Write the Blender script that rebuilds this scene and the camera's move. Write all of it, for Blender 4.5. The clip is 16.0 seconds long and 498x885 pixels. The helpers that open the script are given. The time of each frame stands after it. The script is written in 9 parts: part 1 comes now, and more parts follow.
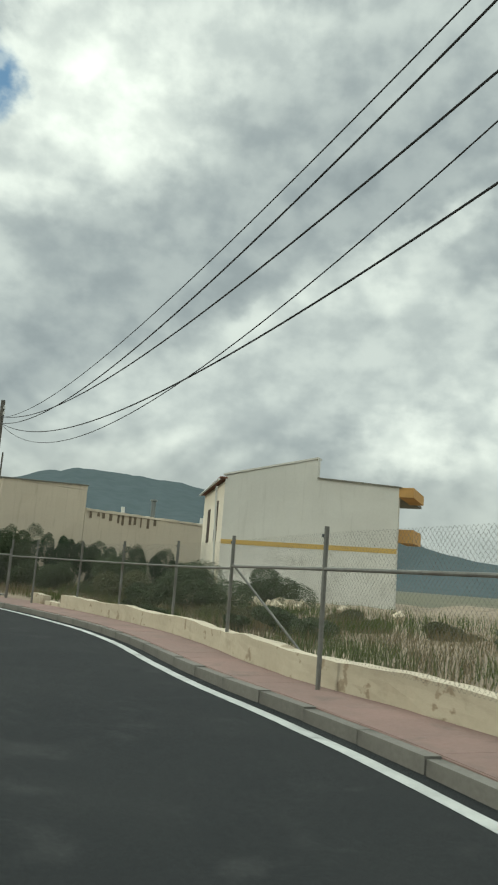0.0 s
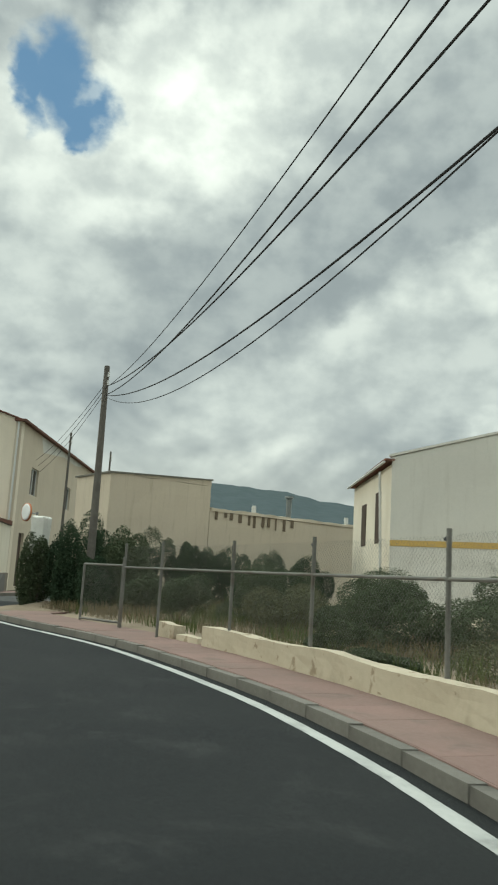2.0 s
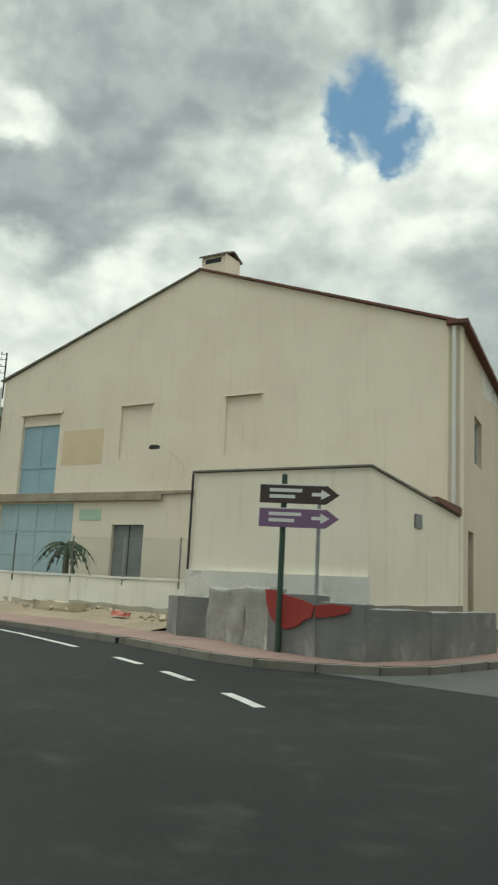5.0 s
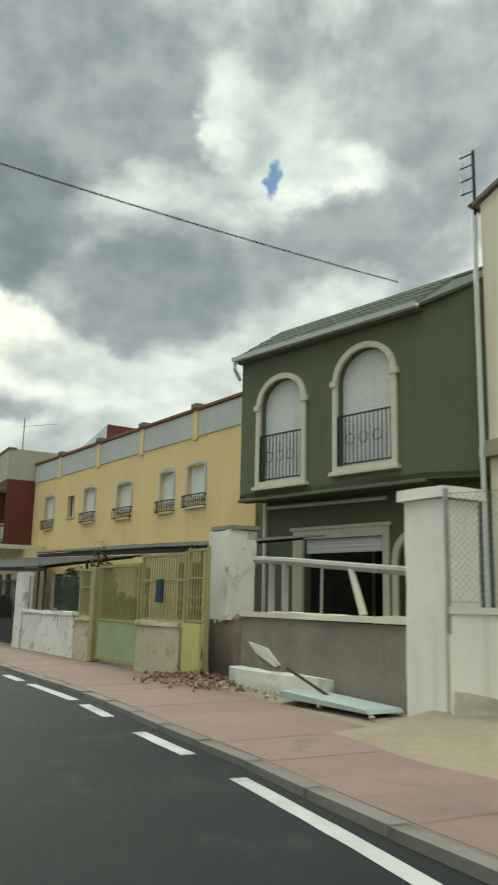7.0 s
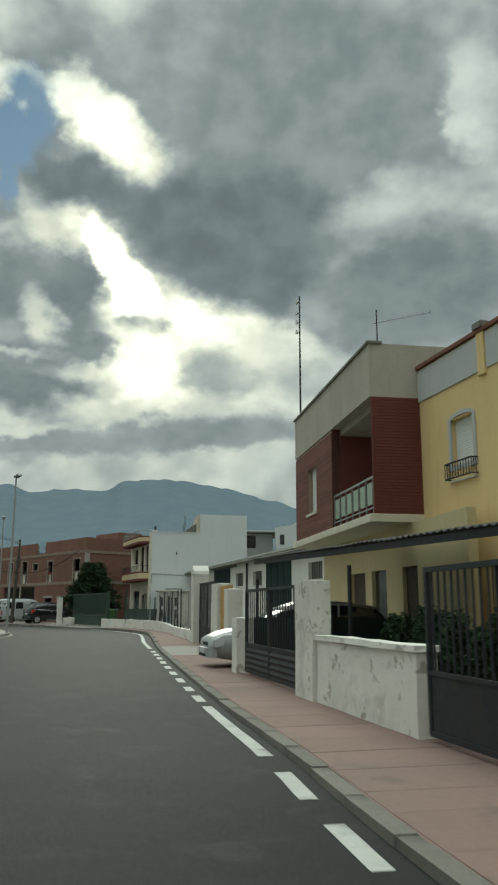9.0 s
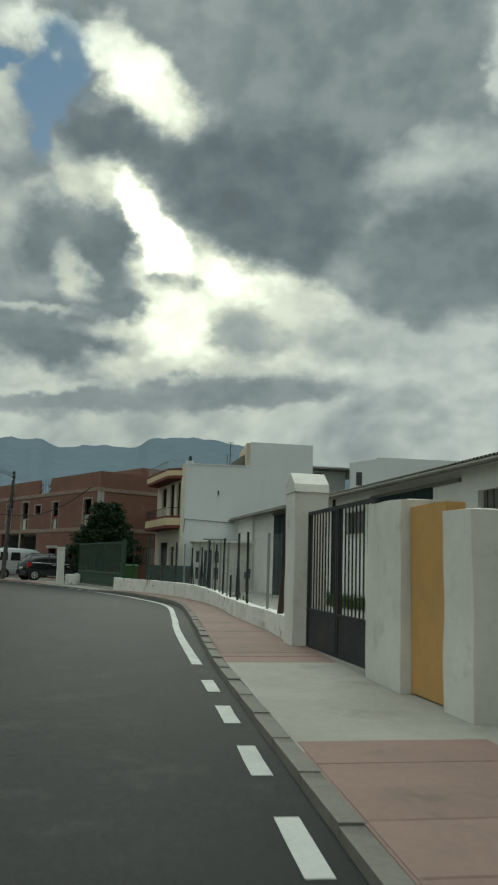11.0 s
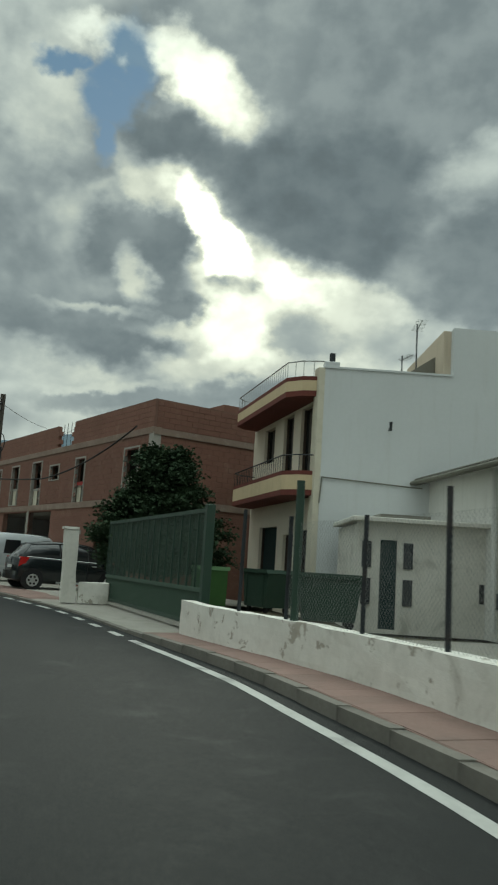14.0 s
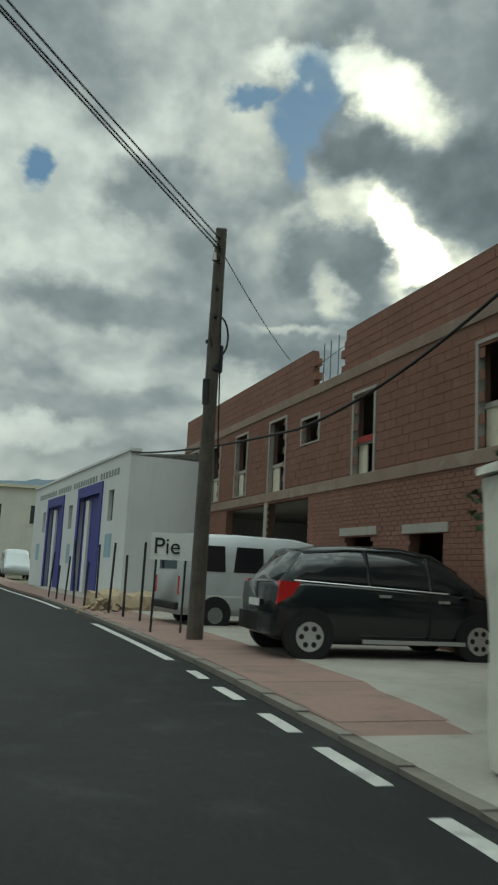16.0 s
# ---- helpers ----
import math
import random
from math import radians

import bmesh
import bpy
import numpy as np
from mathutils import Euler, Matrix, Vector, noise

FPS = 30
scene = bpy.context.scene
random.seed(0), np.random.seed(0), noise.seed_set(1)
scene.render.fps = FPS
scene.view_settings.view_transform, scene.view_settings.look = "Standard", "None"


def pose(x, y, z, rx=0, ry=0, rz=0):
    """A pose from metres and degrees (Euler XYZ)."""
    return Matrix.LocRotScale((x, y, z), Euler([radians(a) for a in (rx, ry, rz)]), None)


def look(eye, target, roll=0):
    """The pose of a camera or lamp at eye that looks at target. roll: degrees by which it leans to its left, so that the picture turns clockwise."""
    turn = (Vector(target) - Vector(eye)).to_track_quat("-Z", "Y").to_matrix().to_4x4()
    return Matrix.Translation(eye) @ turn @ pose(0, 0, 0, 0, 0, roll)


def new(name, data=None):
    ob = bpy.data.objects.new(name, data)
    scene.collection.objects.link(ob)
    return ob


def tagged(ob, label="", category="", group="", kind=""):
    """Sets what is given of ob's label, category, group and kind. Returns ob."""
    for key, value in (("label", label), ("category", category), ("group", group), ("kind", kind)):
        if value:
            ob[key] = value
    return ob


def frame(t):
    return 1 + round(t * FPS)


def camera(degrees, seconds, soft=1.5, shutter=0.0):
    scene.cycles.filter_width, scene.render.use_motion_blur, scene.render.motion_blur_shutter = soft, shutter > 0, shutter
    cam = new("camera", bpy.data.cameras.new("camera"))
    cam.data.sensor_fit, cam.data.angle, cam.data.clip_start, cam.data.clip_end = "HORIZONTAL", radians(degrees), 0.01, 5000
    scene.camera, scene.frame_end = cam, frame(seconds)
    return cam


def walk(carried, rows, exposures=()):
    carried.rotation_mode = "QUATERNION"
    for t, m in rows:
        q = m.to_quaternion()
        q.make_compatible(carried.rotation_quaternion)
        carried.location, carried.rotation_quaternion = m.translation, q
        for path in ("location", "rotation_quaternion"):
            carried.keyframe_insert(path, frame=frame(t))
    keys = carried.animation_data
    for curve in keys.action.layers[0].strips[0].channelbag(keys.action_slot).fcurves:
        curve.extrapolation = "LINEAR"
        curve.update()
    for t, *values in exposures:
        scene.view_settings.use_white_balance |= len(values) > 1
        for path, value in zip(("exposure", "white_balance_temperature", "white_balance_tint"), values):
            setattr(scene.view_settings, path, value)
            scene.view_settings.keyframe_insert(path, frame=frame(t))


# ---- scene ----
cam = camera(34.75, 16.0, soft=2.1, shutter=0.15)
PATH = [
    (0, (18.926, 21.722, 1.278), (6.972, 37.399, 4.646), 4.38),
    (0.5, (17.532, 22.918, 1.308), (5.207, 38.329, 4.556), 2.92),
    (1, (16.056, 23.963, 1.297), (3.213, 38.957, 4.498), 3.00),
    (1.5, (14.317, 25.251, 1.286), (0.934, 39.747, 4.567), 3.22),
    (2, (12.272, 26.710, 1.290), (-1.634, 40.672, 4.706), 3.39),
    (2.5, (9.809, 28.333, 1.303), (-4.723, 41.628, 4.775), 3.25),
    (3, (7.146, 29.791, 1.323), (-8.273, 42.045, 4.800), 3.65),
    (3.2, (5.935, 30.393, 1.323), (-9.941, 42.052, 4.786), 3.94),
    (5.3, (-10.871, 35.099, 1.301), (-29.661, 41.001, 4.779), 2.30),
    (5.5, (-12.788, 35.308, 1.310), (-31.823, 40.350, 4.810), 1.89),
    (6, (-17.755, 35.430, 1.298), (-37.216, 38.205, 4.983), 1.45),
    (6.5, (-23.049, 34.733, 1.277), (-42.664, 35.358, 5.135), 1.19),
    (7, (-27.924, 33.462, 1.298), (-47.451, 31.629, 5.217), 1.24),
    (7.5, (-32.159, 31.774, 1.298), (-51.328, 27.759, 5.354), 1.00),
    (8, (-35.851, 29.900, 1.279), (-54.471, 23.924, 5.473), 0.78),
    (8.5, (-39.344, 27.652, 1.262), (-57.388, 20.146, 5.513), 0.66),
    (9, (-43.000, 25.099, 1.314), (-60.730, 16.799, 5.408), 0.15),
    (9.5, (-46.914, 22.437, 1.323), (-64.494, 13.656, 5.044), 0.53),
    (9.7, (-48.419, 21.510, 1.321), (-65.993, 12.681, 4.957), 0.87),
    (11.8, (-61.631, 12.370, 1.302), (-79.232, 3.337, 4.238), 2.08),
    (12, (-62.844, 11.343, 1.304), (-80.471, 2.354, 4.215), 2.14),
    (12.5, (-66.072, 9.087, 1.304), (-83.669, 0.026, 4.177), 2.80),
    (13, (-69.260, 6.902, 1.305), (-86.795, -2.261, 4.230), 3.13),
    (13.5, (-72.601, 4.463, 1.305), (-89.949, -5.014, 4.342), 3.51),
    (14, (-75.787, 1.841, 1.305), (-92.691, -8.388, 4.411), 3.61),
    (14.5, (-78.821, -0.998, 1.318), (-95.055, -12.241, 4.486), 3.98),
    (15, (-81.612, -3.863, 1.259), (-97.069, -16.139, 4.486), 3.78),
    (15.5, (-84.422, -7.249, 1.265), (-99.017, -20.539, 4.481), 3.61),
    (16, (-87.039, -10.943, 1.293), (-100.729, -25.161, 4.521), 2.94),
]
walk(cam, [(t, look(eye, target, roll)) for t, eye, target, roll in PATH],
     exposures=[(0.0, 0.0, 6500, -4), (3.2, 0.0, 6500, -4), (5.5, 0.12, 6700, -4), (7.0, 0.14, 6650, -4), (8.0, 0.02, 6550, -4), (9.0, -0.34, 6500, -6), (12.0, -0.54, 6400, -7), (14.0, -0.43, 6400, -7), (16.0, -0.40, 6400, -7)])

# ---- world: broken cloud over a thin blue sky, the sun veiled ----
SUN_AZ, SUN_EL = 124.6, 23.0


def heading(az, el):
    a, e = radians(az), radians(el)
    return Vector((-math.sin(a) * math.cos(e), math.cos(a) * math.cos(e), math.sin(e)))


class Nodes:
    """Short hand for a node tree."""

    def __init__(self, tree):
        self.t = tree

    def n(self, kind, **values):
        node = self.t.nodes.new(kind)
        for key, value in values.items():
            if key in node.inputs:
                self.put(node.inputs[key], value)
        return node

    def put(self, socket, value):
        if isinstance(value, bpy.types.NodeSocket):
            self.t.links.new(value, socket)
        else:
            socket.default_value = value

    def math(self, op, a, b=0.0, c=None):
        node = self.t.nodes.new("ShaderNodeMath")
        node.operation = op
        self.put(node.inputs[0], a)
        self.put(node.inputs[1], b)
        if c is not None:
            self.put(node.inputs[2], c)
        return node.outputs[0]

    def vec(self, op, a, b=(0, 0, 0), out=0):
        node = self.t.nodes.new("ShaderNodeVectorMath")
        node.operation = op
        self.put(node.inputs[0], a)
        self.put(node.inputs[1], b)
        return node.outputs[out]

    def ramp(self, fac, stops, mode="LINEAR"):
        node = self.t.nodes.new("ShaderNodeValToRGB")
        r = node.color_ramp
        r.interpolation = mode
        while len(r.elements) < len(stops):
            r.elements.new(0.5)
        for e, (pos, col) in zip(r.elements, stops):
            e.position = pos
            e.color = (*col, 1) if isinstance(col, tuple) else (col, col, col, 1)
        self.put(node.inputs[0], fac)
        return node.outputs[0]

    def mix(self, fac, a, b, mode="MIX"):
        node = self.t.nodes.new("ShaderNodeMix")
        node.data_type, node.blend_type = "RGBA", mode
        self.put(node.inputs[0], fac)
        self.put(node.inputs[6], a if not isinstance(a, tuple) else (*a, 1))
        self.put(node.inputs[7], b if not isinstance(b, tuple) else (*b, 1))
        return node.outputs[2]

    def smooth(self, value, lo, hi, to_lo=0.0, to_hi=1.0):
        node = self.t.nodes.new("ShaderNodeMapRange")
        node.interpolation_type = "SMOOTHSTEP"
        for i, v in enumerate((value, lo, hi, to_lo, to_hi)):
            self.put(node.inputs[i], v)
        return node.outputs[0]

    def noise(self, vector, scale, detail=6, rough=0.55, distort=0.0, out=0):
        node = self.t.nodes.new("ShaderNodeTexNoise")
        self.put(node.inputs["Vector"], vector)
        for key, v in (("Scale", scale), ("Detail", detail), ("Roughness", rough), ("Distortion", distort)):
            self.put(node.inputs[key], v)
        return node.outputs[out]


def make_world():
    w = bpy.data.worlds.new("overcast")
    scene.world = w
    w.use_nodes = True
    k = Nodes(w.node_tree)
    w.node_tree.nodes.clear()
    way = k.vec("NORMALIZE", k.n("ShaderNodeTexCoord").outputs["Generated"])
    sep = w.node_tree.nodes.new("ShaderNodeSeparateXYZ")
    k.put(sep.inputs[0], way)
    x, y, z = sep.outputs
    # bearing and height in degrees, frayed at three sizes so that no cloud keeps a smooth outline
    az = k.math("MULTIPLY", k.math("ARCTAN2", k.math("MULTIPLY", x, -1.0), y), 180 / math.pi)
    el = k.math("MULTIPLY", k.math("ARCSINE", z), 180 / math.pi)
    flat = k.n("ShaderNodeCombineXYZ", X=az, Y=k.math("MULTIPLY", el, 1.35), Z=k.math("MULTIPLY", x, 20.0)).outputs[0]
    where = k.n("ShaderNodeCombineXYZ", X=az, Y=el, Z=0.0).outputs[0]
    for scale, detail, size in ((0.10, 2, 4.5), (0.34, 5, 3.2), (0.95, 4, 1.2)):
        off = k.vec("SUBTRACT", k.noise(flat, scale, detail, 0.5, 0.0, 1), (0.5, 0.5, 0.5))
        where = k.vec("ADD", where, k.vec("MULTIPLY", off, (size, size * 0.8, 0)))
    big = k.noise(flat, 0.07, 4, 0.55, 0.4)
    light = k.smooth(big, 0.34, 0.66, 0.80, 0.36)

    place = w.node_tree.nodes.new("ShaderNodeSeparateXYZ")
    k.put(place.inputs[0], where)

    def inside_of(a, e, wide, high, tilt, soft, before):
        turned = w.node_tree.nodes.new("ShaderNodeMapping")
        turned.vector_type = "TEXTURE"
        # what was laid before rides along as a third axis of no weight, so that the patches are worked out one by one
        k.put(turned.inputs["Vector"], k.n("ShaderNodeCombineXYZ", X=place.outputs[0], Y=place.outputs[1], Z=before).outputs[0])
        turned.inputs["Location"].default_value = (a, e, 0)
        turned.inputs["Rotation"].default_value = (0, 0, radians(-tilt))
        turned.inputs["Scale"].default_value = (wide / math.cos(radians(e)), high, 1e6)
        return k.smooth(k.vec("LENGTH", turned.outputs[0], out=1), 1.0 + soft, 1.0 - soft)

    def cloud(a, e, wide, high, tilt, tone):
        """A patch of the cloud deck: bearing, height, half width and half height in degrees, tilt, how light it is."""
        nonlocal light
        f = inside_of(a, e, wide, high, tilt, 0.62 if 0.55 < tone < 1.2 else 0.46, light)
        mixed = w.node_tree.nodes.new("ShaderNodeMix")
        k.put(mixed.inputs[0], f)
        k.put(mixed.inputs[2], light)
        mixed.inputs[3].default_value = tone
        light = mixed.outputs[0]

    open_sky = None

    def rift(a, e, wide, high, tilt):
        """A gap in the cloud that opens to the blue."""
        nonlocal open_sky
        f = inside_of(a, e, wide, high, tilt, 0.35, light if open_sky is None else open_sky)
        open_sky = f if open_sky is None else k.math("MAXIMUM", open_sky, f)

    # over the field
    cloud(40.5, 36.4, 6.8, 2.8, 3, 0.74)
    cloud(28.1, 36.3, 8.0, 3.2, 13, 0.58)
    cloud(36.5, 27.2, 17.3, 6.0, 23, 0.47)
    cloud(30.5, 27.5, 6.4, 2.2, 23, 0.41)
    cloud(54.2, 20.2, 6.0, 3.2, 3, 0.45)
    cloud(50.7, 31.3, 6.4, 5.2, 3, 0.98)
    cloud(26.7, 24.5, 6.0, 1.2, 21, 0.7)
    cloud(34.3, 15.3, 12.9, 3.6, 8, 0.6)
    cloud(25.0, 10.6, 4.4, 2.0, 23, 0.88)
    cloud(69.8, 32.7, 4.4, 4.4, 4, 0.5)
    cloud(66.5, 33.0, 2.4, 4.4, 4, 0.7)
    cloud(65.2, 26.5, 5.6, 3.0, 14, 0.74)
    cloud(55.7, 34.7, 1.6, 2.8, 4, 0.85)
    cloud(62.3, 19.3, 6.4, 3.6, 4, 0.64)
    cloud(43.8, 20.1, 11.3, 3.2, 24, 0.44)
    cloud(38.3, 17.8, 3.2, 0.9, 34, 0.68)
    cloud(68.1, 20.4, 3.2, 2.0, 4, 0.58)
    # over the crossing
    cloud(93.1, 33.5, 4.8, 2.4, 2, 0.6)
    cloud(75.7, 34.3, 9.2, 4.4, 2, 0.4)
    cloud(71.5, 28.7, 4.4, 2.4, 2, 0.62)
    cloud(63.7, 28.9, 4.4, 3.2, 2, 0.8)
    cloud(89.8, 29.4, 4.4, 1.6, 2, 0.96)
    cloud(88.0, 23.6, 6.4, 3.0, 2, 0.37)
    cloud(80.3, 21.2, 3.6, 1.6, 32, 0.8)
    cloud(91.1, 16.4, 4.0, 2.4, 2, 0.68)
    cloud(77.1, 37.3, 6.4, 2.8, 1, 0.45)
    cloud(98.3, 35.4, 2.4, 3.2, 1, 0.68)
    cloud(90.4, 29.3, 4.0, 1.6, 1, 0.86)
    cloud(89.0, 25.2, 6.4, 2.2, 1, 0.37)
    cloud(102.4, 22.4, 4.8, 2.4, 1, 0.35)
    cloud(88.9, 21.3, 3.6, 1.8, 11, 0.7)
    cloud(103.9, 14.5, 4.4, 1.6, 1, 0.84)
    # over the house fronts
    cloud(107.3, 34.7, 7.6, 6.8, 1, 0.34)
    cloud(117.0, 33.4, 2.8, 2.4, 1, 0.47)
    cloud(115.9, 25.3, 6.4, 4.8, 1, 0.285)
    cloud(102.5, 21.5, 6.0, 3.2, 11, 0.31)
    cloud(109.7, 27.7, 2.0, 3.6, 1, 0.42)
    cloud(104.5, 25.7, 1.6, 0.9, 21, 0.95)
    cloud(106.9, 23.9, 1.6, 0.9, 1, 0.8)
    cloud(98.5, 33.2, 0.9, 2.0, -14, 0.92)
    cloud(90.8, 30.3, 3.6, 1.8, 1, 0.78)
    cloud(111.3, 19.1, 2.8, 1.6, -19, 0.38)
    cloud(107.4, 15.4, 5.6, 1.8, 1, 0.68)
    cloud(112.5, 36.0, 9.2, 5.2, 0, 0.36)
    cloud(121.6, 37.2, 3.6, 4.4, -30, 0.44)
    cloud(116.1, 27.0, 8.4, 4.2, -5, 0.25)
    cloud(104.6, 28.0, 3.2, 1.5, 16, 0.68)
    cloud(97.5, 34.1, 1.4, 3.0, 0, 0.72)
    cloud(102.8, 22.0, 5.2, 3.6, 10, 0.33)
    # round the veiled sun
    cloud(125.9, 33.1, 3.6, 1.9, -35, 1.7)
    cloud(131.3, 34.7, 4.0, 1.2, 0, 1.3)
    cloud(125.5, 23.6, 1.7, 4.6, 40, 1.3)
    cloud(116.9, 18.8, 8.4, 2.7, -18, 1.35)
    cloud(123.1, 16.7, 4.4, 2.4, 0, 1.2)
    cloud(128.0, 29.2, 4.2, 1.9, -10, 0.27)
    cloud(127.9, 22.3, 2.1, 2.5, -20, 0.28)
    cloud(132.0, 22.3, 2.4, 2.4, 0, 0.3)
    cloud(130.7, 15.0, 4.8, 1.5, 0, 0.29)
    cloud(128.9, 17.9, 4.4, 1.1, 0, 0.32)
    cloud(122.7, 20.1, 1.3, 1.0, 0, 0.36)
    cloud(118.1, 16.4, 2.8, 1.1, 0, 0.55)
    cloud(119.7, 12.5, 8.4, 1.2, 4, 0.42)
    cloud(130.6, 11.9, 6.0, 0.8, 0, 0.5)
    cloud(118.7, 20.3, 3.4, 1.2, -17, 1.9)
    cloud(122.9, 16.9, 1.9, 2.8, 3, 1.6)
    cloud(114.8, 18.8, 3.2, 1.6, -17, 0.95)
    cloud(124.7, 23.4, 1.0, 3.0, 36, 3.2)
    cloud(135.6, 27.0, 2.8, 1.8, 3, 0.36)
    cloud(117.0, 12.3, 6.8, 1.0, 3, 0.36)
    cloud(129.7, 11.3, 6.8, 0.9, 3, 0.38)
    cloud(102.2, 22.9, 5.2, 4.0, 3, 0.3)
    cloud(130.2, 25.7, 1.8, 0.9, -27, 0.95)
    cloud(129.8, 19.9, 1.0, 1.7, 13, 0.8)
    cloud(125.9, 14.3, 2.8, 1.0, 3, 0.95)
    cloud(133.4, 17.6, 3.6, 0.4, -3, 0.72)
    cloud(133.3, 12.3, 4.4, 0.4, 3, 0.78)
    cloud(109.7, 16.5, 5.2, 1.4, -2, 0.66)
    cloud(117.7, 17.1, 2.4, 1.2, -7, 0.6)
    # down the street
    cloud(151.1, 33.4, 5.6, 3.6, 3, 0.38)
    cloud(144.8, 25.8, 3.6, 2.4, 3, 0.34)
    cloud(153.2, 29.6, 3.2, 2.4, 3, 0.8)
    cloud(138.2, 30.3, 2.4, 3.2, 3, 0.8)
    cloud(149.9, 22.2, 4.8, 1.8, 3, 0.8)
    cloud(146.7, 18.3, 8.0, 1.7, -2, 0.36)
    cloud(136.9, 15.9, 4.8, 1.6, 3, 0.34)
    cloud(146.9, 11.3, 7.2, 1.1, 3, 0.4)
    cloud(151.4, 9.1, 5.6, 0.9, 3, 0.78)
    cloud(144.0, 36.0, 3.6, 2.0, 3, 0.62)
    # gaps
    rift(60.8, 33.1, 2.1, 3.0, 4)
    rift(59.1, 31.6, 2.1, 2.6, 4)
    rift(63.1, 32.1, 1.2, 2.4, 4)
    rift(59.6, 29.8, 1.0, 1.2, 4)
    rift(94.6, 30.0, 0.5, 0.9, 11)
    rift(132.7, 31.6, 2.0, 2.1, 12)
    rift(132.2, 32.9, 1.9, 3.0, -7)
    rift(136.4, 32.5, 1.7, 0.9, 3)
    rift(153.2, 26.6, 1.2, 1.4, 3)
    rift(133.4, 28.9, 1.0, 1.6, 3)
    # billows and wisps inside the patches
    puff = k.noise(flat, 0.30, 5, 0.50, 0.0)
    light = k.math("MULTIPLY", light, k.smooth(puff, 0.28, 0.72, 0.84, 1.16))
    cloud_col = k.ramp(k.math("DIVIDE", light, 2.0), [(0.0, (0.0, 0.0, 0.0)), (0.125, (0.222, 0.252, 0.284)), (0.20, (0.375, 0.405, 0.435)), (0.32, (0.618, 0.643, 0.650)),
                                                     (0.50, (0.99, 1.0, 0.965)), (1.0, (2.0, 2.0, 1.88))])
    sky = w.node_tree.nodes.new("ShaderNodeTexSky")
    sky.sky_type, sky.sun_disc = "NISHITA", False
    sky.sun_elevation, sky.sun_rotation = radians(SUN_EL), radians(-SUN_AZ)
    blue = k.mix(0.9, k.vec("MULTIPLY", sky.outputs[0], (0.10, 0.10, 0.10)), (0.15, 0.285, 0.49))
    col = k.mix(k.math("MULTIPLY", open_sky, k.smooth(puff, 0.72, 0.55, 0.6, 0.97)), cloud_col, blue)
    # thin cloud near the veiled sun turns warm
    near = k.smooth(k.vec("DOT_PRODUCT", way, tuple(heading(SUN_AZ, SUN_EL)), out=1), math.cos(radians(20)), math.cos(radians(3)))
    col = k.mix(k.math("MULTIPLY", near, k.smooth(light, 0.45, 0.9)), col, k.mix(1.0, col, (1.05, 1.01, 0.93), "MULTIPLY"))
    # paler, warmer cloud towards the skyline; an overcast sky is brightest overhead
    low = k.smooth(z, 0.22, 0.03)
    col = k.mix(k.math("MULTIPLY", low, 0.40), col, (0.70, 0.70, 0.64))
    over = k.smooth(z, 0.64, 0.95, 1.0, 5.2)
    col = k.mix(1.0, col, k.n("ShaderNodeCombineXYZ", X=over, Y=over, Z=over).outputs[0], "MULTIPLY")
    bg = w.node_tree.nodes.new("ShaderNodeBackground")
    k.put(bg.inputs[0], col)
    bg.inputs[1].default_value = 1.0
    out = w.node_tree.nodes.new("ShaderNodeOutputWorld")
    w.node_tree.links.new(bg.outputs[0], out.inputs[0])


make_world()
sun = new("sun", bpy.data.lights.new("sun", "SUN"))
sun.data.energy, sun.data.angle, sun.data.color = 1.0, radians(14), (1.0, 0.95, 0.86)
sun.matrix_world = look((0, 0, 50), tuple(Vector((0, 0, 50)) - heading(SUN_AZ, SUN_EL)))


# ---- materials ----
MATS = {}


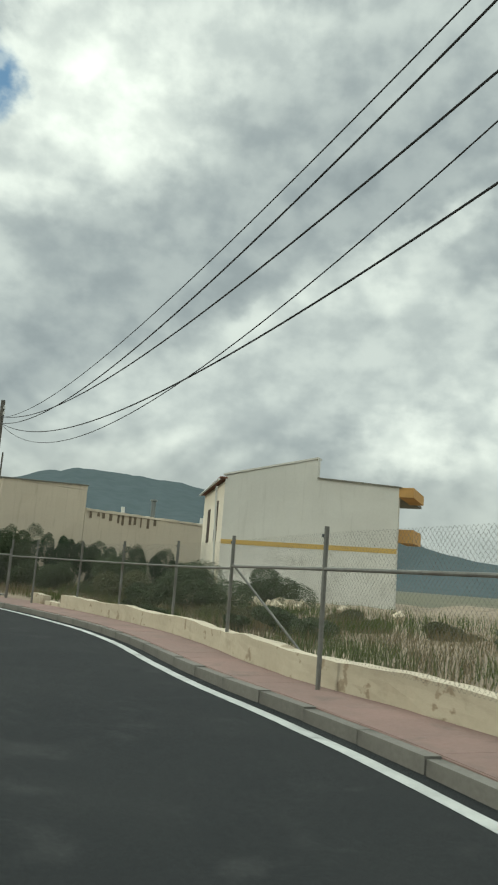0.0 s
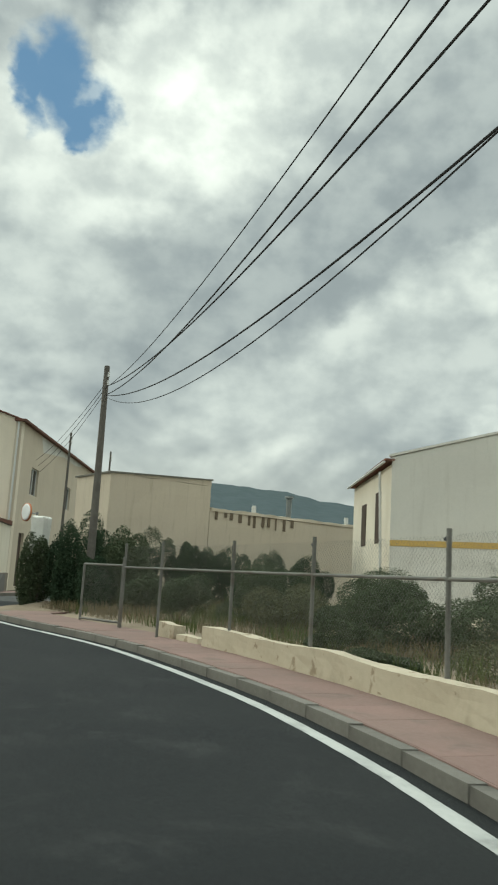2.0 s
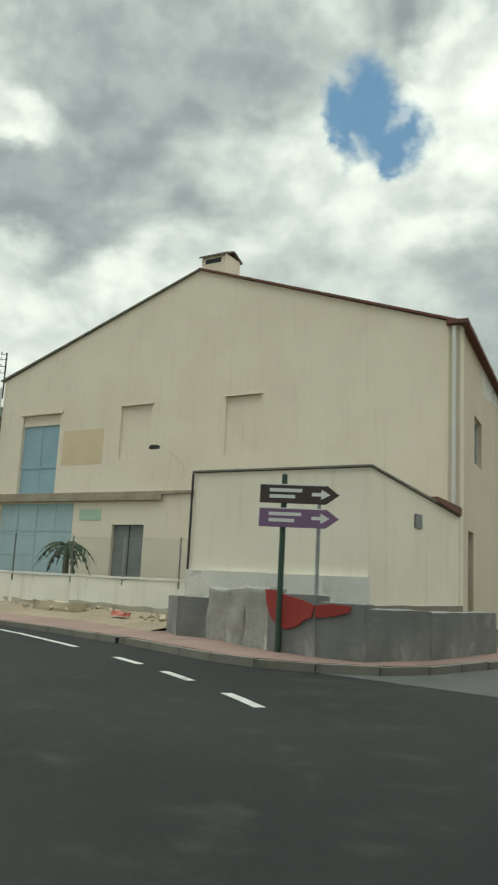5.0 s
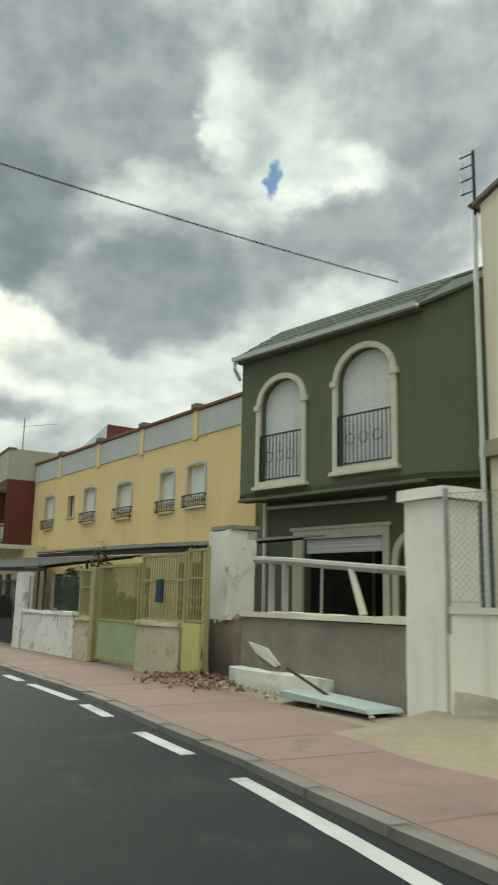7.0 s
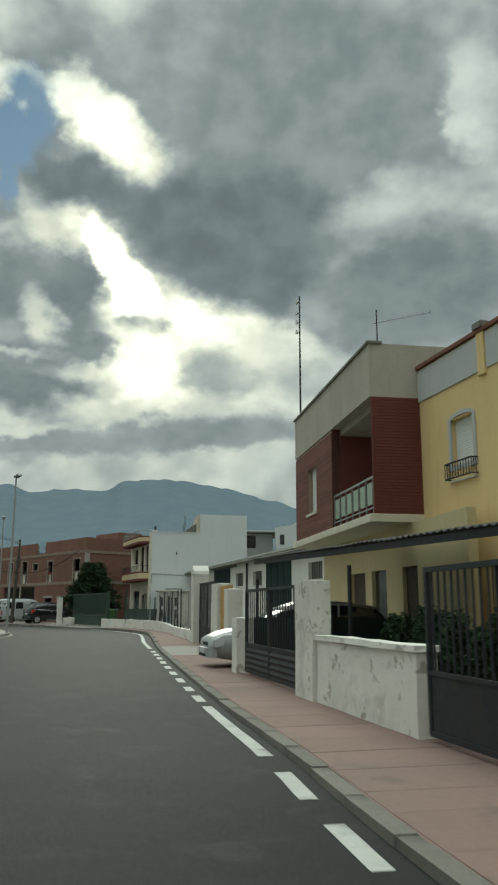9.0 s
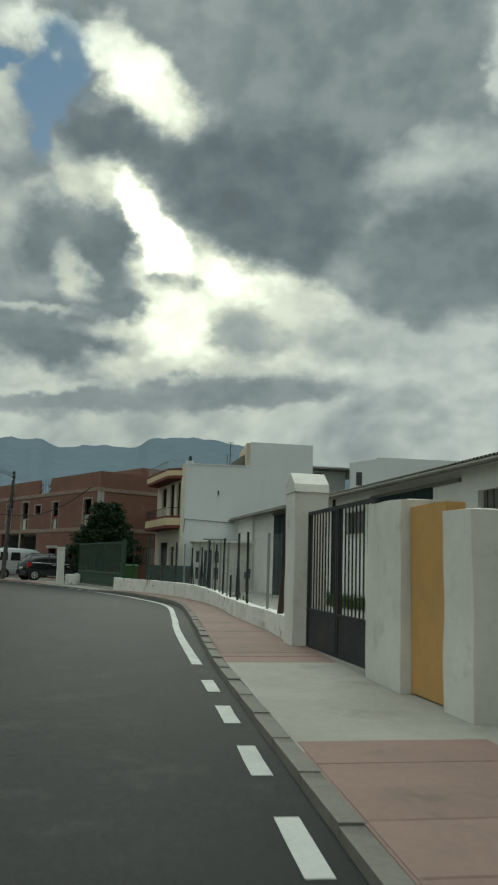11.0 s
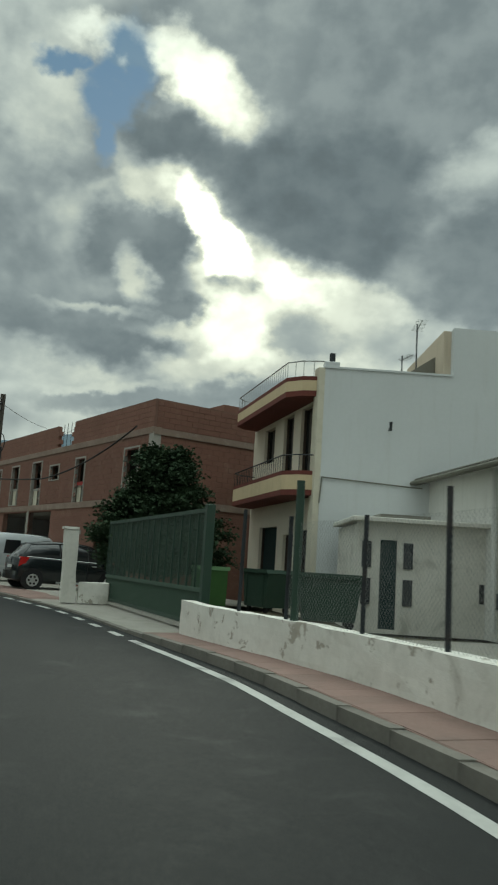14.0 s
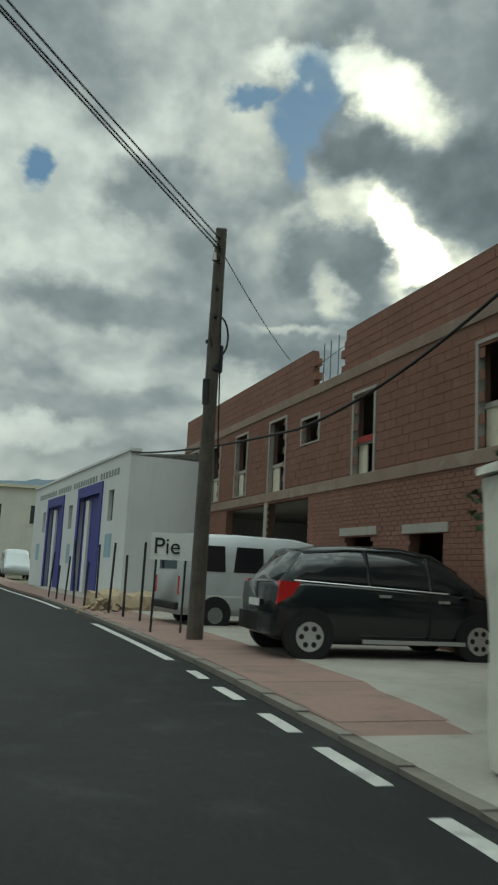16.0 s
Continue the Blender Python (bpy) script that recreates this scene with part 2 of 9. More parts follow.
def material(name, base, other=None, scale=1.2, rough=0.85, metal=0.0, bump=0.25, grain=60.0, stain=None, stain_amount=0.35,
             streak=False, vary=0.0, flake=None, spec=0.35):
    """A procedural surface: two tones at two sizes, blotches or run-down streaks, and fine relief."""
    if name in MATS:
        return MATS[name]
    m = bpy.data.materials.new(name)
    m.use_nodes = True
    k = Nodes(m.node_tree)
    b = m.node_tree.nodes["Principled BSDF"]
    pos = k.n("ShaderNodeTexCoord").outputs["Object"]
    other = other or tuple(c * 0.8 for c in base)
    large = k.noise(pos, scale, 5, 0.6, 0.3)
    small = k.noise(pos, grain * 0.25, 6, 0.65)
    fac = k.math("ADD", k.math("MULTIPLY", k.smooth(large, 0.35, 0.68), 0.65), k.math("MULTIPLY", k.smooth(small, 0.3, 0.75), 0.35))
    col = k.mix(fac, base, other)
    if stain:
        vec = pos
        if streak:
            mp = k.n("ShaderNodeMapping", Vector=pos, Scale=(2.6, 2.6, 0.22))
            vec = mp.outputs[0]
        s = k.smooth(k.noise(vec, 1.7, 7, 0.62, 0.4), 0.52, 0.74, 0.0, stain_amount)
        col = k.mix(s, col, stain)
    if flake:
        worn = k.smooth(k.math("ADD", k.noise(pos, 3.1, 4, 0.55, 0.6), k.math("MULTIPLY", k.noise(pos, 13.0, 8, 0.65), 0.35)), 0.775, 0.83)
        col = k.mix(worn, col, k.mix(k.noise(pos, 5.0, 4), flake, tuple(c * 0.55 for c in flake)))
        large = k.math("SUBTRACT", large, k.math("MULTIPLY", worn, 0.35))
    if vary:
        rnd = k.n("ShaderNodeObjectInfo").outputs["Random"]
        col = k.mix(1.0, col, k.ramp(rnd, [(0.0, 1.0 - vary), (1.0, 1.0 + vary * 0.5)]), "MULTIPLY")
    k.put(b.inputs["Base Color"], col)
    k.put(b.inputs["Roughness"], k.smooth(small, 0.2, 0.8, max(rough - 0.1, 0.02), min(rough + 0.08, 1.0)))
    b.inputs["Metallic"].default_value = metal
    b.inputs["Specular IOR Level"].default_value = spec
    if bump:
        bp = m.node_tree.nodes.new("ShaderNodeBump")
        bp.inputs["Strength"].default_value, bp.inputs["Distance"].default_value = bump, 0.012
        k.put(bp.inputs["Height"], k.math("ADD", k.noise(pos, grain, 5, 0.6), k.math("MULTIPLY", large, 2.0)))
        k.put(b.inputs["Normal"], bp.outputs[0])
    MATS[name] = m
    return m


def glass(name, tint=(0.05, 0.06, 0.06), rough=0.06):
    m = bpy.data.materials.new(name)
    m.use_nodes = True
    b = m.node_tree.nodes["Principled BSDF"]
    b.inputs["Base Color"].default_value = (*tint, 1)
    b.inputs["Roughness"].default_value = rough
    b.inputs["Specular IOR Level"].default_value = 0.6
    return m


ASPHALT = material("asphalt", (0.014, 0.0155, 0.016), (0.021, 0.0225, 0.022), 0.35, 0.74, bump=0.4, grain=140, spec=0.13, stain=(0.042, 0.043, 0.041), stain_amount=0.55)
ASPHALT_OLD = material("old_asphalt", (0.05, 0.05, 0.048), (0.075, 0.074, 0.069), 0.6, 0.85, bump=0.5, grain=110, stain=(0.13, 0.125, 0.11))
PAINT = material("road_paint", (0.46, 0.46, 0.43), (0.34, 0.34, 0.32), 2.0, 0.75, bump=0.4, grain=120, stain=(0.13, 0.13, 0.125), stain_amount=0.75)
KERB = material("kerb_concrete", (0.175, 0.163, 0.140), (0.115, 0.105, 0.09), 1.4, 0.9, grain=90, stain=(0.085, 0.078, 0.066), stain_amount=0.75, vary=0.14)
PINK = material("pink_paving", (0.225, 0.145, 0.123), (0.19, 0.129, 0.109), 0.8, 0.9, grain=80, stain=(0.125, 0.100, 0.083), stain_amount=0.75, vary=0.09)
CEMENT = material("cement_paving", (0.30, 0.285, 0.25), (0.24, 0.225, 0.195), 0.8, 0.9, grain=70, stain=(0.17, 0.155, 0.13), stain_amount=0.5, vary=0.08)
DIRT = material("dirt", (0.27, 0.215, 0.15), (0.19, 0.15, 0.105), 0.5, 0.97, bump=0.9, grain=30, stain=(0.30, 0.26, 0.20), stain_amount=0.6)
LAND = material("dry_land", (0.13, 0.115, 0.075), (0.08, 0.085, 0.05), 0.05, 0.97, bump=0.6, grain=14, stain=(0.2, 0.17, 0.12))
CREAM = material("cream_render", (0.76, 0.68, 0.555), (0.68, 0.60, 0.48), 0.35, 0.92, grain=45, stain=(0.46, 0.39, 0.30), stain_amount=0.22, streak=True)
CREAM_PALE = material("pale_render", (0.78, 0.72, 0.60), (0.71, 0.645, 0.53), 0.5, 0.92, grain=45, stain=(0.48, 0.42, 0.33), stain_amount=0.25, streak=True)
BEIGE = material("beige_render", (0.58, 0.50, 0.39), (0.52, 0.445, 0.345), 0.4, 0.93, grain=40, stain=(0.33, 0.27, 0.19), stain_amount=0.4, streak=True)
SANDWALL = material("sand_render", (0.50, 0.435, 0.325), (0.42, 0.36, 0.265), 0.9, 0.94, grain=50, flake=(0.38, 0.30, 0.205), stain=(0.24, 0.185, 0.125), stain_amount=0.6)
WHITE_DIRTY = material("dirty_whitewash", (0.66, 0.64, 0.585), (0.55, 0.535, 0.48), 0.9, 0.92, grain=45, stain=(0.27, 0.25, 0.21), stain_amount=0.6)
FLAKING = material("flaking_whitewash", (0.72, 0.70, 0.645), (0.58, 0.565, 0.51), 0.9, 0.92, grain=45, flake=(0.50, 0.46, 0.39), stain=(0.30, 0.28, 0.235), stain_amount=0.6)
BALCONY_CREAM = material("balcony_cream", (0.62, 0.50, 0.32), (0.55, 0.44, 0.28), 1.0, 0.88, grain=50, stain=(0.4, 0.32, 0.2), streak=True)
GABLE_WHITE = material("grey_white_render", (0.60, 0.585, 0.53), (0.53, 0.515, 0.465), 0.5, 0.92, grain=45, stain=(0.40, 0.38, 0.33), stain_amount=0.35, streak=True)
CORE = material("torn_masonry", (0.15, 0.115, 0.09), (0.22, 0.17, 0.135), 3.0, 0.97, bump=1.0, grain=25, stain=(0.08, 0.06, 0.05), stain_amount=0.6)
LIMEWASH = material("limewash", (0.80, 0.77, 0.69), (0.72, 0.69, 0.61), 0.6, 0.93, grain=45, stain=(0.50, 0.46, 0.38), stain_amount=0.4, streak=True)
WHITEWASH = material("whitewash", (0.74, 0.735, 0.70), (0.66, 0.655, 0.62), 0.7, 0.92, grain=45, stain=(0.42, 0.40, 0.36), stain_amount=0.4, streak=True)
WHITE = material("white_render", (0.62, 0.64, 0.645), (0.57, 0.59, 0.595), 0.35, 0.9, grain=40, stain=(0.50, 0.50, 0.48), stain_amount=0.3, streak=True)
GREY_RENDER = material("grey_render", (0.255, 0.22, 0.178), (0.195, 0.168, 0.138), 1.2, 0.95, grain=60, stain=(0.14, 0.125, 0.10), stain_amount=0.6)
DARK_RENDER = material("dark_bitumen_render", (0.13, 0.13, 0.125), (0.20, 0.195, 0.185), 1.1, 0.93, grain=60, stain=(0.38, 0.37, 0.34), stain_amount=0.5)
GREEN = material("olive_render", (0.128, 0.140, 0.086), (0.110, 0.122, 0.075), 0.5, 0.88, grain=60, stain=(0.06, 0.075, 0.04), stain_amount=0.3, streak=True)
STONE_TRIM = material("cream_stone", (0.62, 0.58, 0.47), (0.54, 0.50, 0.40), 2.0, 0.8, grain=80, stain=(0.42, 0.38, 0.3), stain_amount=0.35)
YELLOW = material("yellow_render", (0.75, 0.565, 0.285), (0.68, 0.505, 0.25), 0.5, 0.92, grain=55, stain=(0.47, 0.34, 0.13), stain_amount=0.35, streak=True)
PANEL_GREY = material("grey_panel", (0.50, 0.51, 0.50), (0.44, 0.45, 0.44), 0.8, 0.85, grain=50, stain=(0.33, 0.33, 0.31), stain_amount=0.4, streak=True)
MAROON = material("maroon_render", (0.155, 0.045, 0.035), (0.13, 0.038, 0.03), 1.0, 0.85, grain=60, stain=(0.09, 0.035, 0.03))
BRICKRED = material("facing_brick", (0.205, 0.085, 0.064), (0.165, 0.068, 0.052), 2.0, 0.88, grain=70, vary=0.25)
BLOCK = material("hollow_brick", (0.215, 0.108, 0.080), (0.175, 0.088, 0.065), 0.7, 0.92, grain=50, stain=(0.28, 0.18, 0.135), stain_amount=0.45, vary=0.12)
BLOCK_MORTAR = material("block_mortar", (0.185, 0.105, 0.080), (0.15, 0.085, 0.066), 1.5, 0.95, grain=80)
SMEARED = material("smeared_concrete", (0.27, 0.205, 0.165), (0.20, 0.145, 0.115), 0.9, 0.94, grain=60, stain=(0.34, 0.30, 0.26), stain_amount=0.6)
CANOPY = material("canopy_sheet", (0.075, 0.075, 0.068), (0.05, 0.05, 0.045), 1.2, 0.9, grain=50, stain=(0.13, 0.125, 0.11), stain_amount=0.5)
MORTAR = material("mortar", (0.33, 0.25, 0.19), (0.27, 0.20, 0.15), 2.0, 0.95, grain=80)
CONCRETE = material("raw_concrete", (0.36, 0.345, 0.31), (0.29, 0.275, 0.245), 0.8, 0.93, grain=60, stain=(0.20, 0.185, 0.16), stain_amount=0.5, streak=True)
ROOF_TILE = material("clay_tile", (0.20, 0.085, 0.058), (0.15, 0.075, 0.055), 1.5, 0.9, grain=60, stain=(0.10, 0.085, 0.07), stain_amount=0.5, vary=0.25)
GREEN_TILE = material("green_tile", (0.065, 0.082, 0.052), (0.09, 0.102, 0.072), 2.0, 0.8, grain=60, vary=0.25)
FIBRE = material("fibre_cement", (0.20, 0.195, 0.165), (0.15, 0.145, 0.12), 1.0, 0.94, grain=50, stain=(0.085, 0.08, 0.065), stain_amount=0.6)
BLUE = material("faded_blue_paint", (0.30, 0.43, 0.50), (0.24, 0.36, 0.43), 0.9, 0.65, grain=50, stain=(0.22, 0.27, 0.29), stain_amount=0.4, streak=True)
STEEL_GREY = material("grey_sheet_steel", (0.22, 0.24, 0.235), (0.17, 0.185, 0.18), 1.0, 0.55, metal=0.3, grain=50, stain=(0.13, 0.12, 0.10))
DARK_IRON = material("dark_iron", (0.027, 0.031, 0.035), (0.040, 0.044, 0.048), 3.0, 0.6, metal=0.4, grain=80, stain=(0.09, 0.055, 0.035), stain_amount=0.4)
GALV = material("galvanised_steel", (0.34, 0.35, 0.34), (0.25, 0.26, 0.255), 3.0, 0.5, metal=0.6, grain=80, stain=(0.2, 0.16, 0.12))
YELLOW_IRON = material("mustard_paint", (0.36, 0.315, 0.15), (0.28, 0.245, 0.12), 2.0, 0.65, grain=60, stain=(0.22, 0.13, 0.07), stain_amount=0.5)
LIME_STEEL = material("pale_green_steel", (0.30, 0.365, 0.20), (0.26, 0.33, 0.18), 1.2, 0.6, grain=50, stain=(0.20, 0.20, 0.10), stain_amount=0.5)
GREEN_IRON = material("dark_green_paint", (0.024, 0.05, 0.034), (0.032, 0.06, 0.042), 2.0, 0.6, grain=60, stain=(0.06, 0.06, 0.045))
GREEN_BAR = material("green_bar_paint", (0.042, 0.075, 0.052), (0.05, 0.085, 0.06), 2.0, 0.65, grain=60, stain=(0.07, 0.07, 0.055))
OLD_FENCE = material("dull_fence_tube", (0.19, 0.185, 0.165), (0.13, 0.125, 0.11), 3.0, 0.7, metal=0.25, grain=80, stain=(0.12, 0.085, 0.06), stain_amount=0.6)
GREEN_DOOR = material("green_black_door", (0.018, 0.034, 0.034), (0.024, 0.042, 0.041), 1.0, 0.85, grain=40, spec=0.15, stain=(0.035, 0.04, 0.04), streak=True)
WOOD_DARK = material("dark_timber", (0.075, 0.05, 0.035), (0.05, 0.035, 0.025), 3.0, 0.75, grain=50)
POLE_WOOD = material("weathered_pole", (0.135, 0.122, 0.104), (0.085, 0.077, 0.066), 3.0, 0.92, grain=60, stain=(0.05, 0.045, 0.04), streak=True)
SHUTTER = material("white_shutter", (0.70, 0.71, 0.69), (0.64, 0.65, 0.63), 1.0, 0.6, grain=40, stain=(0.5, 0.5, 0.48))
BLACK = material("black_rubber", (0.012, 0.012, 0.013), (0.02, 0.02, 0.02), 3.0, 0.8, grain=60)
CABLE = material("black_cable", (0.015, 0.015, 0.016), (0.022, 0.022, 0.022), 3.0, 0.7, bump=0)
PVC = material("white_pvc", (0.62, 0.62, 0.60), (0.56, 0.56, 0.53), 1.5, 0.5, grain=60, stain=(0.4, 0.38, 0.34))
ORANGE = material("ochre_render", (0.50, 0.29, 0.10), (0.43, 0.25, 0.09), 1.5, 0.9, grain=60, stain=(0.35, 0.2, 0.09))
OCHRE_BAND = material("ochre_band", (0.55, 0.37, 0.11), (0.48, 0.32, 0.10), 1.5, 0.9, grain=60)
RED_PAINT = material("red_paint", (0.28, 0.035, 0.03), (0.22, 0.03, 0.025), 1.5, 0.85, grain=60)
LEAF_DARK = material("dark_leaf", (0.032, 0.054, 0.030), (0.050, 0.076, 0.040), 1.5, 0.75, bump=0, spec=0.08, vary=0.0)
LEAF = material("scrub_leaf", (0.062, 0.082, 0.044), (0.09, 0.108, 0.062), 1.0, 0.8, bump=0, spec=0.08)
LEAF_OLIVE = material("olive_leaf", (0.095, 0.10, 0.055), (0.13, 0.13, 0.075), 1.0, 0.8, bump=0, spec=0.08)
STRAW = material("dry_grass", (0.20, 0.165, 0.10), (0.15, 0.12, 0.07), 1.0, 0.9, bump=0, spec=0.08)
GRASS = material("green_grass", (0.075, 0.10, 0.035), (0.11, 0.13, 0.05), 1.0, 0.85, bump=0, spec=0.08)
BARK = material("bark", (0.06, 0.048, 0.036), (0.09, 0.07, 0.05), 4.0, 0.95, bump=0.8, grain=40)
STONE = material("pale_stone", (0.42, 0.36, 0.26), (0.33, 0.28, 0.20), 2.0, 0.94, grain=40, stain=(0.2, 0.16, 0.11), vary=0.25)
DARK_GLASS = glass("dark_glass", (0.02, 0.023, 0.025))
# near-black, so the shade of an unlit room lies in the colour
ROOM_SHADE = material("room_shade", (0.05, 0.046, 0.042), (0.035, 0.033, 0.03), 1.0, 0.95)
SIGN_BROWN = material("brown_sign", (0.045, 0.03, 0.028), (0.055, 0.036, 0.032), 3.0, 0.5, grain=60)
SIGN_PURPLE = material("purple_sign", (0.16, 0.09, 0.17), (0.18, 0.10, 0.19), 3.0, 0.5, grain=60)
BLUE_STRONG = material("royal_blue_paint", (0.035, 0.04, 0.22), (0.04, 0.045, 0.25), 1.0, 0.6, grain=60)
# distance haze is mixed into the mountain's blue-grey base colour
MOUNTAIN = material("hazed_far_slope", (0.115, 0.155, 0.185), (0.14, 0.175, 0.20), 0.012, 1.0, bump=0, grain=0.4, stain=(0.20, 0.225, 0.23), stain_amount=0.3, spec=0.0)
# the woods' dark tone carries a bluish tint that stands for haze
HILL = material("hazed_wooded_slope", (0.085, 0.105, 0.11), (0.068, 0.088, 0.09), 0.02, 1.0, bump=0, grain=0.8, stain=(0.12, 0.12, 0.11), stain_amount=0.4, spec=0.0)
CAR_BLACK = material("car_paint_dark", (0.012, 0.016, 0.017), (0.014, 0.018, 0.019), 1.0, 0.14, bump=0, spec=0.6)
CAR_SILVER = material("car_paint_silver", (0.36, 0.37, 0.36), (0.33, 0.34, 0.33), 1.0, 0.38, metal=0.3, bump=0)
CAR_WHITE = material("van_paint", (0.46, 0.49, 0.50), (0.42, 0.45, 0.46), 1.0, 0.4, bump=0, stain=(0.3, 0.3, 0.3))
ALLOY = material("alloy", (0.68, 0.68, 0.68), (0.6, 0.6, 0.6), 3.0, 0.35, metal=0.8, bump=0)
TAIL_RED = material("tail_lens", (0.45, 0.02, 0.02), (0.4, 0.02, 0.02), 3.0, 0.2, bump=0, spec=0.6)
LENS = material("clear_lens", (0.55, 0.57, 0.58), (0.45, 0.47, 0.48), 3.0, 0.15, bump=0, spec=0.6)
CLOTH = material("blue_cloth", (0.03, 0.05, 0.09), (0.04, 0.06, 0.10), 5.0, 0.95, grain=80)
SAND = material("sand", (0.33, 0.26, 0.17), (0.27, 0.21, 0.14), 2.0, 0.97, bump=0.6, grain=50)


# ---- modelling tools ----
def thing(name, m, label, category="", group="", kind=""):
    ob = new(name)
    ob.empty_display_size = 0.2
    ob.matrix_world = m
    return tagged(ob, label, category, group, kind)


def mesh_of(name, bm, mat, smooth=False):
    me = bpy.data.meshes.new(name)
    if isinstance(bm, tuple):
        me.from_pydata(bm[0], [], bm[1])
        me.validate()
    else:
        bmesh.ops.recalc_face_normals(bm, faces=bm.faces)
        bm.to_mesh(me)
        bm.free()
    for one in mat if isinstance(mat, (list, tuple)) else (mat,):
        me.materials.append(one)
    if smooth:
        me.shade_smooth()
    return me


def part(name, bm, mat, parent, label="", smooth=False, m=None):
    me = bm if isinstance(bm, bpy.types.Mesh) else mesh_of(name, bm, mat, smooth)
    ob = new(name, me)
    ob.parent = parent
    if m is not None:
        ob.matrix_basis = m
    if label:
        ob["label"] = label
    return ob


def solo(name, bm, mat, m, label, category="", group="", kind="", smooth=False):
    """A thing of one mesh."""
    ob = new(name, mesh_of(name, bm, mat, smooth))
    ob.matrix_world = m
    return tagged(ob, label, category, group, kind)


def frame_at(x, y, angle, z=0.0):
    return pose(x, y, z, 0, 0, angle)


def box(bm, x0, x1, y0, y1, z0, z1, bevel=0.0):
    vs = [bm.verts.new((x, y, z)) for z in (z0, z1) for y in (y0, y1) for x in (x0, x1)]
    fs = [bm.faces.new([vs[i] for i in f]) for f in ((0, 2, 3, 1), (4, 5, 7, 6), (0, 1, 5, 4), (2, 6, 7, 3), (0, 4, 6, 2), (1, 3, 7, 5))]
    if bevel:
        es = {e for f in fs for e in f.edges}
        bmesh.ops.bevel(bm, geom=list(es), offset=bevel, segments=1, affect="EDGES")
    return bm


def cube(x0, x1, y0, y1, z0, z1, bevel=0.0):
    return box(bmesh.new(), x0, x1, y0, y1, z0, z1, bevel)


def prism(outline, y0, y1, axis="y"):
    """An outline in x, z swept along y; or with axis z, an outline in x, y swept up."""
    bm = bmesh.new()
    place = (lambda a, b, c: (a, c, b)) if axis == "y" else (lambda a, b, c: (a, b, c))
    if axis == "x":
        place = lambda a, b, c: (c, a, b)
    rings = [[bm.verts.new(place(a, b, c)) for a, b in outline] for c in (y0, y1)]
    n = len(outline)
    for i in range(n):
        j = (i + 1) % n
        bm.faces.new((rings[0][i], rings[0][j], rings[1][j], rings[1][i]))
    bm.faces.new(rings[0])
    bm.faces.new(rings[1][::-1])
    return bm


def tube(bm, a, b, r0, r1=None, sides=8):
    a, b = Vector(a), Vector(b)
    r1 = r0 if r1 is None else r1
    q = (b - a).to_track_quat("Z", "Y")
    rings = []
    for p, r in ((a, r0), (b, r1)):
        rings.append([bm.verts.new(p + q @ Vector((r * math.cos(t), r * math.sin(t), 0))) for t in (2 * math.pi * i / sides for i in range(sides))])
    for i in range(sides):
        j = (i + 1) % sides
        bm.faces.new((rings[0][i], rings[0][j], rings[1][j], rings[1][i]))
    bm.faces.new(rings[0][::-1])
    bm.faces.new(rings[1])
    return bm


def rod(a, b, r0, r1=None, sides=8):
    return tube(bmesh.new(), a, b, r0, r1, sides)


def wall(x0, x1, z0, z1, y0, y1, holes=()):
    """A wall from x0 to x1 with thickness y0..y1 and holes (x0, x1, z0, z1) cut through, as one closed mesh."""
    xs = sorted({x0, x1, *(v for h in holes for v in h[:2] if x0 < v < x1)})
    zs = sorted({z0, z1, *(v for h in holes for v in h[2:4] if z0 < v < z1)})
    solid = {}
    for i in range(len(xs) - 1):
        for j in range(len(zs) - 1):
            cx, cz = (xs[i] + xs[i + 1]) / 2, (zs[j] + zs[j + 1]) / 2
            solid[i, j] = not any(h[0] < cx < h[1] and h[2] < cz < h[3] for h in holes)
    verts, faces, at = [], [], {}

    def v(x, y, z):
        if (x, y, z) not in at:
            at[x, y, z] = len(verts)
            verts.append((x, y, z))
        return at[x, y, z]

    for (i, j), full in solid.items():
        if not full:
            continue
        a, b, c, d = xs[i], xs[i + 1], zs[j], zs[j + 1]
        faces.append((v(a, y0, c), v(b, y0, c), v(b, y0, d), v(a, y0, d)))
        faces.append((v(a, y1, c), v(a, y1, d), v(b, y1, d), v(b, y1, c)))
        if not solid.get((i - 1, j)):
            faces.append((v(a, y0, c), v(a, y0, d), v(a, y1, d), v(a, y1, c)))
        if not solid.get((i + 1, j)):
            faces.append((v(b, y0, c), v(b, y1, c), v(b, y1, d), v(b, y0, d)))
        if not solid.get((i, j - 1)):
            faces.append((v(a, y0, c), v(a, y1, c), v(b, y1, c), v(b, y0, c)))
        if not solid.get((i, j + 1)):
            faces.append((v(a, y0, d), v(b, y0, d), v(b, y1, d), v(a, y1, d)))
    return verts, faces


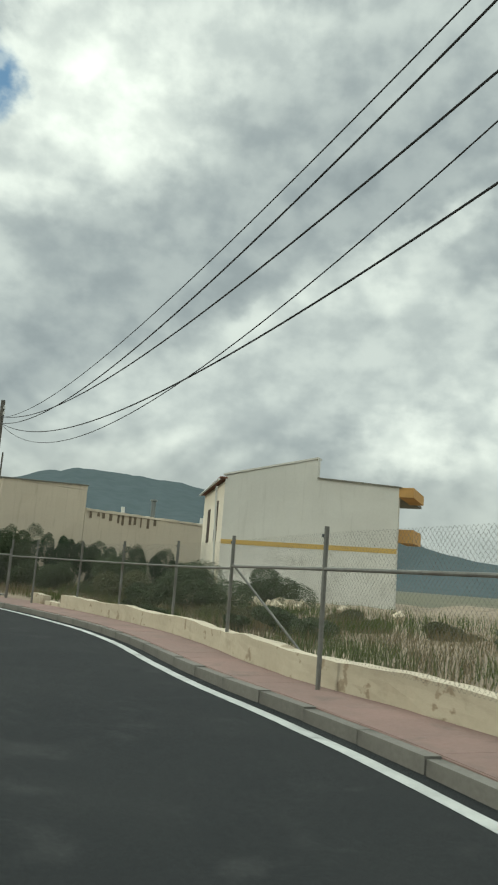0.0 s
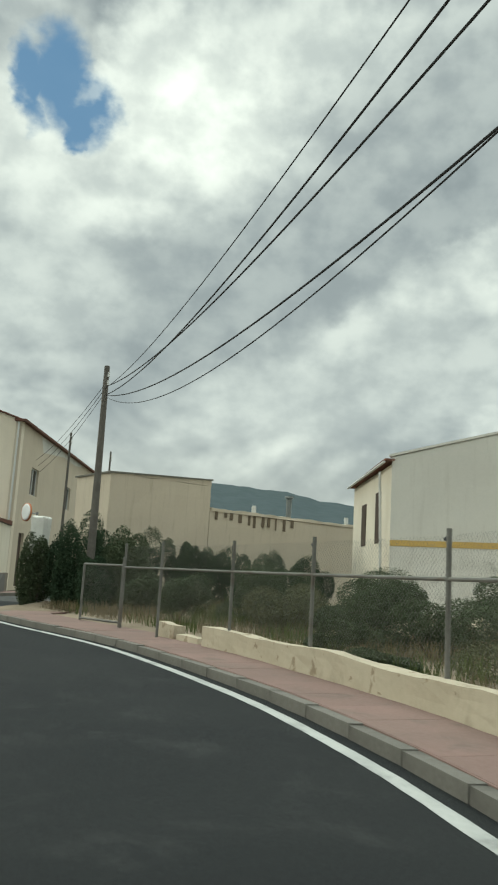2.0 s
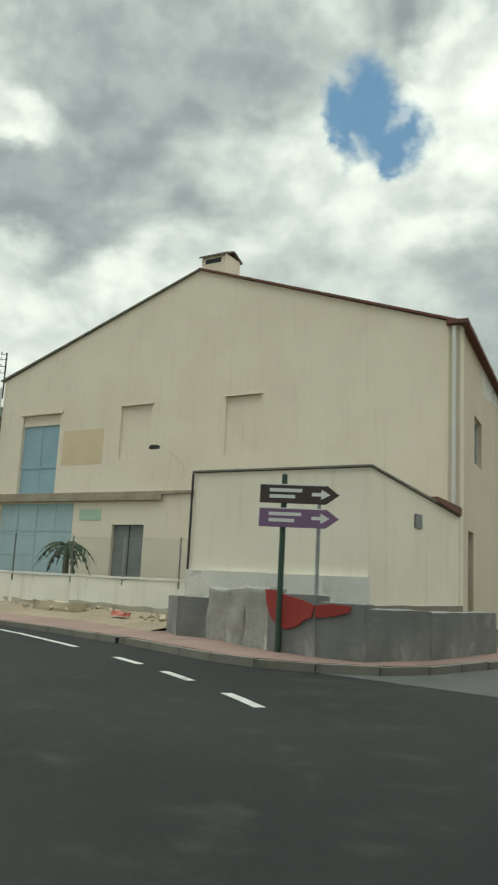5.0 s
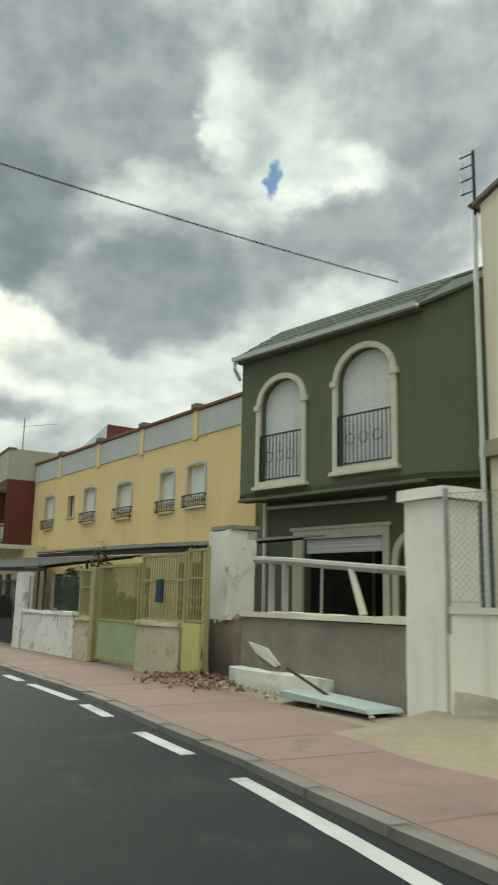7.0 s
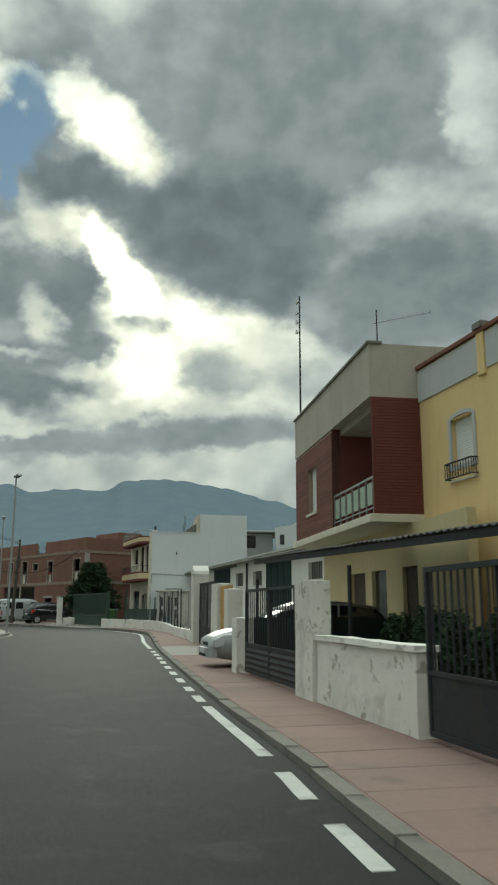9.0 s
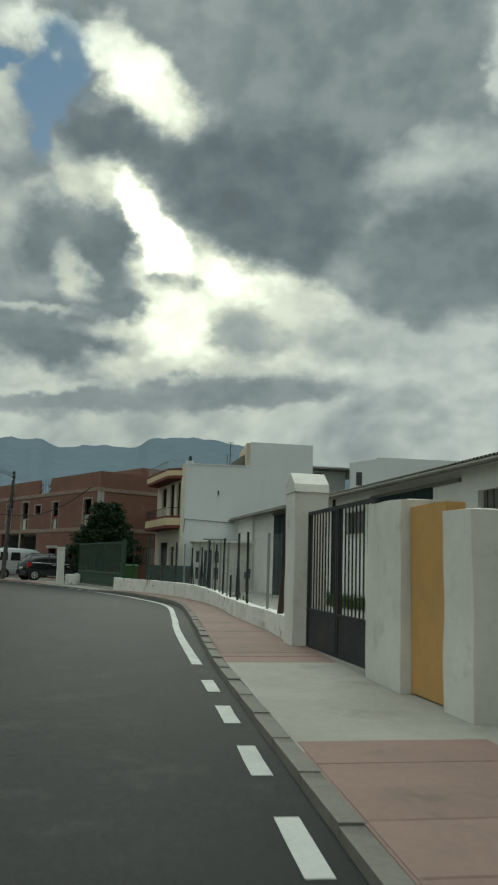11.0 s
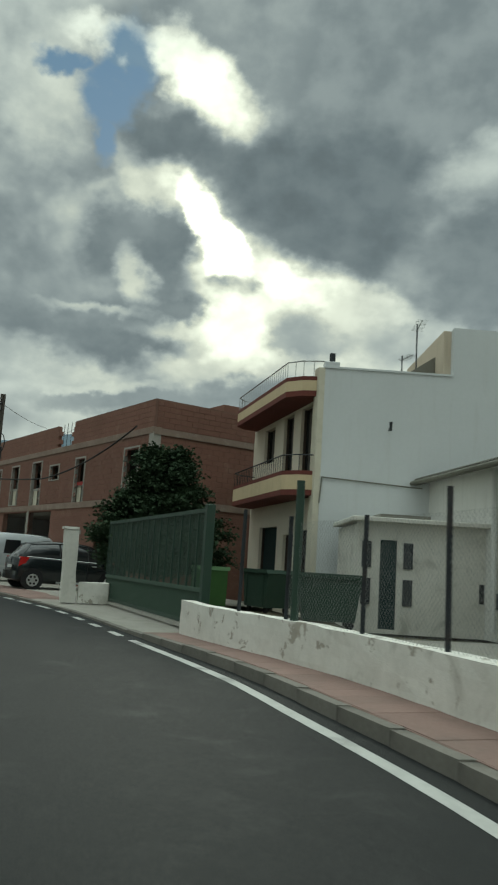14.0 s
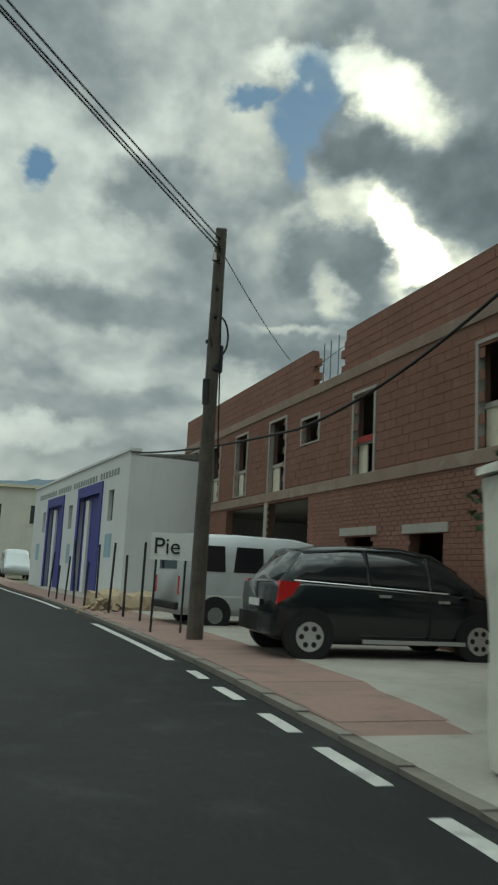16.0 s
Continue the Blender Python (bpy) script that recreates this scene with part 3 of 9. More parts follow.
def rough_box(x0, x1, y0, y1, z0, z1, step=0.35, amount=0.02, seed=0.0, lean=0.0):
    """A plastered block with uneven faces and worn edges."""
    nx, ny, nz = (max(1, min(60, round((b - a) / step))) for a, b in ((x0, x1), (y0, y1), (z0, z1)))
    verts, faces, at = [], [], {}

    def v(i, j, k):
        if (i, j, k) not in at:
            p = Vector((x0 + (x1 - x0) * i / nx, y0 + (y1 - y0) * j / ny, z0 + (z1 - z0) * k / nz))
            d = noise.noise_vector(p * 1.7 + Vector((seed, seed * 3, 0))) * amount
            p.y += lean * (p.z - z0)
            edge = (i in (0, nx)) + (j in (0, ny)) + (k == nz)
            if edge >= 2:
                d -= (p - Vector(((x0 + x1) / 2, (y0 + y1) / 2, (z0 + z1) / 2))).normalized() * amount * 0.8
            if k == 0:
                d.z = 0
            at[i, j, k] = len(verts)
            verts.append(tuple(p + d))
        return at[i, j, k]

    for i in range(nx):
        for k in range(nz):
            faces.append((v(i, 0, k), v(i + 1, 0, k), v(i + 1, 0, k + 1), v(i, 0, k + 1)))
            faces.append((v(i, ny, k), v(i, ny, k + 1), v(i + 1, ny, k + 1), v(i + 1, ny, k)))
    for j in range(ny):
        for k in range(nz):
            faces.append((v(0, j, k), v(0, j, k + 1), v(0, j + 1, k + 1), v(0, j + 1, k)))
            faces.append((v(nx, j, k), v(nx, j + 1, k), v(nx, j + 1, k + 1), v(nx, j, k + 1)))
    for i in range(nx):
        for j in range(ny):
            faces.append((v(i, j, nz), v(i + 1, j, nz), v(i + 1, j + 1, nz), v(i, j + 1, nz)))
            faces.append((v(i, j, 0), v(i, j + 1, 0), v(i + 1, j + 1, 0), v(i + 1, j, 0)))
    return verts, faces


def smooth_line(points, step=0.5):
    """A curve through the points, at even steps."""
    pts = [Vector((*p[:2], 0)) for p in points]
    pts = [pts[0] * 2 - pts[1], *pts, pts[-1] * 2 - pts[-2]]
    out = []
    for i in range(1, len(pts) - 2):
        n = max(2, int((pts[i + 1] - pts[i]).length / step))
        for j in range(n):
            t = j / n
            a, b, c, d = pts[i - 1 : i + 3]
            out.append(0.5 * ((2 * b) + (c - a) * t + (2 * a - 5 * b + 4 * c - d) * t * t + (3 * b - a - 3 * c + d) * t ** 3))
    out.append(pts[-2])
    return out


def normals(line):
    """To the right of the way along the line."""
    out = []
    for i in range(len(line)):
        d = (line[min(i + 1, len(line) - 1)] - line[max(i - 1, 0)]).normalized()
        out.append(Vector((d.y, -d.x, 0)))
    return out


def strip(line, off, heights):
    """A sheet along a line: off(i) gives the offsets to the right, heights their z."""
    ns = normals(line)
    verts, faces = [], []
    for i, (p, n) in enumerate(zip(line, ns)):
        row = off(i)
        zs = heights(i) if callable(heights) else heights
        for o, z in zip(row, zs):
            q = p + n * o
            verts.append((q.x, q.y, z))
    m = len(zs)
    for i in range(len(line) - 1):
        for j in range(m - 1):
            a = i * m + j
            faces.append((a, a + m, a + m + 1, a + 1))
    return verts, faces


def pipe_along(pts, r, sides=6):
    """One unbroken round cable through the points."""
    bm = bmesh.new()
    pts = [Vector(p) for p in pts]
    rings = []
    for i, p in enumerate(pts):
        d = (pts[min(i + 1, len(pts) - 1)] - pts[max(i - 1, 0)]).normalized()
        q = d.to_track_quat("Z", "Y")
        rings.append([bm.verts.new(p + q @ Vector((r * math.cos(t), r * math.sin(t), 0))) for t in (2 * math.pi * k / sides for k in range(sides))])
    for a, b in zip(rings, rings[1:]):
        for k in range(sides):
            j = (k + 1) % sides
            bm.faces.new((a[k], a[j], b[j], b[k]))
    bm.faces.new(rings[0][::-1])
    bm.faces.new(rings[-1])
    return bm


def wire(name, pts, r, mat, label, category="cable", group="overhead cables", parent=None):
    bm = pipe_along(pts, r)
    if parent:
        return part(name, bm, mat, parent, label)
    return solo(name, bm, mat, Matrix(), label, category, group)


def wall_along(line, thick, z0, top, amount=0.02, seed=0.0, step=0.3):
    """One continuous plastered wall that follows a line, uneven along its faces and its top."""
    dense = []
    for a, b in zip(line, line[1:]):
        n = max(1, round((b - a).length / step))
        dense += [a.lerp(b, i / n) for i in range(n)]
    dense.append(line[-1])
    ns = normals(dense)
    verts, faces = [], []
    rows = 4
    for i, (p, n) in enumerate(zip(dense, ns)):
        t = top(i) if callable(top) else top
        ring = [(0.0, z0 + (t - z0) * k / rows) for k in range(rows + 1)] + [(thick, z0 + (t - z0) * (1 - k / rows)) for k in range(rows + 1)]
        for o, z in ring:
            q = p + n * o + Vector((0, 0, z))
            d = noise.noise_vector(q * 1.9 + Vector((seed, 0, 0))) * amount + noise.noise_vector(q * 6.0 + Vector((0, seed, 0))) * amount * 0.5
            if z <= z0 + 0.01:
                d.z = 0
            verts.append(tuple(q + d))
    m = 2 * (rows + 1)
    for i in range(len(dense) - 1):
        for k in range(m):
            j = (k + 1) % m
            a, b = i * m, (i + 1) * m
            faces.append((a + k, a + j, b + j, b + k))
    faces.append(tuple(range(m))[::-1])
    faces.append(tuple(range((len(dense) - 1) * m, len(dense) * m)))
    return verts, faces


def sag(a, b, drop, n=24):
    a, b = Vector(a), Vector(b)
    return [a.lerp(b, i / n) - Vector((0, 0, drop * 4 * (i / n) * (1 - i / n))) for i in range(n + 1)]


def leaves(count, radii, size, seed, lumps=7, flat=0.0):
    """Many small bent leaves in uneven clumps within an ellipsoid standing on z = 0."""
    rnd = random.Random(seed)
    centres = []
    for _ in range(lumps):
        a, u = rnd.uniform(0, 2 * math.pi), rnd.uniform(0.15, 0.95)
        r = rnd.uniform(0.1, 0.68)
        centres.append((Vector((math.cos(a) * r, math.sin(a) * r, u)), rnd.uniform(0.25, 0.5)))
    verts, faces = [], []
    for i in range(count):
        c, s = centres[rnd.randrange(lumps)]
        d = Vector((rnd.gauss(0, 1), rnd.gauss(0, 1), rnd.gauss(0, 1)))
        d.normalize()
        p = c + d * s * rnd.uniform(0.45, 1.0) ** 0.5
        if p.z < 0:
            p.z = rnd.uniform(0, 0.2)
        p = Vector((p.x * radii[0], p.y * radii[1], p.z * radii[2]))
        l = size * rnd.uniform(0.6, 1.4)
        e = Euler((rnd.uniform(-1.3, 1.3), rnd.uniform(-1.3, 1.3), rnd.uniform(0, 6.28))).to_matrix()
        k = len(verts)
        for q in ((0, -l, 0), (l * 0.45, 0, l * 0.15), (0, l, 0), (-l * 0.45, 0, l * 0.15)):
            verts.append(tuple(p + e @ Vector(q)))
        faces.append((k, k + 1, k + 2))
        faces.append((k, k + 2, k + 3))
    return verts, faces


def blades(spots, height, seed, width=0.018):
    rnd = random.Random(seed)
    verts, faces = [], []
    for x, y, z in spots:
        h = height * rnd.uniform(0.5, 1.3)
        a = rnd.uniform(0, 6.28)
        dx, dy = math.cos(a) * width, math.sin(a) * width
        lx, ly = rnd.uniform(-0.35, 0.35) * h, rnd.uniform(-0.35, 0.35) * h
        k = len(verts)
        verts += [(x - dx, y - dy, z), (x + dx, y + dy, z), (x + lx * 0.4 + dx * 0.7, y + ly * 0.4 + dy * 0.7, z + h * 0.6), (x + lx * 0.4 - dx * 0.7, y + ly * 0.4 - dy * 0.7, z + h * 0.6), (x + lx, y + ly, z + h)]
        faces += [(k, k + 1, k + 2, k + 3), (k + 3, k + 2, k + 4)]
    return verts, faces


def bush(x, y, z, radii, count, size, mat, seed, label, name="bush", group="scrub bushes"):
    t = thing(name, frame_at(x, y, seed * 47 % 360, z), label, "bush", group)
    rnd = random.Random(seed)
    for i in range(3):
        a = rnd.uniform(0, 6.28)
        part("stem", rod((0, 0, -0.05), (math.cos(a) * radii[0] * 0.4, math.sin(a) * radii[1] * 0.4, radii[2] * 0.5), 0.03, 0.012, 5), BARK, t)
    part("foliage", leaves(count, radii, size, seed), mat, t)
    return t


def chainlink(a, b, z0, z1, cell=0.06, r=0.0016):
    """Crossing wires between two uprights, as one mesh."""
    a, b = Vector((*a, 0)), Vector((*b, 0))
    L, H = (b - a).length, z1 - z0
    d = (b - a).normalized()
    verts, faces = [], []
    n = Vector((-d.y, d.x, 0))

    def ribbon(s0, h0, s1, h1):
        p, q = a + d * s0 + Vector((0, 0, z0 + h0)), a + d * s1 + Vector((0, 0, z0 + h1))
        side = (q - p).cross(n).normalized() * r
        k = len(verts)
        verts.extend([tuple(p - side), tuple(p + side), tuple(q + side), tuple(q - side)])
        faces.append((k, k + 1, k + 2, k + 3))

    s = -H
    while s < L:
        u0, u1 = max(s, 0), min(s + H, L)
        if u1 > u0:
            ribbon(u0, u0 - s, u1, u1 - s)
            ribbon(L - u0, u0 - s, L - u1, u1 - s)
        s += cell
    return verts, faces


# ---- ground, road, pavements ----
LINE = [(44, 6.5), (34, 14), (24, 21.6), (17.23, 26.49), (14.69, 28.11), (12.75, 29.19), (10.96, 30.30), (9.0, 31.60), (7.5, 32.46), (6.1, 33.17), (4.5, 33.84), (2.6, 34.56),
        (0.46, 35.25), (-1.8, 35.72), (-3.6, 36.0), (-5.6, 36.4), (-7.06, 36.67), (-10, 37.25), (-13.5, 37.8), (-16.2, 38.04), (-18.4, 37.94), (-20.6, 37.67),
        (-22.94, 37.2), (-24.76, 36.76), (-26.6, 36.25), (-29.1, 35.25), (-31.46, 34.27), (-34.24, 32.82), (-36.1, 31.66), (-38.3, 30.35), (-40.48, 28.8),
        (-42.8, 27.15), (-47.3, 23.85), (-50.0, 22.0), (-53.1, 19.74), (-58.9, 15.7), (-64, 12.2), (-69.63, 8.28), (-72.21, 6.55), (-74.30, 5.20), (-79.36, 1.69)]
LINE2 = [(-83.02, -2.11), (-84.54, -3.96), (-86.56, -6.79), (-88.26, -9.12), (-90.3, -12.06), (-91.9, -15), (-93.3, -17.7), (-94.5, -20.08), (-97.3, -26.28), (-101, -35), (-106, -48), (-117, -74), (-150, -150)]
EDGE = smooth_line(LINE + LINE2, 0.5)
EDGE_N = normals(EDGE)


def edge_at(x):
    """The place and the way to the right on the edge line where it passes x."""
    for i in range(len(EDGE) - 1):
        if EDGE[i].x >= x > EDGE[i + 1].x:
            f = (EDGE[i].x - x) / (EDGE[i].x - EDGE[i + 1].x)
            return EDGE[i].lerp(EDGE[i + 1], f), EDGE_N[i].lerp(EDGE_N[i + 1], f).normalized()
    return EDGE[-1], EDGE_N[-1]


def stretch(x0, x1, step=0.4):
    n = max(2, int(abs(x1 - x0) / step))
    return [edge_at(x0 + (x1 - x0) * i / n)[0] for i in range(n + 1)]


def ground_sheet():
    verts, faces = [], []
    rings = [0, 20, 45, 80, 130, 220, 400, 800, 1600, 3200, 4800]
    seg = 64
    cx, cy = -45, 15
    verts.append((cx, cy, -0.06))
    for r in rings[1:]:
        for i in range(seg):
            a = 2 * math.pi * i / seg
            verts.append((cx + r * math.cos(a), cy + r * math.sin(a), -0.06))
    for i in range(seg):
        faces.append((0, 1 + i, 1 + (i + 1) % seg))
    for k in range(len(rings) - 2):
        for i in range(seg):
            a, b = 1 + k * seg, 1 + (k + 1) * seg
            j = (i + 1) % seg
            faces.append((a + i, b + i, b + j, a + j))
    return verts, faces


solo("ground", ground_sheet(), LAND, Matrix(), "dry brown open land reaching the hills", "ground", kind="structure")
road_line = EDGE
solo("road", strip(road_line, lambda i: (0.40, 0.0, -3.0, -6.3), (0.0, 0.002, 0.03, 0.0)), ASPHALT, Matrix(), "dark smooth asphalt road, newly laid, curving along the houses", "road", kind="structure")
# the side street that opens between the field and the gabled house
SIDE = smooth_line([(-15.2, 42.6), (-18.5, 48.5), (-26, 60), (-40, 78)], 1.0)
solo("side_street", strip(SIDE, lambda i: (4.2 + 2.2 * max(0, 1 - i / 9), 0, -4.2 - 2.6 * max(0, 1 - i / 9)), (-0.006, -0.006, -0.006)), ASPHALT_OLD, Matrix(), "worn grey asphalt of a narrow side street", "road", kind="structure")
solo("junction", strip(stretch(-6, -34), lambda i: (0.38, 4.0, 8.5), (-0.012, -0.010, -0.012)), ASPHALT, Matrix(), "asphalt apron where the side street joins", "road", kind="structure")
solo("verge", strip(EDGE, lambda i: (-6.3, -6.45, -6.46, -8.2, -8.25, -10.0), (0.0, 0.0, 0.13, 0.14, 0.0, -0.08)), CEMENT, Matrix(), "concrete verge across the road", "pavement", kind="structure")


def paint_line(x0, x1):
    line = stretch(x0, x1, 0.25)
    rnd = random.Random(int(x0 * 10))
    return strip(line, lambda i: (0.066 + rnd.uniform(0, 0.008), -0.066 - rnd.uniform(0, 0.008)), (0.006, 0.006))


SOLID = [(30, -7.05), (-22.95, -34.2), (-38.4, -40.1), (-43.6, -46.6), (-50.0, -53.1), (-66.4, -86.45), (-94.5, -97.3), (-99.5, -118)]
DASHES = [(-16.2, -17.25), (-18.35, -19.35), (-20.25, -21.25), (-35.05, -36.1), (-37.05, -38.0), (-40.5, -41.35), (-41.9, -42.8), (-47.3, -48.05), (-48.6, -49.4),
          (-53.55, -54.25), (-54.8, -55.4), (-56.1, -56.8), (-57.5, -58.2), (-58.9, -59.6), (-60.3, -61.0), (-61.7, -62.4), (-63.1, -63.8), (-64.5, -65.2),
          (-86.87, -87.33), (-87.86, -88.28), (-88.76, -89.22), (-89.76, -90.25), (-90.62, -91.12), (-91.43, -91.94), (-92.2, -92.6), (-92.95, -93.35), (-93.65, -94.0)]
for a, b in SOLID:
    solo("edge_line", paint_line(a, b), PAINT, Matrix(), "worn white edge line painted on the asphalt", "road marking", "edge line", "structure")
for a, b in DASHES:
    solo("edge_dash", paint_line(a, b), PAINT, Matrix(), "white painted dash of the edge line", "road marking", "edge dashes", "structure")


def kerb_gap(x):
    """How far the kerb stands from the edge line."""
    return inside(-x, [(-60, 0.24), (40, 0.21), (66, 0.19), (71, 0.36), (84, 0.30), (88, 0.26), (92, 0.24), (400, 0.18)])


def kerb_height(x):
    return inside(-x, [(-60, 0.13), (24, 0.13), (34, 0.065), (64, 0.075), (70, 0.14), (85, 0.14), (86.3, 0.10), (87.5, 0.045), (91.5, 0.045), (93, 0.08), (400, 0.085)])


def kerb_line_one():
    return [p + n * 0.24 for p, n in (edge_at(30 - 0.6 * i) for i in range(61))] + [Vector(v) for v in ((-7.0, 37.1, 0), (-7.7, 37.9, 0), (-9.0, 40.0, 0), (-11.5, 43.5, 0), (-15.5, 50, 0))]


def kerb_line_two():
    start = [(-22.0, 47.5), (-20.2, 44.2), (-19.1, 41.8), (-19.3, 40.7), (-19.75, 39.85), (-20.6, 39.2), (-22.1, 38.75), (-23.87, 38.25), (-25.8, 37.5), (-28.2, 36.5), (-29.6, 35.75), (-31.2, 34.85)]
    rest = [edge_at(-33 - 1.5 * i) for i in range(36)]
    far = [edge_at(-87 - 1.0 * i) for i in range(60)]
    return [Vector((*p, 0)) for p in start] + [p + n * kerb_gap(p.x) for p, n in rest + far]


def inside(d, table):
    for (a, wa), (b, wb) in zip(table, table[1:]):
        if a <= d <= b:
            return wa + (wb - wa) * (d - a) / (b - a)
    return table[-1][1]


def way_at(line, ways, x):
    """The way along the walk to the last place where it passes x."""
    return ways[max(range(len(line)), key=lambda i: (-round(abs(line[i].x - x), 1), i))]


def pavement(line, widths, name, mats, label):
    """A raised walk: widths by way along the line; coloured stretches are separate sheets laid end to end."""
    line = smooth_line([tuple(p) for p in line], 0.5)
    ways = [0.0]
    for a, b in zip(line, line[1:]):
        ways.append(ways[-1] + (b - a).length)
    for xa, xb, mat in mats:
        a, b = (0.0 if v is None else way_at(line, ways, v) for v in (xa, xb))
        first, last = (min(range(len(ways)), key=lambda i: abs(ways[i] - v)) for v in (a, b))
        ids = list(range(first, last + 1))
        if len(ids) < 2:
            continue
        some = [line[i] for i in ids]
        ws = [inside(ways[i], widths) for i in ids]
        solo(name, strip(some, lambda i: (0.14, 0.14, ws[i], ws[i]), lambda i: (-0.05, kerb_height(some[i].x) - 0.004, kerb_height(some[i].x) + 0.02, -0.05)), mat, Matrix(), label, "pavement", kind="structure")
    return line, ways


def kerbstones(line, ways, d0, d1, parent, size=1.0, wide=0.15):
    """Bevelled kerbstones end to end along the line."""
    rnd = random.Random(5)

    def at(d):
        for i in range(len(ways) - 1):
            if ways[i] <= d <= ways[i + 1]:
                f = (d - ways[i]) / max(ways[i + 1] - ways[i], 1e-6)
                return line[i].lerp(line[i + 1], f)
        return line[-1]

    me = mesh_of("kerbstone", rough_box(0, 1, 0, wide, -0.05, 0.13, 0.2, 0.012, 3.0), KERB)
    d = d0
    while d < d1 - size:
        a, b = at(d), at(d + size - 0.005)
        v = b - a
        ob = part("kerbstone", me, None, parent)
        right = Vector((v.y, -v.x, 0)).normalized()
        ob.matrix_basis = Matrix.Translation(a + right * (wide + rnd.uniform(-0.006, 0.006))) @ Euler((0, 0, math.atan2(v.y, v.x))).to_matrix().to_4x4() @ Matrix.Diagonal((v.length, 1, kerb_height(a.x) / 0.13 * (1 + rnd.uniform(-0.06, 0.04)), 1))
        d += size


K1 = kerb_line_one()
K2 = kerb_line_two()
line1, ways1 = pavement(K1, [(0, 1.42), (16, 1.45), (22, 1.68), (30, 1.68), (36, 1.45), (46, 1.45), (50, 1.9), (52, 3.2), (60, 2.0), (200, 2)], "pavement_field", [(None, -15.5, PINK)], "pink tiled pavement beside the fenced field")
line2, ways2 = pavement(K2, [(0, 1.2), (11, 1.3), (13, 1.9), (16, 2.2), (20, 2.0), (23, 1.88), (33, 1.88), (35, 2.2), (40, 2.1), (50, 1.75), (60, 1.6), (84, 1.55), (92, 1.7), (96, 2.4), (103.4, 3.2), (103.6, 1.5), (300, 1.5)],
                        "pavement_houses", [(None, -62.3, PINK), (-62.3, -66.2, CEMENT), (-66.2, -87.1, PINK), (-87.1, -92.2, CEMENT), (-92.2, -116, PINK)], "pink and grey paving along the house fronts")

solo("forecourt_dirt", strip(stretch(-33.0, -42.5), lambda i: (1.95, 2.4, 3.0, 5.5), (0.06, 0.11, 0.12, 0.10)), DIRT, Matrix(), "dusty strip of dirt and grit before the broken wall", "ground", kind="structure")
solo("driveway_slab", strip(stretch(-44.5, -70.0), lambda i: (1.45, 1.95, 4.0, 10.0), (0.05, 0.085, 0.095, 0.09)), CEMENT, Matrix(), "grey cement of the front yards and driveways", "ground", kind="structure")
solo("parking_slab", strip(stretch(-91.6, -106.0), lambda i: (1.35, 1.75, 3.5, 9.0), (0.06, 0.104, 0.11, 0.09)), CEMENT, Matrix(), "pale concrete parking apron before the unfinished block", "ground", kind="structure")

kerb_a = thing("kerb_field", Matrix(), "worn grey concrete kerb beside the field", "kerb", kind="structure")
kerbstones(line1, ways1, 4, 58, kerb_a, 1.0, 0.15)
kerb_b = thing("kerb_houses", Matrix(), "worn grey concrete kerb along the houses", "kerb", kind="structure")
kerbstones(line2, ways2, 0, 125, kerb_b, 1.0, 0.15)


def slabs(line, ways, widths, d0, d1, name, joined=False, parent=None, size=0.75, gap=0.009):
    """Cast paving strips across the walk, a few millimetres proud of their bed, with open cross joints."""
    rnd = random.Random(int(d0))
    ns = normals(line)

    def cross(d):
        i = max(k for k in range(len(ways) - 1) if ways[k] <= d)
        f = (d - ways[i]) / (ways[i + 1] - ways[i])
        p, n = line[i].lerp(line[i + 1], f), ns[i].lerp(ns[i + 1], f).normalized()
        w = inside(d, widths)
        h = kerb_height(p.x)
        return [(p + n * 0.16) + Vector((0, 0, h - 0.004)), (p + n * (w - 0.02)) + Vector((0, 0, h + 0.019))]

    verts, faces = [], []
    d = d0
    while d < d1 - size:
        step = size * rnd.uniform(0.75, 1.2)
        a, b = cross(d), cross(d + step - gap * rnd.uniform(0.5, 1.4))
        ring = [a[0], a[1], b[1], b[0]]
        lift = Vector((0, 0, 0.003 + rnd.uniform(0, 0.003)))
        vs = [tuple(v) for v in ring] + [tuple(v + lift) for v in ring]
        fs = [(4, 5, 6, 7), (0, 1, 5, 4), (1, 2, 6, 5), (2, 3, 7, 6), (3, 0, 4, 7)]
        if joined:
            k = len(verts)
            verts += vs
            faces += [tuple(k + j for j in q) for q in fs]
        else:
            part(name, (vs, fs), PINK, parent)
        d += step
    if joined:
        solo("paving", (verts, faces), PINK, Matrix(), "pink cast paving strips with open cross joints", "paving", kind="stuff")


WIDTHS1 = [(0, 1.42), (46, 1.45), (50, 1.9), (52, 3.2), (60, 2.0), (200, 2)]
WIDTHS2 = [(0, 1.2), (11, 1.3), (13, 1.9), (16, 2.2), (20, 2.0), (23, 1.88), (33, 1.88), (35, 2.2), (40, 2.1), (50, 1.75), (60, 1.6), (84, 1.55), (92, 1.7), (96, 2.4), (103.4, 3.2), (103.6, 1.5), (300, 1.5)]


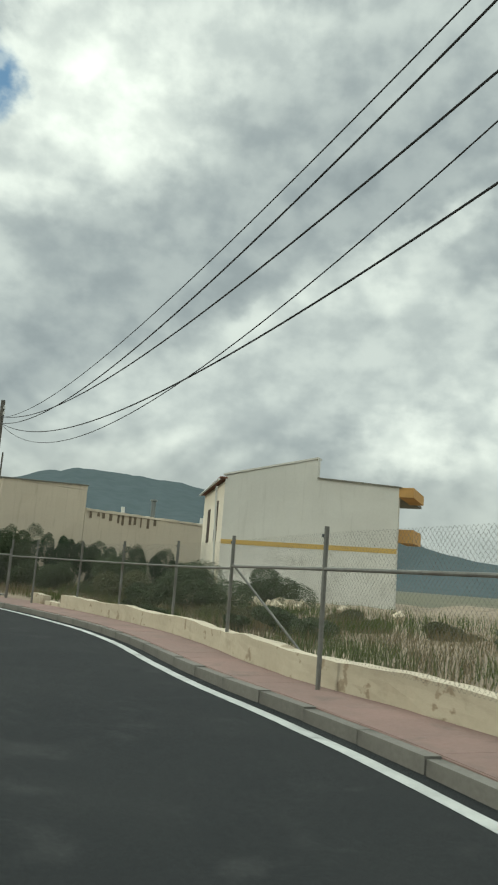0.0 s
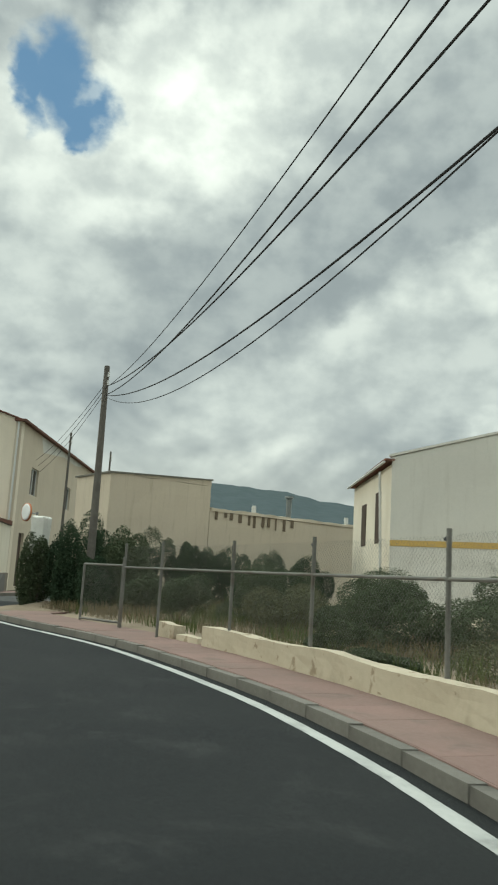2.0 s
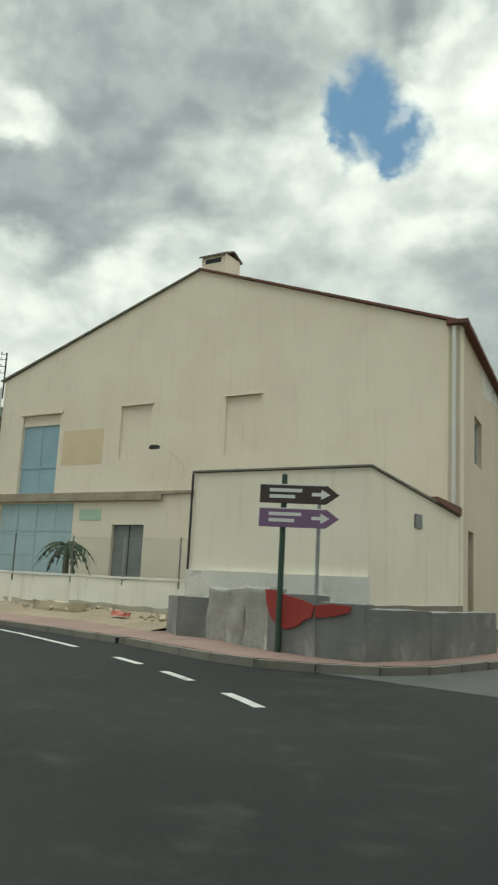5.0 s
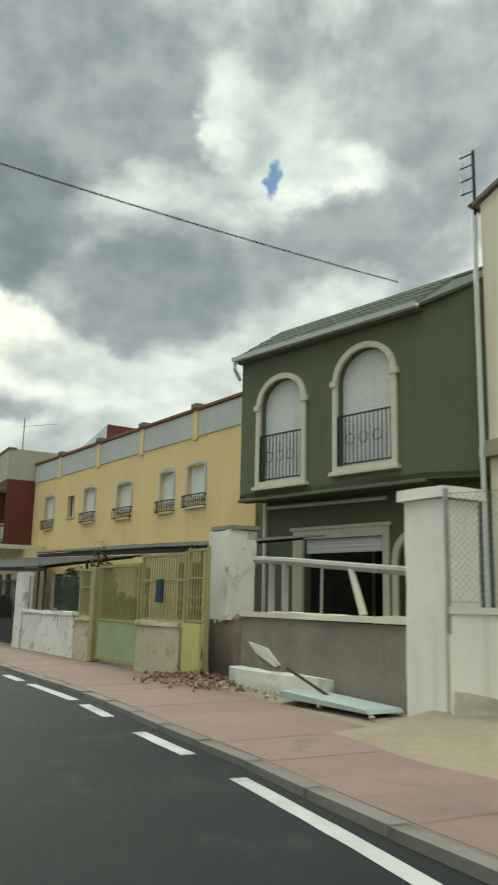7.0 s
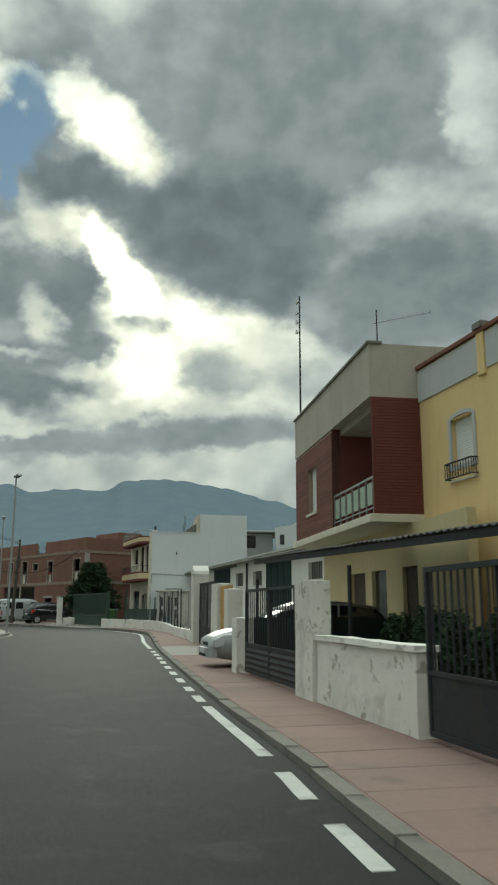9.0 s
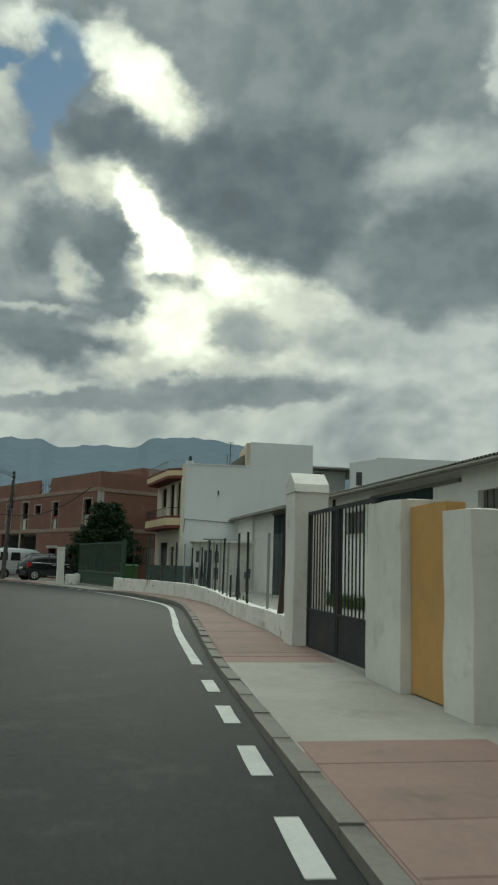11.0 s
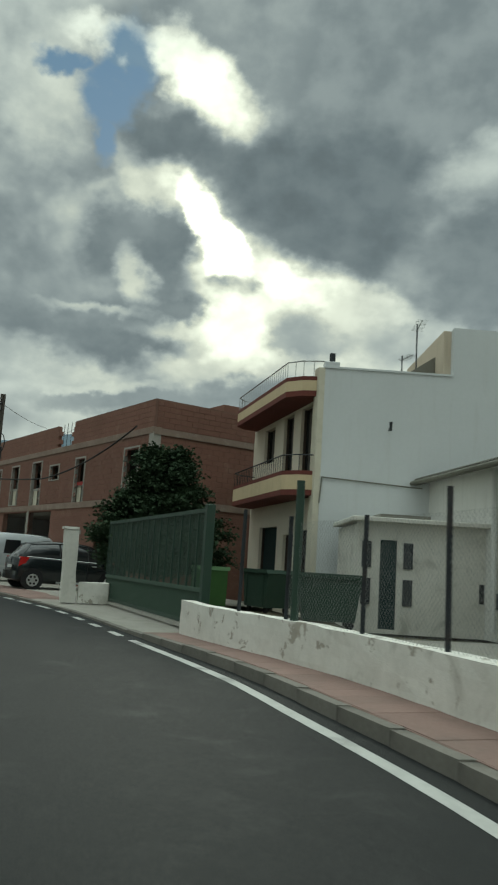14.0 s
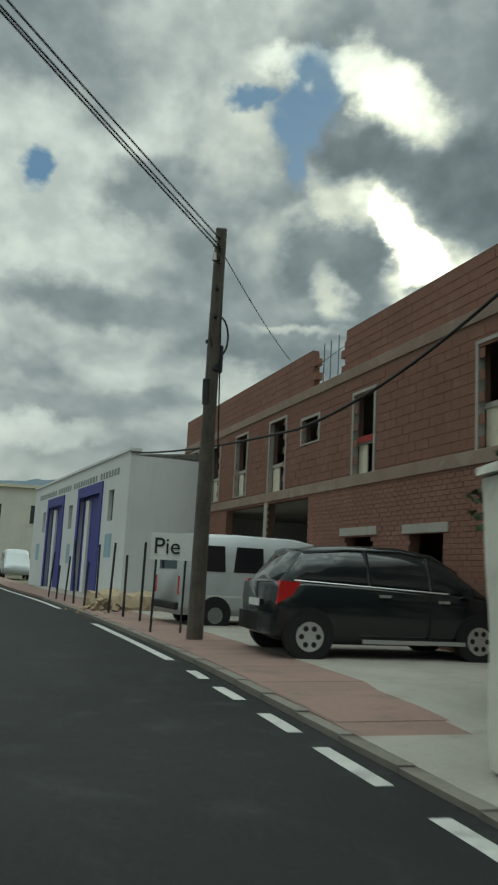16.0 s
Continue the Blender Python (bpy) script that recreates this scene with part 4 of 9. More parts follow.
# ---- the gabled house ----
def balconette(parent, x0, x1, z0, z1, out=0.28, mat=None, y=0.0):
    """A small window rail of flat bars."""
    mat = mat or DARK_IRON
    r = part("window_rail", cube(x0, x1, y - out - 0.012, y - out + 0.012, z1 - 0.03, z1), mat, parent, "black iron window rail")
    part("bottom_rail", cube(x0, x1, y - out - 0.01, y - out + 0.01, z0, z0 + 0.025), mat, r)
    for x in (x0, x1):
        part("side_rail", cube(x - 0.012, x + 0.012, y - out, y, z1 - 0.03, z1), mat, r)
        part("side_rail", cube(x - 0.01, x + 0.01, y - out, y, z0, z0 + 0.025), mat, r)
    me = mesh_of("bar", cube(-0.007, 0.007, -0.007, 0.007, 0, z1 - z0), mat)
    n = max(4, round((x1 - x0) / 0.115))
    for i in range(n + 1):
        part("bar", me, None, r, m=Matrix.Translation((x0 + (x1 - x0) * i / n, y - out, z0)))
    for yy in (0.33, 0.66):
        for x in (x0, x1):
            part("bar", me, None, r, m=Matrix.Translation((x, y - out * yy, z0)))
    return r


def slats(parent, x0, x1, z0, z1, y, step=0.05, mat=None, name="slat"):
    mat = mat or SHUTTER
    me = mesh_of(name, prism([(0, 0), (0.008, step * 0.5), (0, step * 0.94), (-0.012, step * 0.94), (-0.012, 0)], x0, x1, "x"), mat)
    n = int((z1 - z0) / step)
    for i in range(n):
        part(name, me, None, parent, m=Matrix.Translation((0, y, z0 + i * step)) @ Matrix.Diagonal((1, -1, 1, 1)))


def gabled_house():
    h = thing("gabled_house", frame_at(-43.12, 36.63, 37.1), "tall cream rendered house with a broad gable and blue shutters", "house")
    L, E, A, Z = 19.83, 9.29, 10.03, 12.65
    low = wall(0, L, 0, E, 0, 0.35, [(0.5, 4.65, 0, 4.0), (1.35, 3.5, 4.32, 7.68), (6.68, 8.2, 0, 3.18), (6.7, 8.22, 5.56, 7.70), (11.5, 12.95, 5.6, 7.70)])
    part("wall", low, CREAM, h)
    part("gable", prism([(0, E), (L, E), (A, Z)], 0, 0.35), CREAM, h)
    # blind windows and shutters
    part("blind_window", cube(6.7, 8.22, 0.10, 0.30, 5.56, 7.70), CREAM, h, "walled-up window")
    part("blind_window", cube(11.5, 12.95, 0.10, 0.30, 5.6, 7.70), CREAM, h, "walled-up window")
    sh = part("shutter", cube(1.35, 3.5, 0.16, 0.20, 4.32, 7.22), BLUE, h, "faded blue sheet shutter")
    part("rail", cube(1.35, 3.5, 0.13, 0.16, 5.45, 5.55), BLUE, sh)
    part("seam", cube(2.38, 2.44, 0.135, 0.16, 4.32, 7.22), BLUE, sh)
    part("blind_panel", cube(1.35, 3.5, 0.10, 0.2, 7.22, 7.68), CREAM, h)
    part("lintel", cube(1.2, 3.65, -0.05, 0.02, 7.66, 7.78), CREAM, h)
    for x0, x1, z in ((6.6, 8.3, 7.70), (11.4, 13.05, 7.70)):
        part("lintel", cube(x0, x1, -0.03, 0.05, z, z + 0.06), CREAM, h)
    part("patch", cube(3.75, 5.9, -0.004, 0.01, 5.5, 6.9), material("peach_patch", (0.66, 0.53, 0.36), (0.60, 0.48, 0.33), 1.0, 0.92), h, "squarish peach repair patch")
    BLUE_PALE = material("pale_blue_sheet", (0.40, 0.52, 0.56), (0.34, 0.46, 0.50), 0.9, 0.7, grain=50, stain=(0.28, 0.33, 0.34), stain_amount=0.4, streak=True)
    gd = part("garage_door", cube(0.5, 4.65, 0.10, 0.15, 0, 4.0), BLUE_PALE, h, "pale blue sheet metal garage door")
    for x in (1.5, 2.56, 3.6):
        part("rib", cube(x - 0.025, x + 0.025, 0.075, 0.10, 0, 4.0), BLUE_PALE, gd)
    for z in (1.95, 2.9):
        part("rail", cube(0.5, 4.65, 0.08, 0.10, z, z + 0.06), BLUE_PALE, gd)
    d = part("door", cube(6.68, 8.2, 0.14, 0.2, 0, 3.18), STEEL_GREY, h, "grey steel double door")
    part("post", cube(7.42, 7.46, 0.12, 0.14, 0, 3.18), DARK_IRON, d)
    part("ledge", cube(-0.1, 10.6, -0.10, 0.0, 4.28, 4.40, 0.01), material("stained_ledge", (0.36, 0.31, 0.23), (0.24, 0.20, 0.15), 1.5, 0.95, grain=60), h, "stained projecting ledge")
    part("beam", cube(-0.15, 9.0, -0.16, 0.0, 4.06, 4.27, 0.012), material("stained_ledge", (0.3, 0.3, 0.3)), h)
    part("pipe", rod((-0.05, -0.14, 0), (-0.05, -0.14, 9.0), 0.05), PVC, h)
    part("downpipe", rod((L - 0.15, -0.12, 0.2), (L - 0.15, -0.12, 9.2), 0.06), PVC, h)
    # roof
    part("verge", prism([(-0.15, E - 0.02), (A, Z), (A, Z + 0.07), (-0.15, E + 0.05)], -0.09, 0.36), FIBRE, h, "thin dark roof verge")
    part("verge", prism([(A, Z), (L + 0.15, E - 0.02), (L + 0.15, E + 0.06), (A, Z + 0.08)], -0.11, 0.36), ROOF_TILE, h, "red tiled verge")
    return h


gabled_house()


def gable_side():
    """The long side wall that runs up the side street, a little askew to the gable."""
    s = thing("side_wing", frame_at(-27.3, 48.59, 135.15), "long beige rendered side wing with small tall windows", "house wing")
    holes = [(2.9, 4.6, 5.5, 7.1), (12.0, 13.9, 5.46, 7.05), (22.7, 25.0, 5.5, 7.1), (1.6, 2.7, 0.2, 3.2)]
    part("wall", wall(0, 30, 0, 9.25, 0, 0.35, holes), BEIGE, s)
    for a, b, c, e in holes[:3]:
        w = part("window", cube(a, b, 0.18, 0.2, c, e), DARK_GLASS, s, "dark window with white timber frame")
        for x in (a, (a + b) / 2, b):
            part("frame", cube(x - 0.04, x + 0.04, 0.12, 0.18, c, e), PVC, w)
        for z in (c, e - 0.06):
            part("frame", cube(a, b, 0.13, 0.18, z, z + 0.06), PVC, w)
    d = part("door", cube(1.6, 2.7, 0.15, 0.2, 0.2, 3.2), WOOD_DARK, s)
    part("eave", cube(-0.2, 30, -0.25, 0.4, 9.25, 9.38), ROOF_TILE, s)
    part("patch", prism([(4.5, 9.2), (5.2, 8.3), (7.5, 8.55), (11, 8.9), (14.5, 8.85), (17, 9.05), (17, 9.2)], -0.004, 0.01), WHITE_DIRTY, s, "pale repaired strip under the eave")
    return s


gable_side()
# roof planes of the gabled house, behind both walls
solo("house_roof", ([(-43.3, 36.4, 9.33), (-35.12, 42.68, 12.75), (-27.2, 48.8, 9.33), (-61.5, 54.0, 9.33), (-53.5, 60.7, 12.75), (-48.4, 69.7, 9.33)], [(0, 1, 4, 3), (1, 2, 5, 4)]), ROOF_TILE, Matrix(), "brown clay tile roof of the gabled house", "roof", kind="structure")
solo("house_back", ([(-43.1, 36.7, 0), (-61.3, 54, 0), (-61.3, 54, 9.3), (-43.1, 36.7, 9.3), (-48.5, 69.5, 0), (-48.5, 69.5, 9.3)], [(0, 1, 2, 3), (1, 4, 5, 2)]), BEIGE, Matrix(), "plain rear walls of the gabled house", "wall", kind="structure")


def chimney():
    c = thing("chimney", frame_at(-43.12, 36.63, 37.1), "squat rendered chimney with a little ridged cap", "chimney")
    part("stack", rough_box(9.75, 10.85, 0.4, 1.4, 12.0, 13.36, 0.3, 0.015), CREAM, c)
    part("cap", prism([(0.30, 13.30), (0.9, 13.54), (1.5, 13.30), (1.5, 13.36), (0.9, 13.61), (0.30, 13.36)], 9.7, 10.9, "x"), FIBRE, c)
    part("vent", cube(9.95, 10.65, 0.385, 0.42, 13.05, 13.22), DARK_IRON, c)


chimney()


def annexe():
    a = thing("annexe", frame_at(-43.12, 36.63, 37.1), "low pale flat-roofed annexe in front of the gable", "annexe")
    x0, x1, y0 = 15.05, 19.82, -6.48
    part("wall", wall(x0, x1, 0, 3.95, y0, y0 + 0.3), CREAM_PALE, a)
    part("side_wall", prism([(y0 + 0.3, 0), (0.0, 0), (0.0, 3.45), (y0 + 0.3, 3.93)], x1 - 0.3, x1, "x"), CREAM_PALE, a)
    part("far_wall", prism([(y0 + 0.3, 0), (0.0, 0), (0.0, 3.45), (y0 + 0.3, 3.93)], x0, x0 + 0.3, "x"), CREAM_PALE, a)
    part("roof", prism([(y0 - 0.06, 3.97), (0, 3.47), (0, 3.55), (y0 - 0.06, 4.01)], x0 - 0.05, x1 + 0.05, "x"), FIBRE, a, "thin grey roof edge")
    part("tile_edge", prism([(-2.2, 3.66), (-0.1, 3.50), (-0.1, 3.72), (-2.2, 3.80)], x1 - 1.6, x1 + 0.10, "x"), ROOF_TILE, a, "strip of red clay tiles")
    part("plinth", rough_box(x0 - 0.02, x1 + 0.05, y0 - 0.12, y0, 0, 1.55, 0.4, 0.02), WHITE_DIRTY, a, "flaking thickened plinth")
    part("plinth", rough_box(x1, x1 + 0.12, y0, 0, 0, 0.95, 0.4, 0.02), GREY_RENDER, a)
    part("drainpipe", rod((x0 - 0.02, y0 - 0.06, 0.3), (x0 - 0.02, y0 - 0.06, 3.95), 0.03), DARK_IRON, a, "black drainpipe")
    w = part("window", cube(x1 + 0.002, x1 + 0.03, -3.7, -3.2, 2.85, 3.2), DARK_GLASS, a)


annexe()


def wall_lamp():
    l = thing("wall_lamp", frame_at(-43.12, 36.63, 37.1), "small street lamp on a bent arm fixed to the gable", "street lamp")
    pts = [(9.9, 0.0, 4.9), (9.9, -0.15, 5.3), (9.7, -0.5, 5.65), (9.3, -0.9, 5.85)]
    bm = bmesh.new()
    for p, q in zip(pts, pts[1:]):
        tube(bm, p, q, 0.014)
    part("arm", bm, CREAM_PALE, l)
    part("head", prism([(9.0, 5.78), (9.35, 5.80), (9.35, 5.90), (9.1, 5.93), (9.0, 5.87)], -1.0, -0.82), DARK_IRON, l)


wall_lamp()
solo("green_sign", cube(5.0, 6.1, -0.02, 0.0, 3.35, 3.75), material("faded_green", (0.42, 0.55, 0.42), (0.37, 0.5, 0.38), 2.0, 0.7), frame_at(-43.12, 36.63, 37.1), "faded pale green panel on the wall", "sign")


def roof_rack():
    r = thing("insulator_rack", frame_at(-43.35, 36.5, 37.1), "tall iron bracket with old insulators on the roof corner", "insulator rack")
    part("mast", rod((0, 0.1, 8.6), (0, 0.1, 10.65), 0.035), DARK_IRON, r)
    for z in (9.75, 10.05, 10.35, 10.6):
        part("arm", rod((0, 0.1, z), (-0.28, 0.05, z), 0.015), DARK_IRON, r)
        part("insulator", rod((-0.28, 0.05, z), (-0.28, 0.05, z + 0.12), 0.045, 0.03), PVC, r)


roof_rack()


# ---- green house ----
def arch(x0, x1, z0, zs, top, n=14):
    """Outline of a round-headed opening."""
    cx, r, h = (x0 + x1) / 2, (x1 - x0) / 2, top - zs
    return [(x0, z0), (x1, z0)] + [(cx + r * math.cos(math.pi * i / n), zs + h * math.sin(math.pi * i / n)) for i in range(n + 1)]


def arch_frame(x0, x1, z0, zs, top, w, y0, y1):
    outer, inner = arch(x0 - w, x1 + w, z0 - w, zs, top + w), arch(x0, x1, z0, zs, top)
    bm = bmesh.new()
    ring = [[bm.verts.new((a, y, b)) for a, b in o] for o in (outer, inner) for y in (y0, y1)]
    n = len(outer)
    for i in range(n):
        j = (i + 1) % n
        bm.faces.new((ring[0][i], ring[0][j], ring[2][j], ring[2][i]))
        bm.faces.new((ring[1][i], ring[3][i], ring[3][j], ring[1][j]))
        bm.faces.new((ring[0][i], ring[1][i], ring[1][j], ring[0][j]))
        bm.faces.new((ring[2][i], ring[2][j], ring[3][j], ring[3][i]))
    return bm


def green_house():
    g = thing("green_house", frame_at(-46.73, 32.06, 47.66), "olive green house with an overhanging upper floor and arched windows", "house")
    x0, x1 = -0.83, 4.62
    z0, z1 = 3.76, 7.24
    front = wall(x0, x1, z0, z1, 0, 0.25, [(-0.10, 1.29, 4.10, 6.55), (2.38, 3.86, 4.20, 6.75)])
    part("upper_wall", front, GREEN, g)
    # wall spandrels that round the window heads
    for a, b, c, s, t in ((-0.10, 1.29, 4.10, 5.98, 6.55), (2.38, 3.86, 4.20, 6.12, 6.75)):
        for side in (0, 1):
            pts = arch(a, b, c, s, t)[2:]
            half = [p for p in pts if (p[0] >= (a + b) / 2 - 1e-6) == (side == 0)]
            corner = (b, t) if side == 0 else (a, t)
            part("spandrel", prism([corner] + half, 0, 0.25), GREEN, g)
        f = part("window_frame", arch_frame(a, b, c, s, t, 0.13, -0.07, 0.02), STONE_TRIM, g, "cream moulded stone surround")
        for x in (a - 0.19, b):
            part("impost", cube(x, x + 0.19, -0.10, 0.0, s - 0.12, s + 0.02, 0.01), STONE_TRIM, f)
        part("sill", cube(a - 0.2, b + 0.2, -0.12, 0.02, c - 0.2, c - 0.11, 0.01), STONE_TRIM, f)
        sh = part("shutter", cube(a, b, 0.16, 0.17, c + 0.02, t), SHUTTER, g, "lowered white roller shutter")
        slats(sh, a, b, c + 0.05, t - 0.05, 0.158, 0.06)
        balconette(g, a + 0.02, b - 0.02, c + 0.03, c + 1.12, 0.05)
        for i in range(3):
            cx = a + (b - a) * (i + 1) / 4
            bm = bmesh.new()
            for q in range(12):
                t0, t1 = math.pi * q / 6, math.pi * (q + 1) / 6
                tube(bm, (cx + 0.12 * math.cos(t0), -0.05, c + 0.58 + 0.12 * math.sin(t0)), (cx + 0.12 * math.cos(t1), -0.05, c + 0.58 + 0.12 * math.sin(t1)), 0.008, None, 5)
            part("scroll", bm, DARK_IRON, g)
    outline = [(x1, 0.0), (5.78, 0.55), (5.78, 0.8), (x1 - 0.25, 0.25)]
    lo_hi = [(x, y, z) for x, y in outline for z in (z0, z1 + 0.03 + max(0, (y + 0.15) * 0.676))]
    part("side_wall", (lo_hi, [(0, 2, 3, 1), (2, 4, 5, 3), (4, 6, 7, 5), (6, 0, 1, 7), (1, 3, 5, 7), (0, 6, 4, 2)]), GREEN, g)
    part("left_wall", cube(x0, x0 + 0.25, 0.25, 7, z0, z1), GREEN, g)
    part("soffit", prism([(x0, 0), (x1, 0), (5.78, 0.55), (5.78, 3), (x0, 3)], z0 - 0.02, z0 + 0.1, "z"), GREEN, g)
    part("edge_mould", cube(x0 - 0.03, x1 + 0.03, -0.05, 0.3, z0 - 0.09, z0 - 0.02, 0.01), GREEN, g)
    # roof with rows of tiles and a gutter
    rise = 0.676
    rf = [(x0 - 0.03, -0.15, z1 + 0.02), (4.66, -0.15, z1 + 0.02), (5.9, 0.6, z1 + 0.02 + 0.75 * rise), (5.9, 1.35, z1 + 0.02 + 1.5 * rise), (x0 - 0.03, 1.35, z1 + 0.02 + 1.5 * rise)]
    part("roof", (rf + [(x, y, z + 0.07) for x, y, z in rf], [(4, 3, 2, 1, 0), (5, 6, 7, 8, 9)] + [(i, (i + 1) % 5, (i + 1) % 5 + 5, i + 5) for i in range(5)]), GREEN_TILE, g)
    part("back_roof", prism([(1.35, z1 + 0.95), (1.35, z1 + 1.07), (5.0, z1 + 0.2), (5.0, z1 + 0.1)], x0, 5.9, "x"), GREEN_TILE, g)
    me = mesh_of("roof_tile", prism([(0, 0), (0.045, 0.06), (0.10, 0.075), (0.155, 0.06), (0.2, 0)], 0, 0.47), GREEN_TILE)
    for row in range(4):
        for i in range(27):
            part("roof_tile", me, None, g, m=Matrix.Translation((x0 - 0.03 + i * 0.203, -0.18 + row * 0.375, z1 + 0.075 + row * 0.375 * rise)) @ pose(0, 0, 0, 32.0, 0, 0))
    part("fascia", cube(x0 - 0.03, x1 + 0.03, -0.16, -0.002, z1 - 0.06, z1 + 0.03), GREEN, g)
    part("ridge", rod((x0 - 0.03, 1.35, z1 + 1.08), (5.9, 1.35, z1 + 1.08), 0.09), GREEN_TILE, g)
    part("gutter", prism([(-0.29, z1 - 0.01), (-0.17, z1 - 0.01), (-0.17, z1 + 0.09), (-0.185, z1 + 0.09), (-0.20, z1 + 0.02), (-0.27, z1 + 0.02), (-0.29, z1 + 0.09), (-0.31, z1 + 0.09)], x0 - 0.1, x1 + 0.05, "x"), PVC, g, "pale gutter")
    dp = part("downpipe", rod((x0 - 0.05, -0.23, z1), (x0 - 0.05, -0.23, z1 - 0.2), 0.045), PVC, g)
    part("downpipe_bend", rod((x0 - 0.05, -0.23, z1 - 0.2), (x0 - 0.06, -0.02, z1 - 0.45), 0.045), PVC, g)
    # ground floor, set back
    y = 0.95
    part("lower_wall", wall(x0 - 0.3, 5.9, 0, z0, y, y + 0.25, [(0.45, 2.85, 0, 2.78), (3.25, 4.25, 0.3, 2.75)]), GREEN, g)
    fr = part("garage_frame", wall(0.13, 3.02, 0, 2.98, y - 0.06, y + 0.02, [(0.45, 2.85, 0, 2.78)]), STONE_TRIM, g, "cream stone garage surround")
    part("lintel", cube(0.05, 3.1, y - 0.1, y, 2.98, 3.06, 0.01), STONE_TRIM, fr)
    gd = part("garage_door", cube(0.45, 2.85, y + 0.1, y + 0.14, 2.45, 2.78), SHUTTER, g, "half-raised sagging white garage shutter")
    slats(gd, 0.47, 2.83, 2.45, 2.72, y + 0.09, 0.09)
    part("arch_frame", arch_frame(3.25, 4.25, 0.3, 2.25, 2.75, 0.15, y - 0.06, y + 0.02), STONE_TRIM, g)
    part("arch_door", cube(3.25, 4.25, y + 0.15, y + 0.2, 0.3, 2.75), WOOD_DARK, g)
    # inner faces painted near-black to stand for the room's shade
    part("inner_wall", cube(-0.8, 5.8, 5.2, 5.3, 0, z0), ROOM_SHADE, g)
    part("inner_side", cube(-1.0, -0.9, y, 5.2, 0, z0), ROOM_SHADE, g)
    part("inner_floor", cube(-0.9, 5.8, y + 0.25, 5.2, 0.0, 0.05), ROOM_SHADE, g)
    part("upper_back", cube(x0 + 0.25, 5.7, 0.9, 1.0, z0 + 0.1, z1), ROOM_SHADE, g)
    part("pipe", rod((x0 + 0.05, y - 0.12, 0.2), (x0 + 0.05, y - 0.12, z0), 0.055), PVC, g)
    part("pipe_run", rod((x0, y - 0.1, z0 - 0.15), (3.0, y - 0.1, z0 - 0.18), 0.05), PVC, g)


green_house()


# ---- yellow row ----
def yellow_row():
    y = thing("yellow_house_row", frame_at(-61.76, 20.71, 40.58), "row of yellow houses with white shutters and a grey panelled parapet", "house")
    L = 16.9
    wins = [(13.36, 14.32, 4.33, 5.27), (11.68, 12.5, 4.3, 5.25), (8.6, 9.62, 4.32, 5.2), (5.75, 6.68, 4.38, 5.33), (4.15, 4.8, 4.4, 5.24), (1.8, 2.7, 4.36, 5.38)]
    doors = [(13.0, 14.2, 0.1, 2.4), (10.2, 11.2, 0.1, 2.3), (6.4, 7.4, 0.1, 2.3), (3.0, 4.2, 0.9, 2.2)]
    part("wall", wall(0, L, 0, 7.0, 0, 0.3, wins + doors), YELLOW, y)
    xs = [0.12, 3.2, 6.87, 10.3, 13.75, L]
    for a, b in zip(xs, xs[1:]):
        part("panel", cube(a + 0.16, b - 0.16, -0.03, 0.01, 6.16, 6.92), PANEL_GREY, y, "pale grey parapet panel")
    for x in xs[:-1]:
        p = part("pilaster", cube(x - 0.13, x + 0.13, -0.06, 0.2, 6.05, 7.05, 0.01), YELLOW, y)
        part("cap", rough_box(x - 0.17, x + 0.17, -0.12, 0.3, 7.05, 7.18, 0.1, 0.01, x), FIBRE, p)
    part("coping", cube(0, L, -0.08, 0.36, 6.96, 7.06, 0.012), ROOF_TILE, y, "dark clay coping")
    for i, (a, b, c, d) in enumerate(wins):
        if i == 4:
            w = part("window", cube(a, b, 0.12, 0.14, c, d), DARK_GLASS, y, "small dark casement window")
            for x in (a, (a + b) / 2, b):
                part("frame", cube(x - 0.03, x + 0.03, 0.08, 0.12, c, d), PVC, w)
            part("sill", cube(a - 0.06, b + 0.06, -0.05, 0.05, c - 0.06, c, 0.01), STONE_TRIM, w)
            continue
        s = part("shutter", cube(a, b, 0.12, 0.14, c, d), SHUTTER, y, "closed white roller shutter")
        slats(s, a, b, c, d, 0.118, 0.055)
        t = part("surround", arch_frame(a, b, c, d - 0.02, d + 0.06, 0.10, -0.03, 0.02), PANEL_GREY, y, "pale surround with a curved head")
        balconette(y, a - 0.10, b + 0.10, c - 0.30, c + 0.06, 0.15)
        part("sill", cube(a - 0.08, b + 0.08, -0.06, 0.05, c - 0.36, c - 0.31, 0.008), STONE_TRIM, y)
    for a, b, c, d in doors:
        w = part("door", cube(a, b, 0.16, 0.2, c, d), WOOD_DARK, y, "dark ground floor door")
        me = mesh_of("bar", cube(-0.008, 0.008, -0.008, 0.008, c, d), DARK_IRON)
        for i in range(8):
            part("bar", me, None, w, m=Matrix.Translation((a + (b - a) * i / 7, 0.05, 0)))
    part("end_wall", cube(0, 0.3, 0.3, 8, 0, 7.0), YELLOW, y)
    part("roof", cube(0, L, 0.3, 9, 6.5, 6.6), FIBRE, y)
    part("back_wall", cube(0, L, 8.7, 9, 0, 6.5), YELLOW, y)
    part("downpipe", rod((0.25, -0.06, 0.3), (0.25, -0.06, 6.0), 0.04), PVC, y)
    # roof-top stair head, maroon
    part("stair_head", prism([(0.05, 6.6), (2.65, 6.6), (2.65, 8.72), (0.05, 8.15)], 2.2, 5.2), WHITE, y, "white sloping stair head on the roof")
    part("stair_head_face", cube(2.653, 2.70, 2.2, 5.2, 6.6, 8.76), MAROON, y, "maroon end of the stair head")


yellow_row()


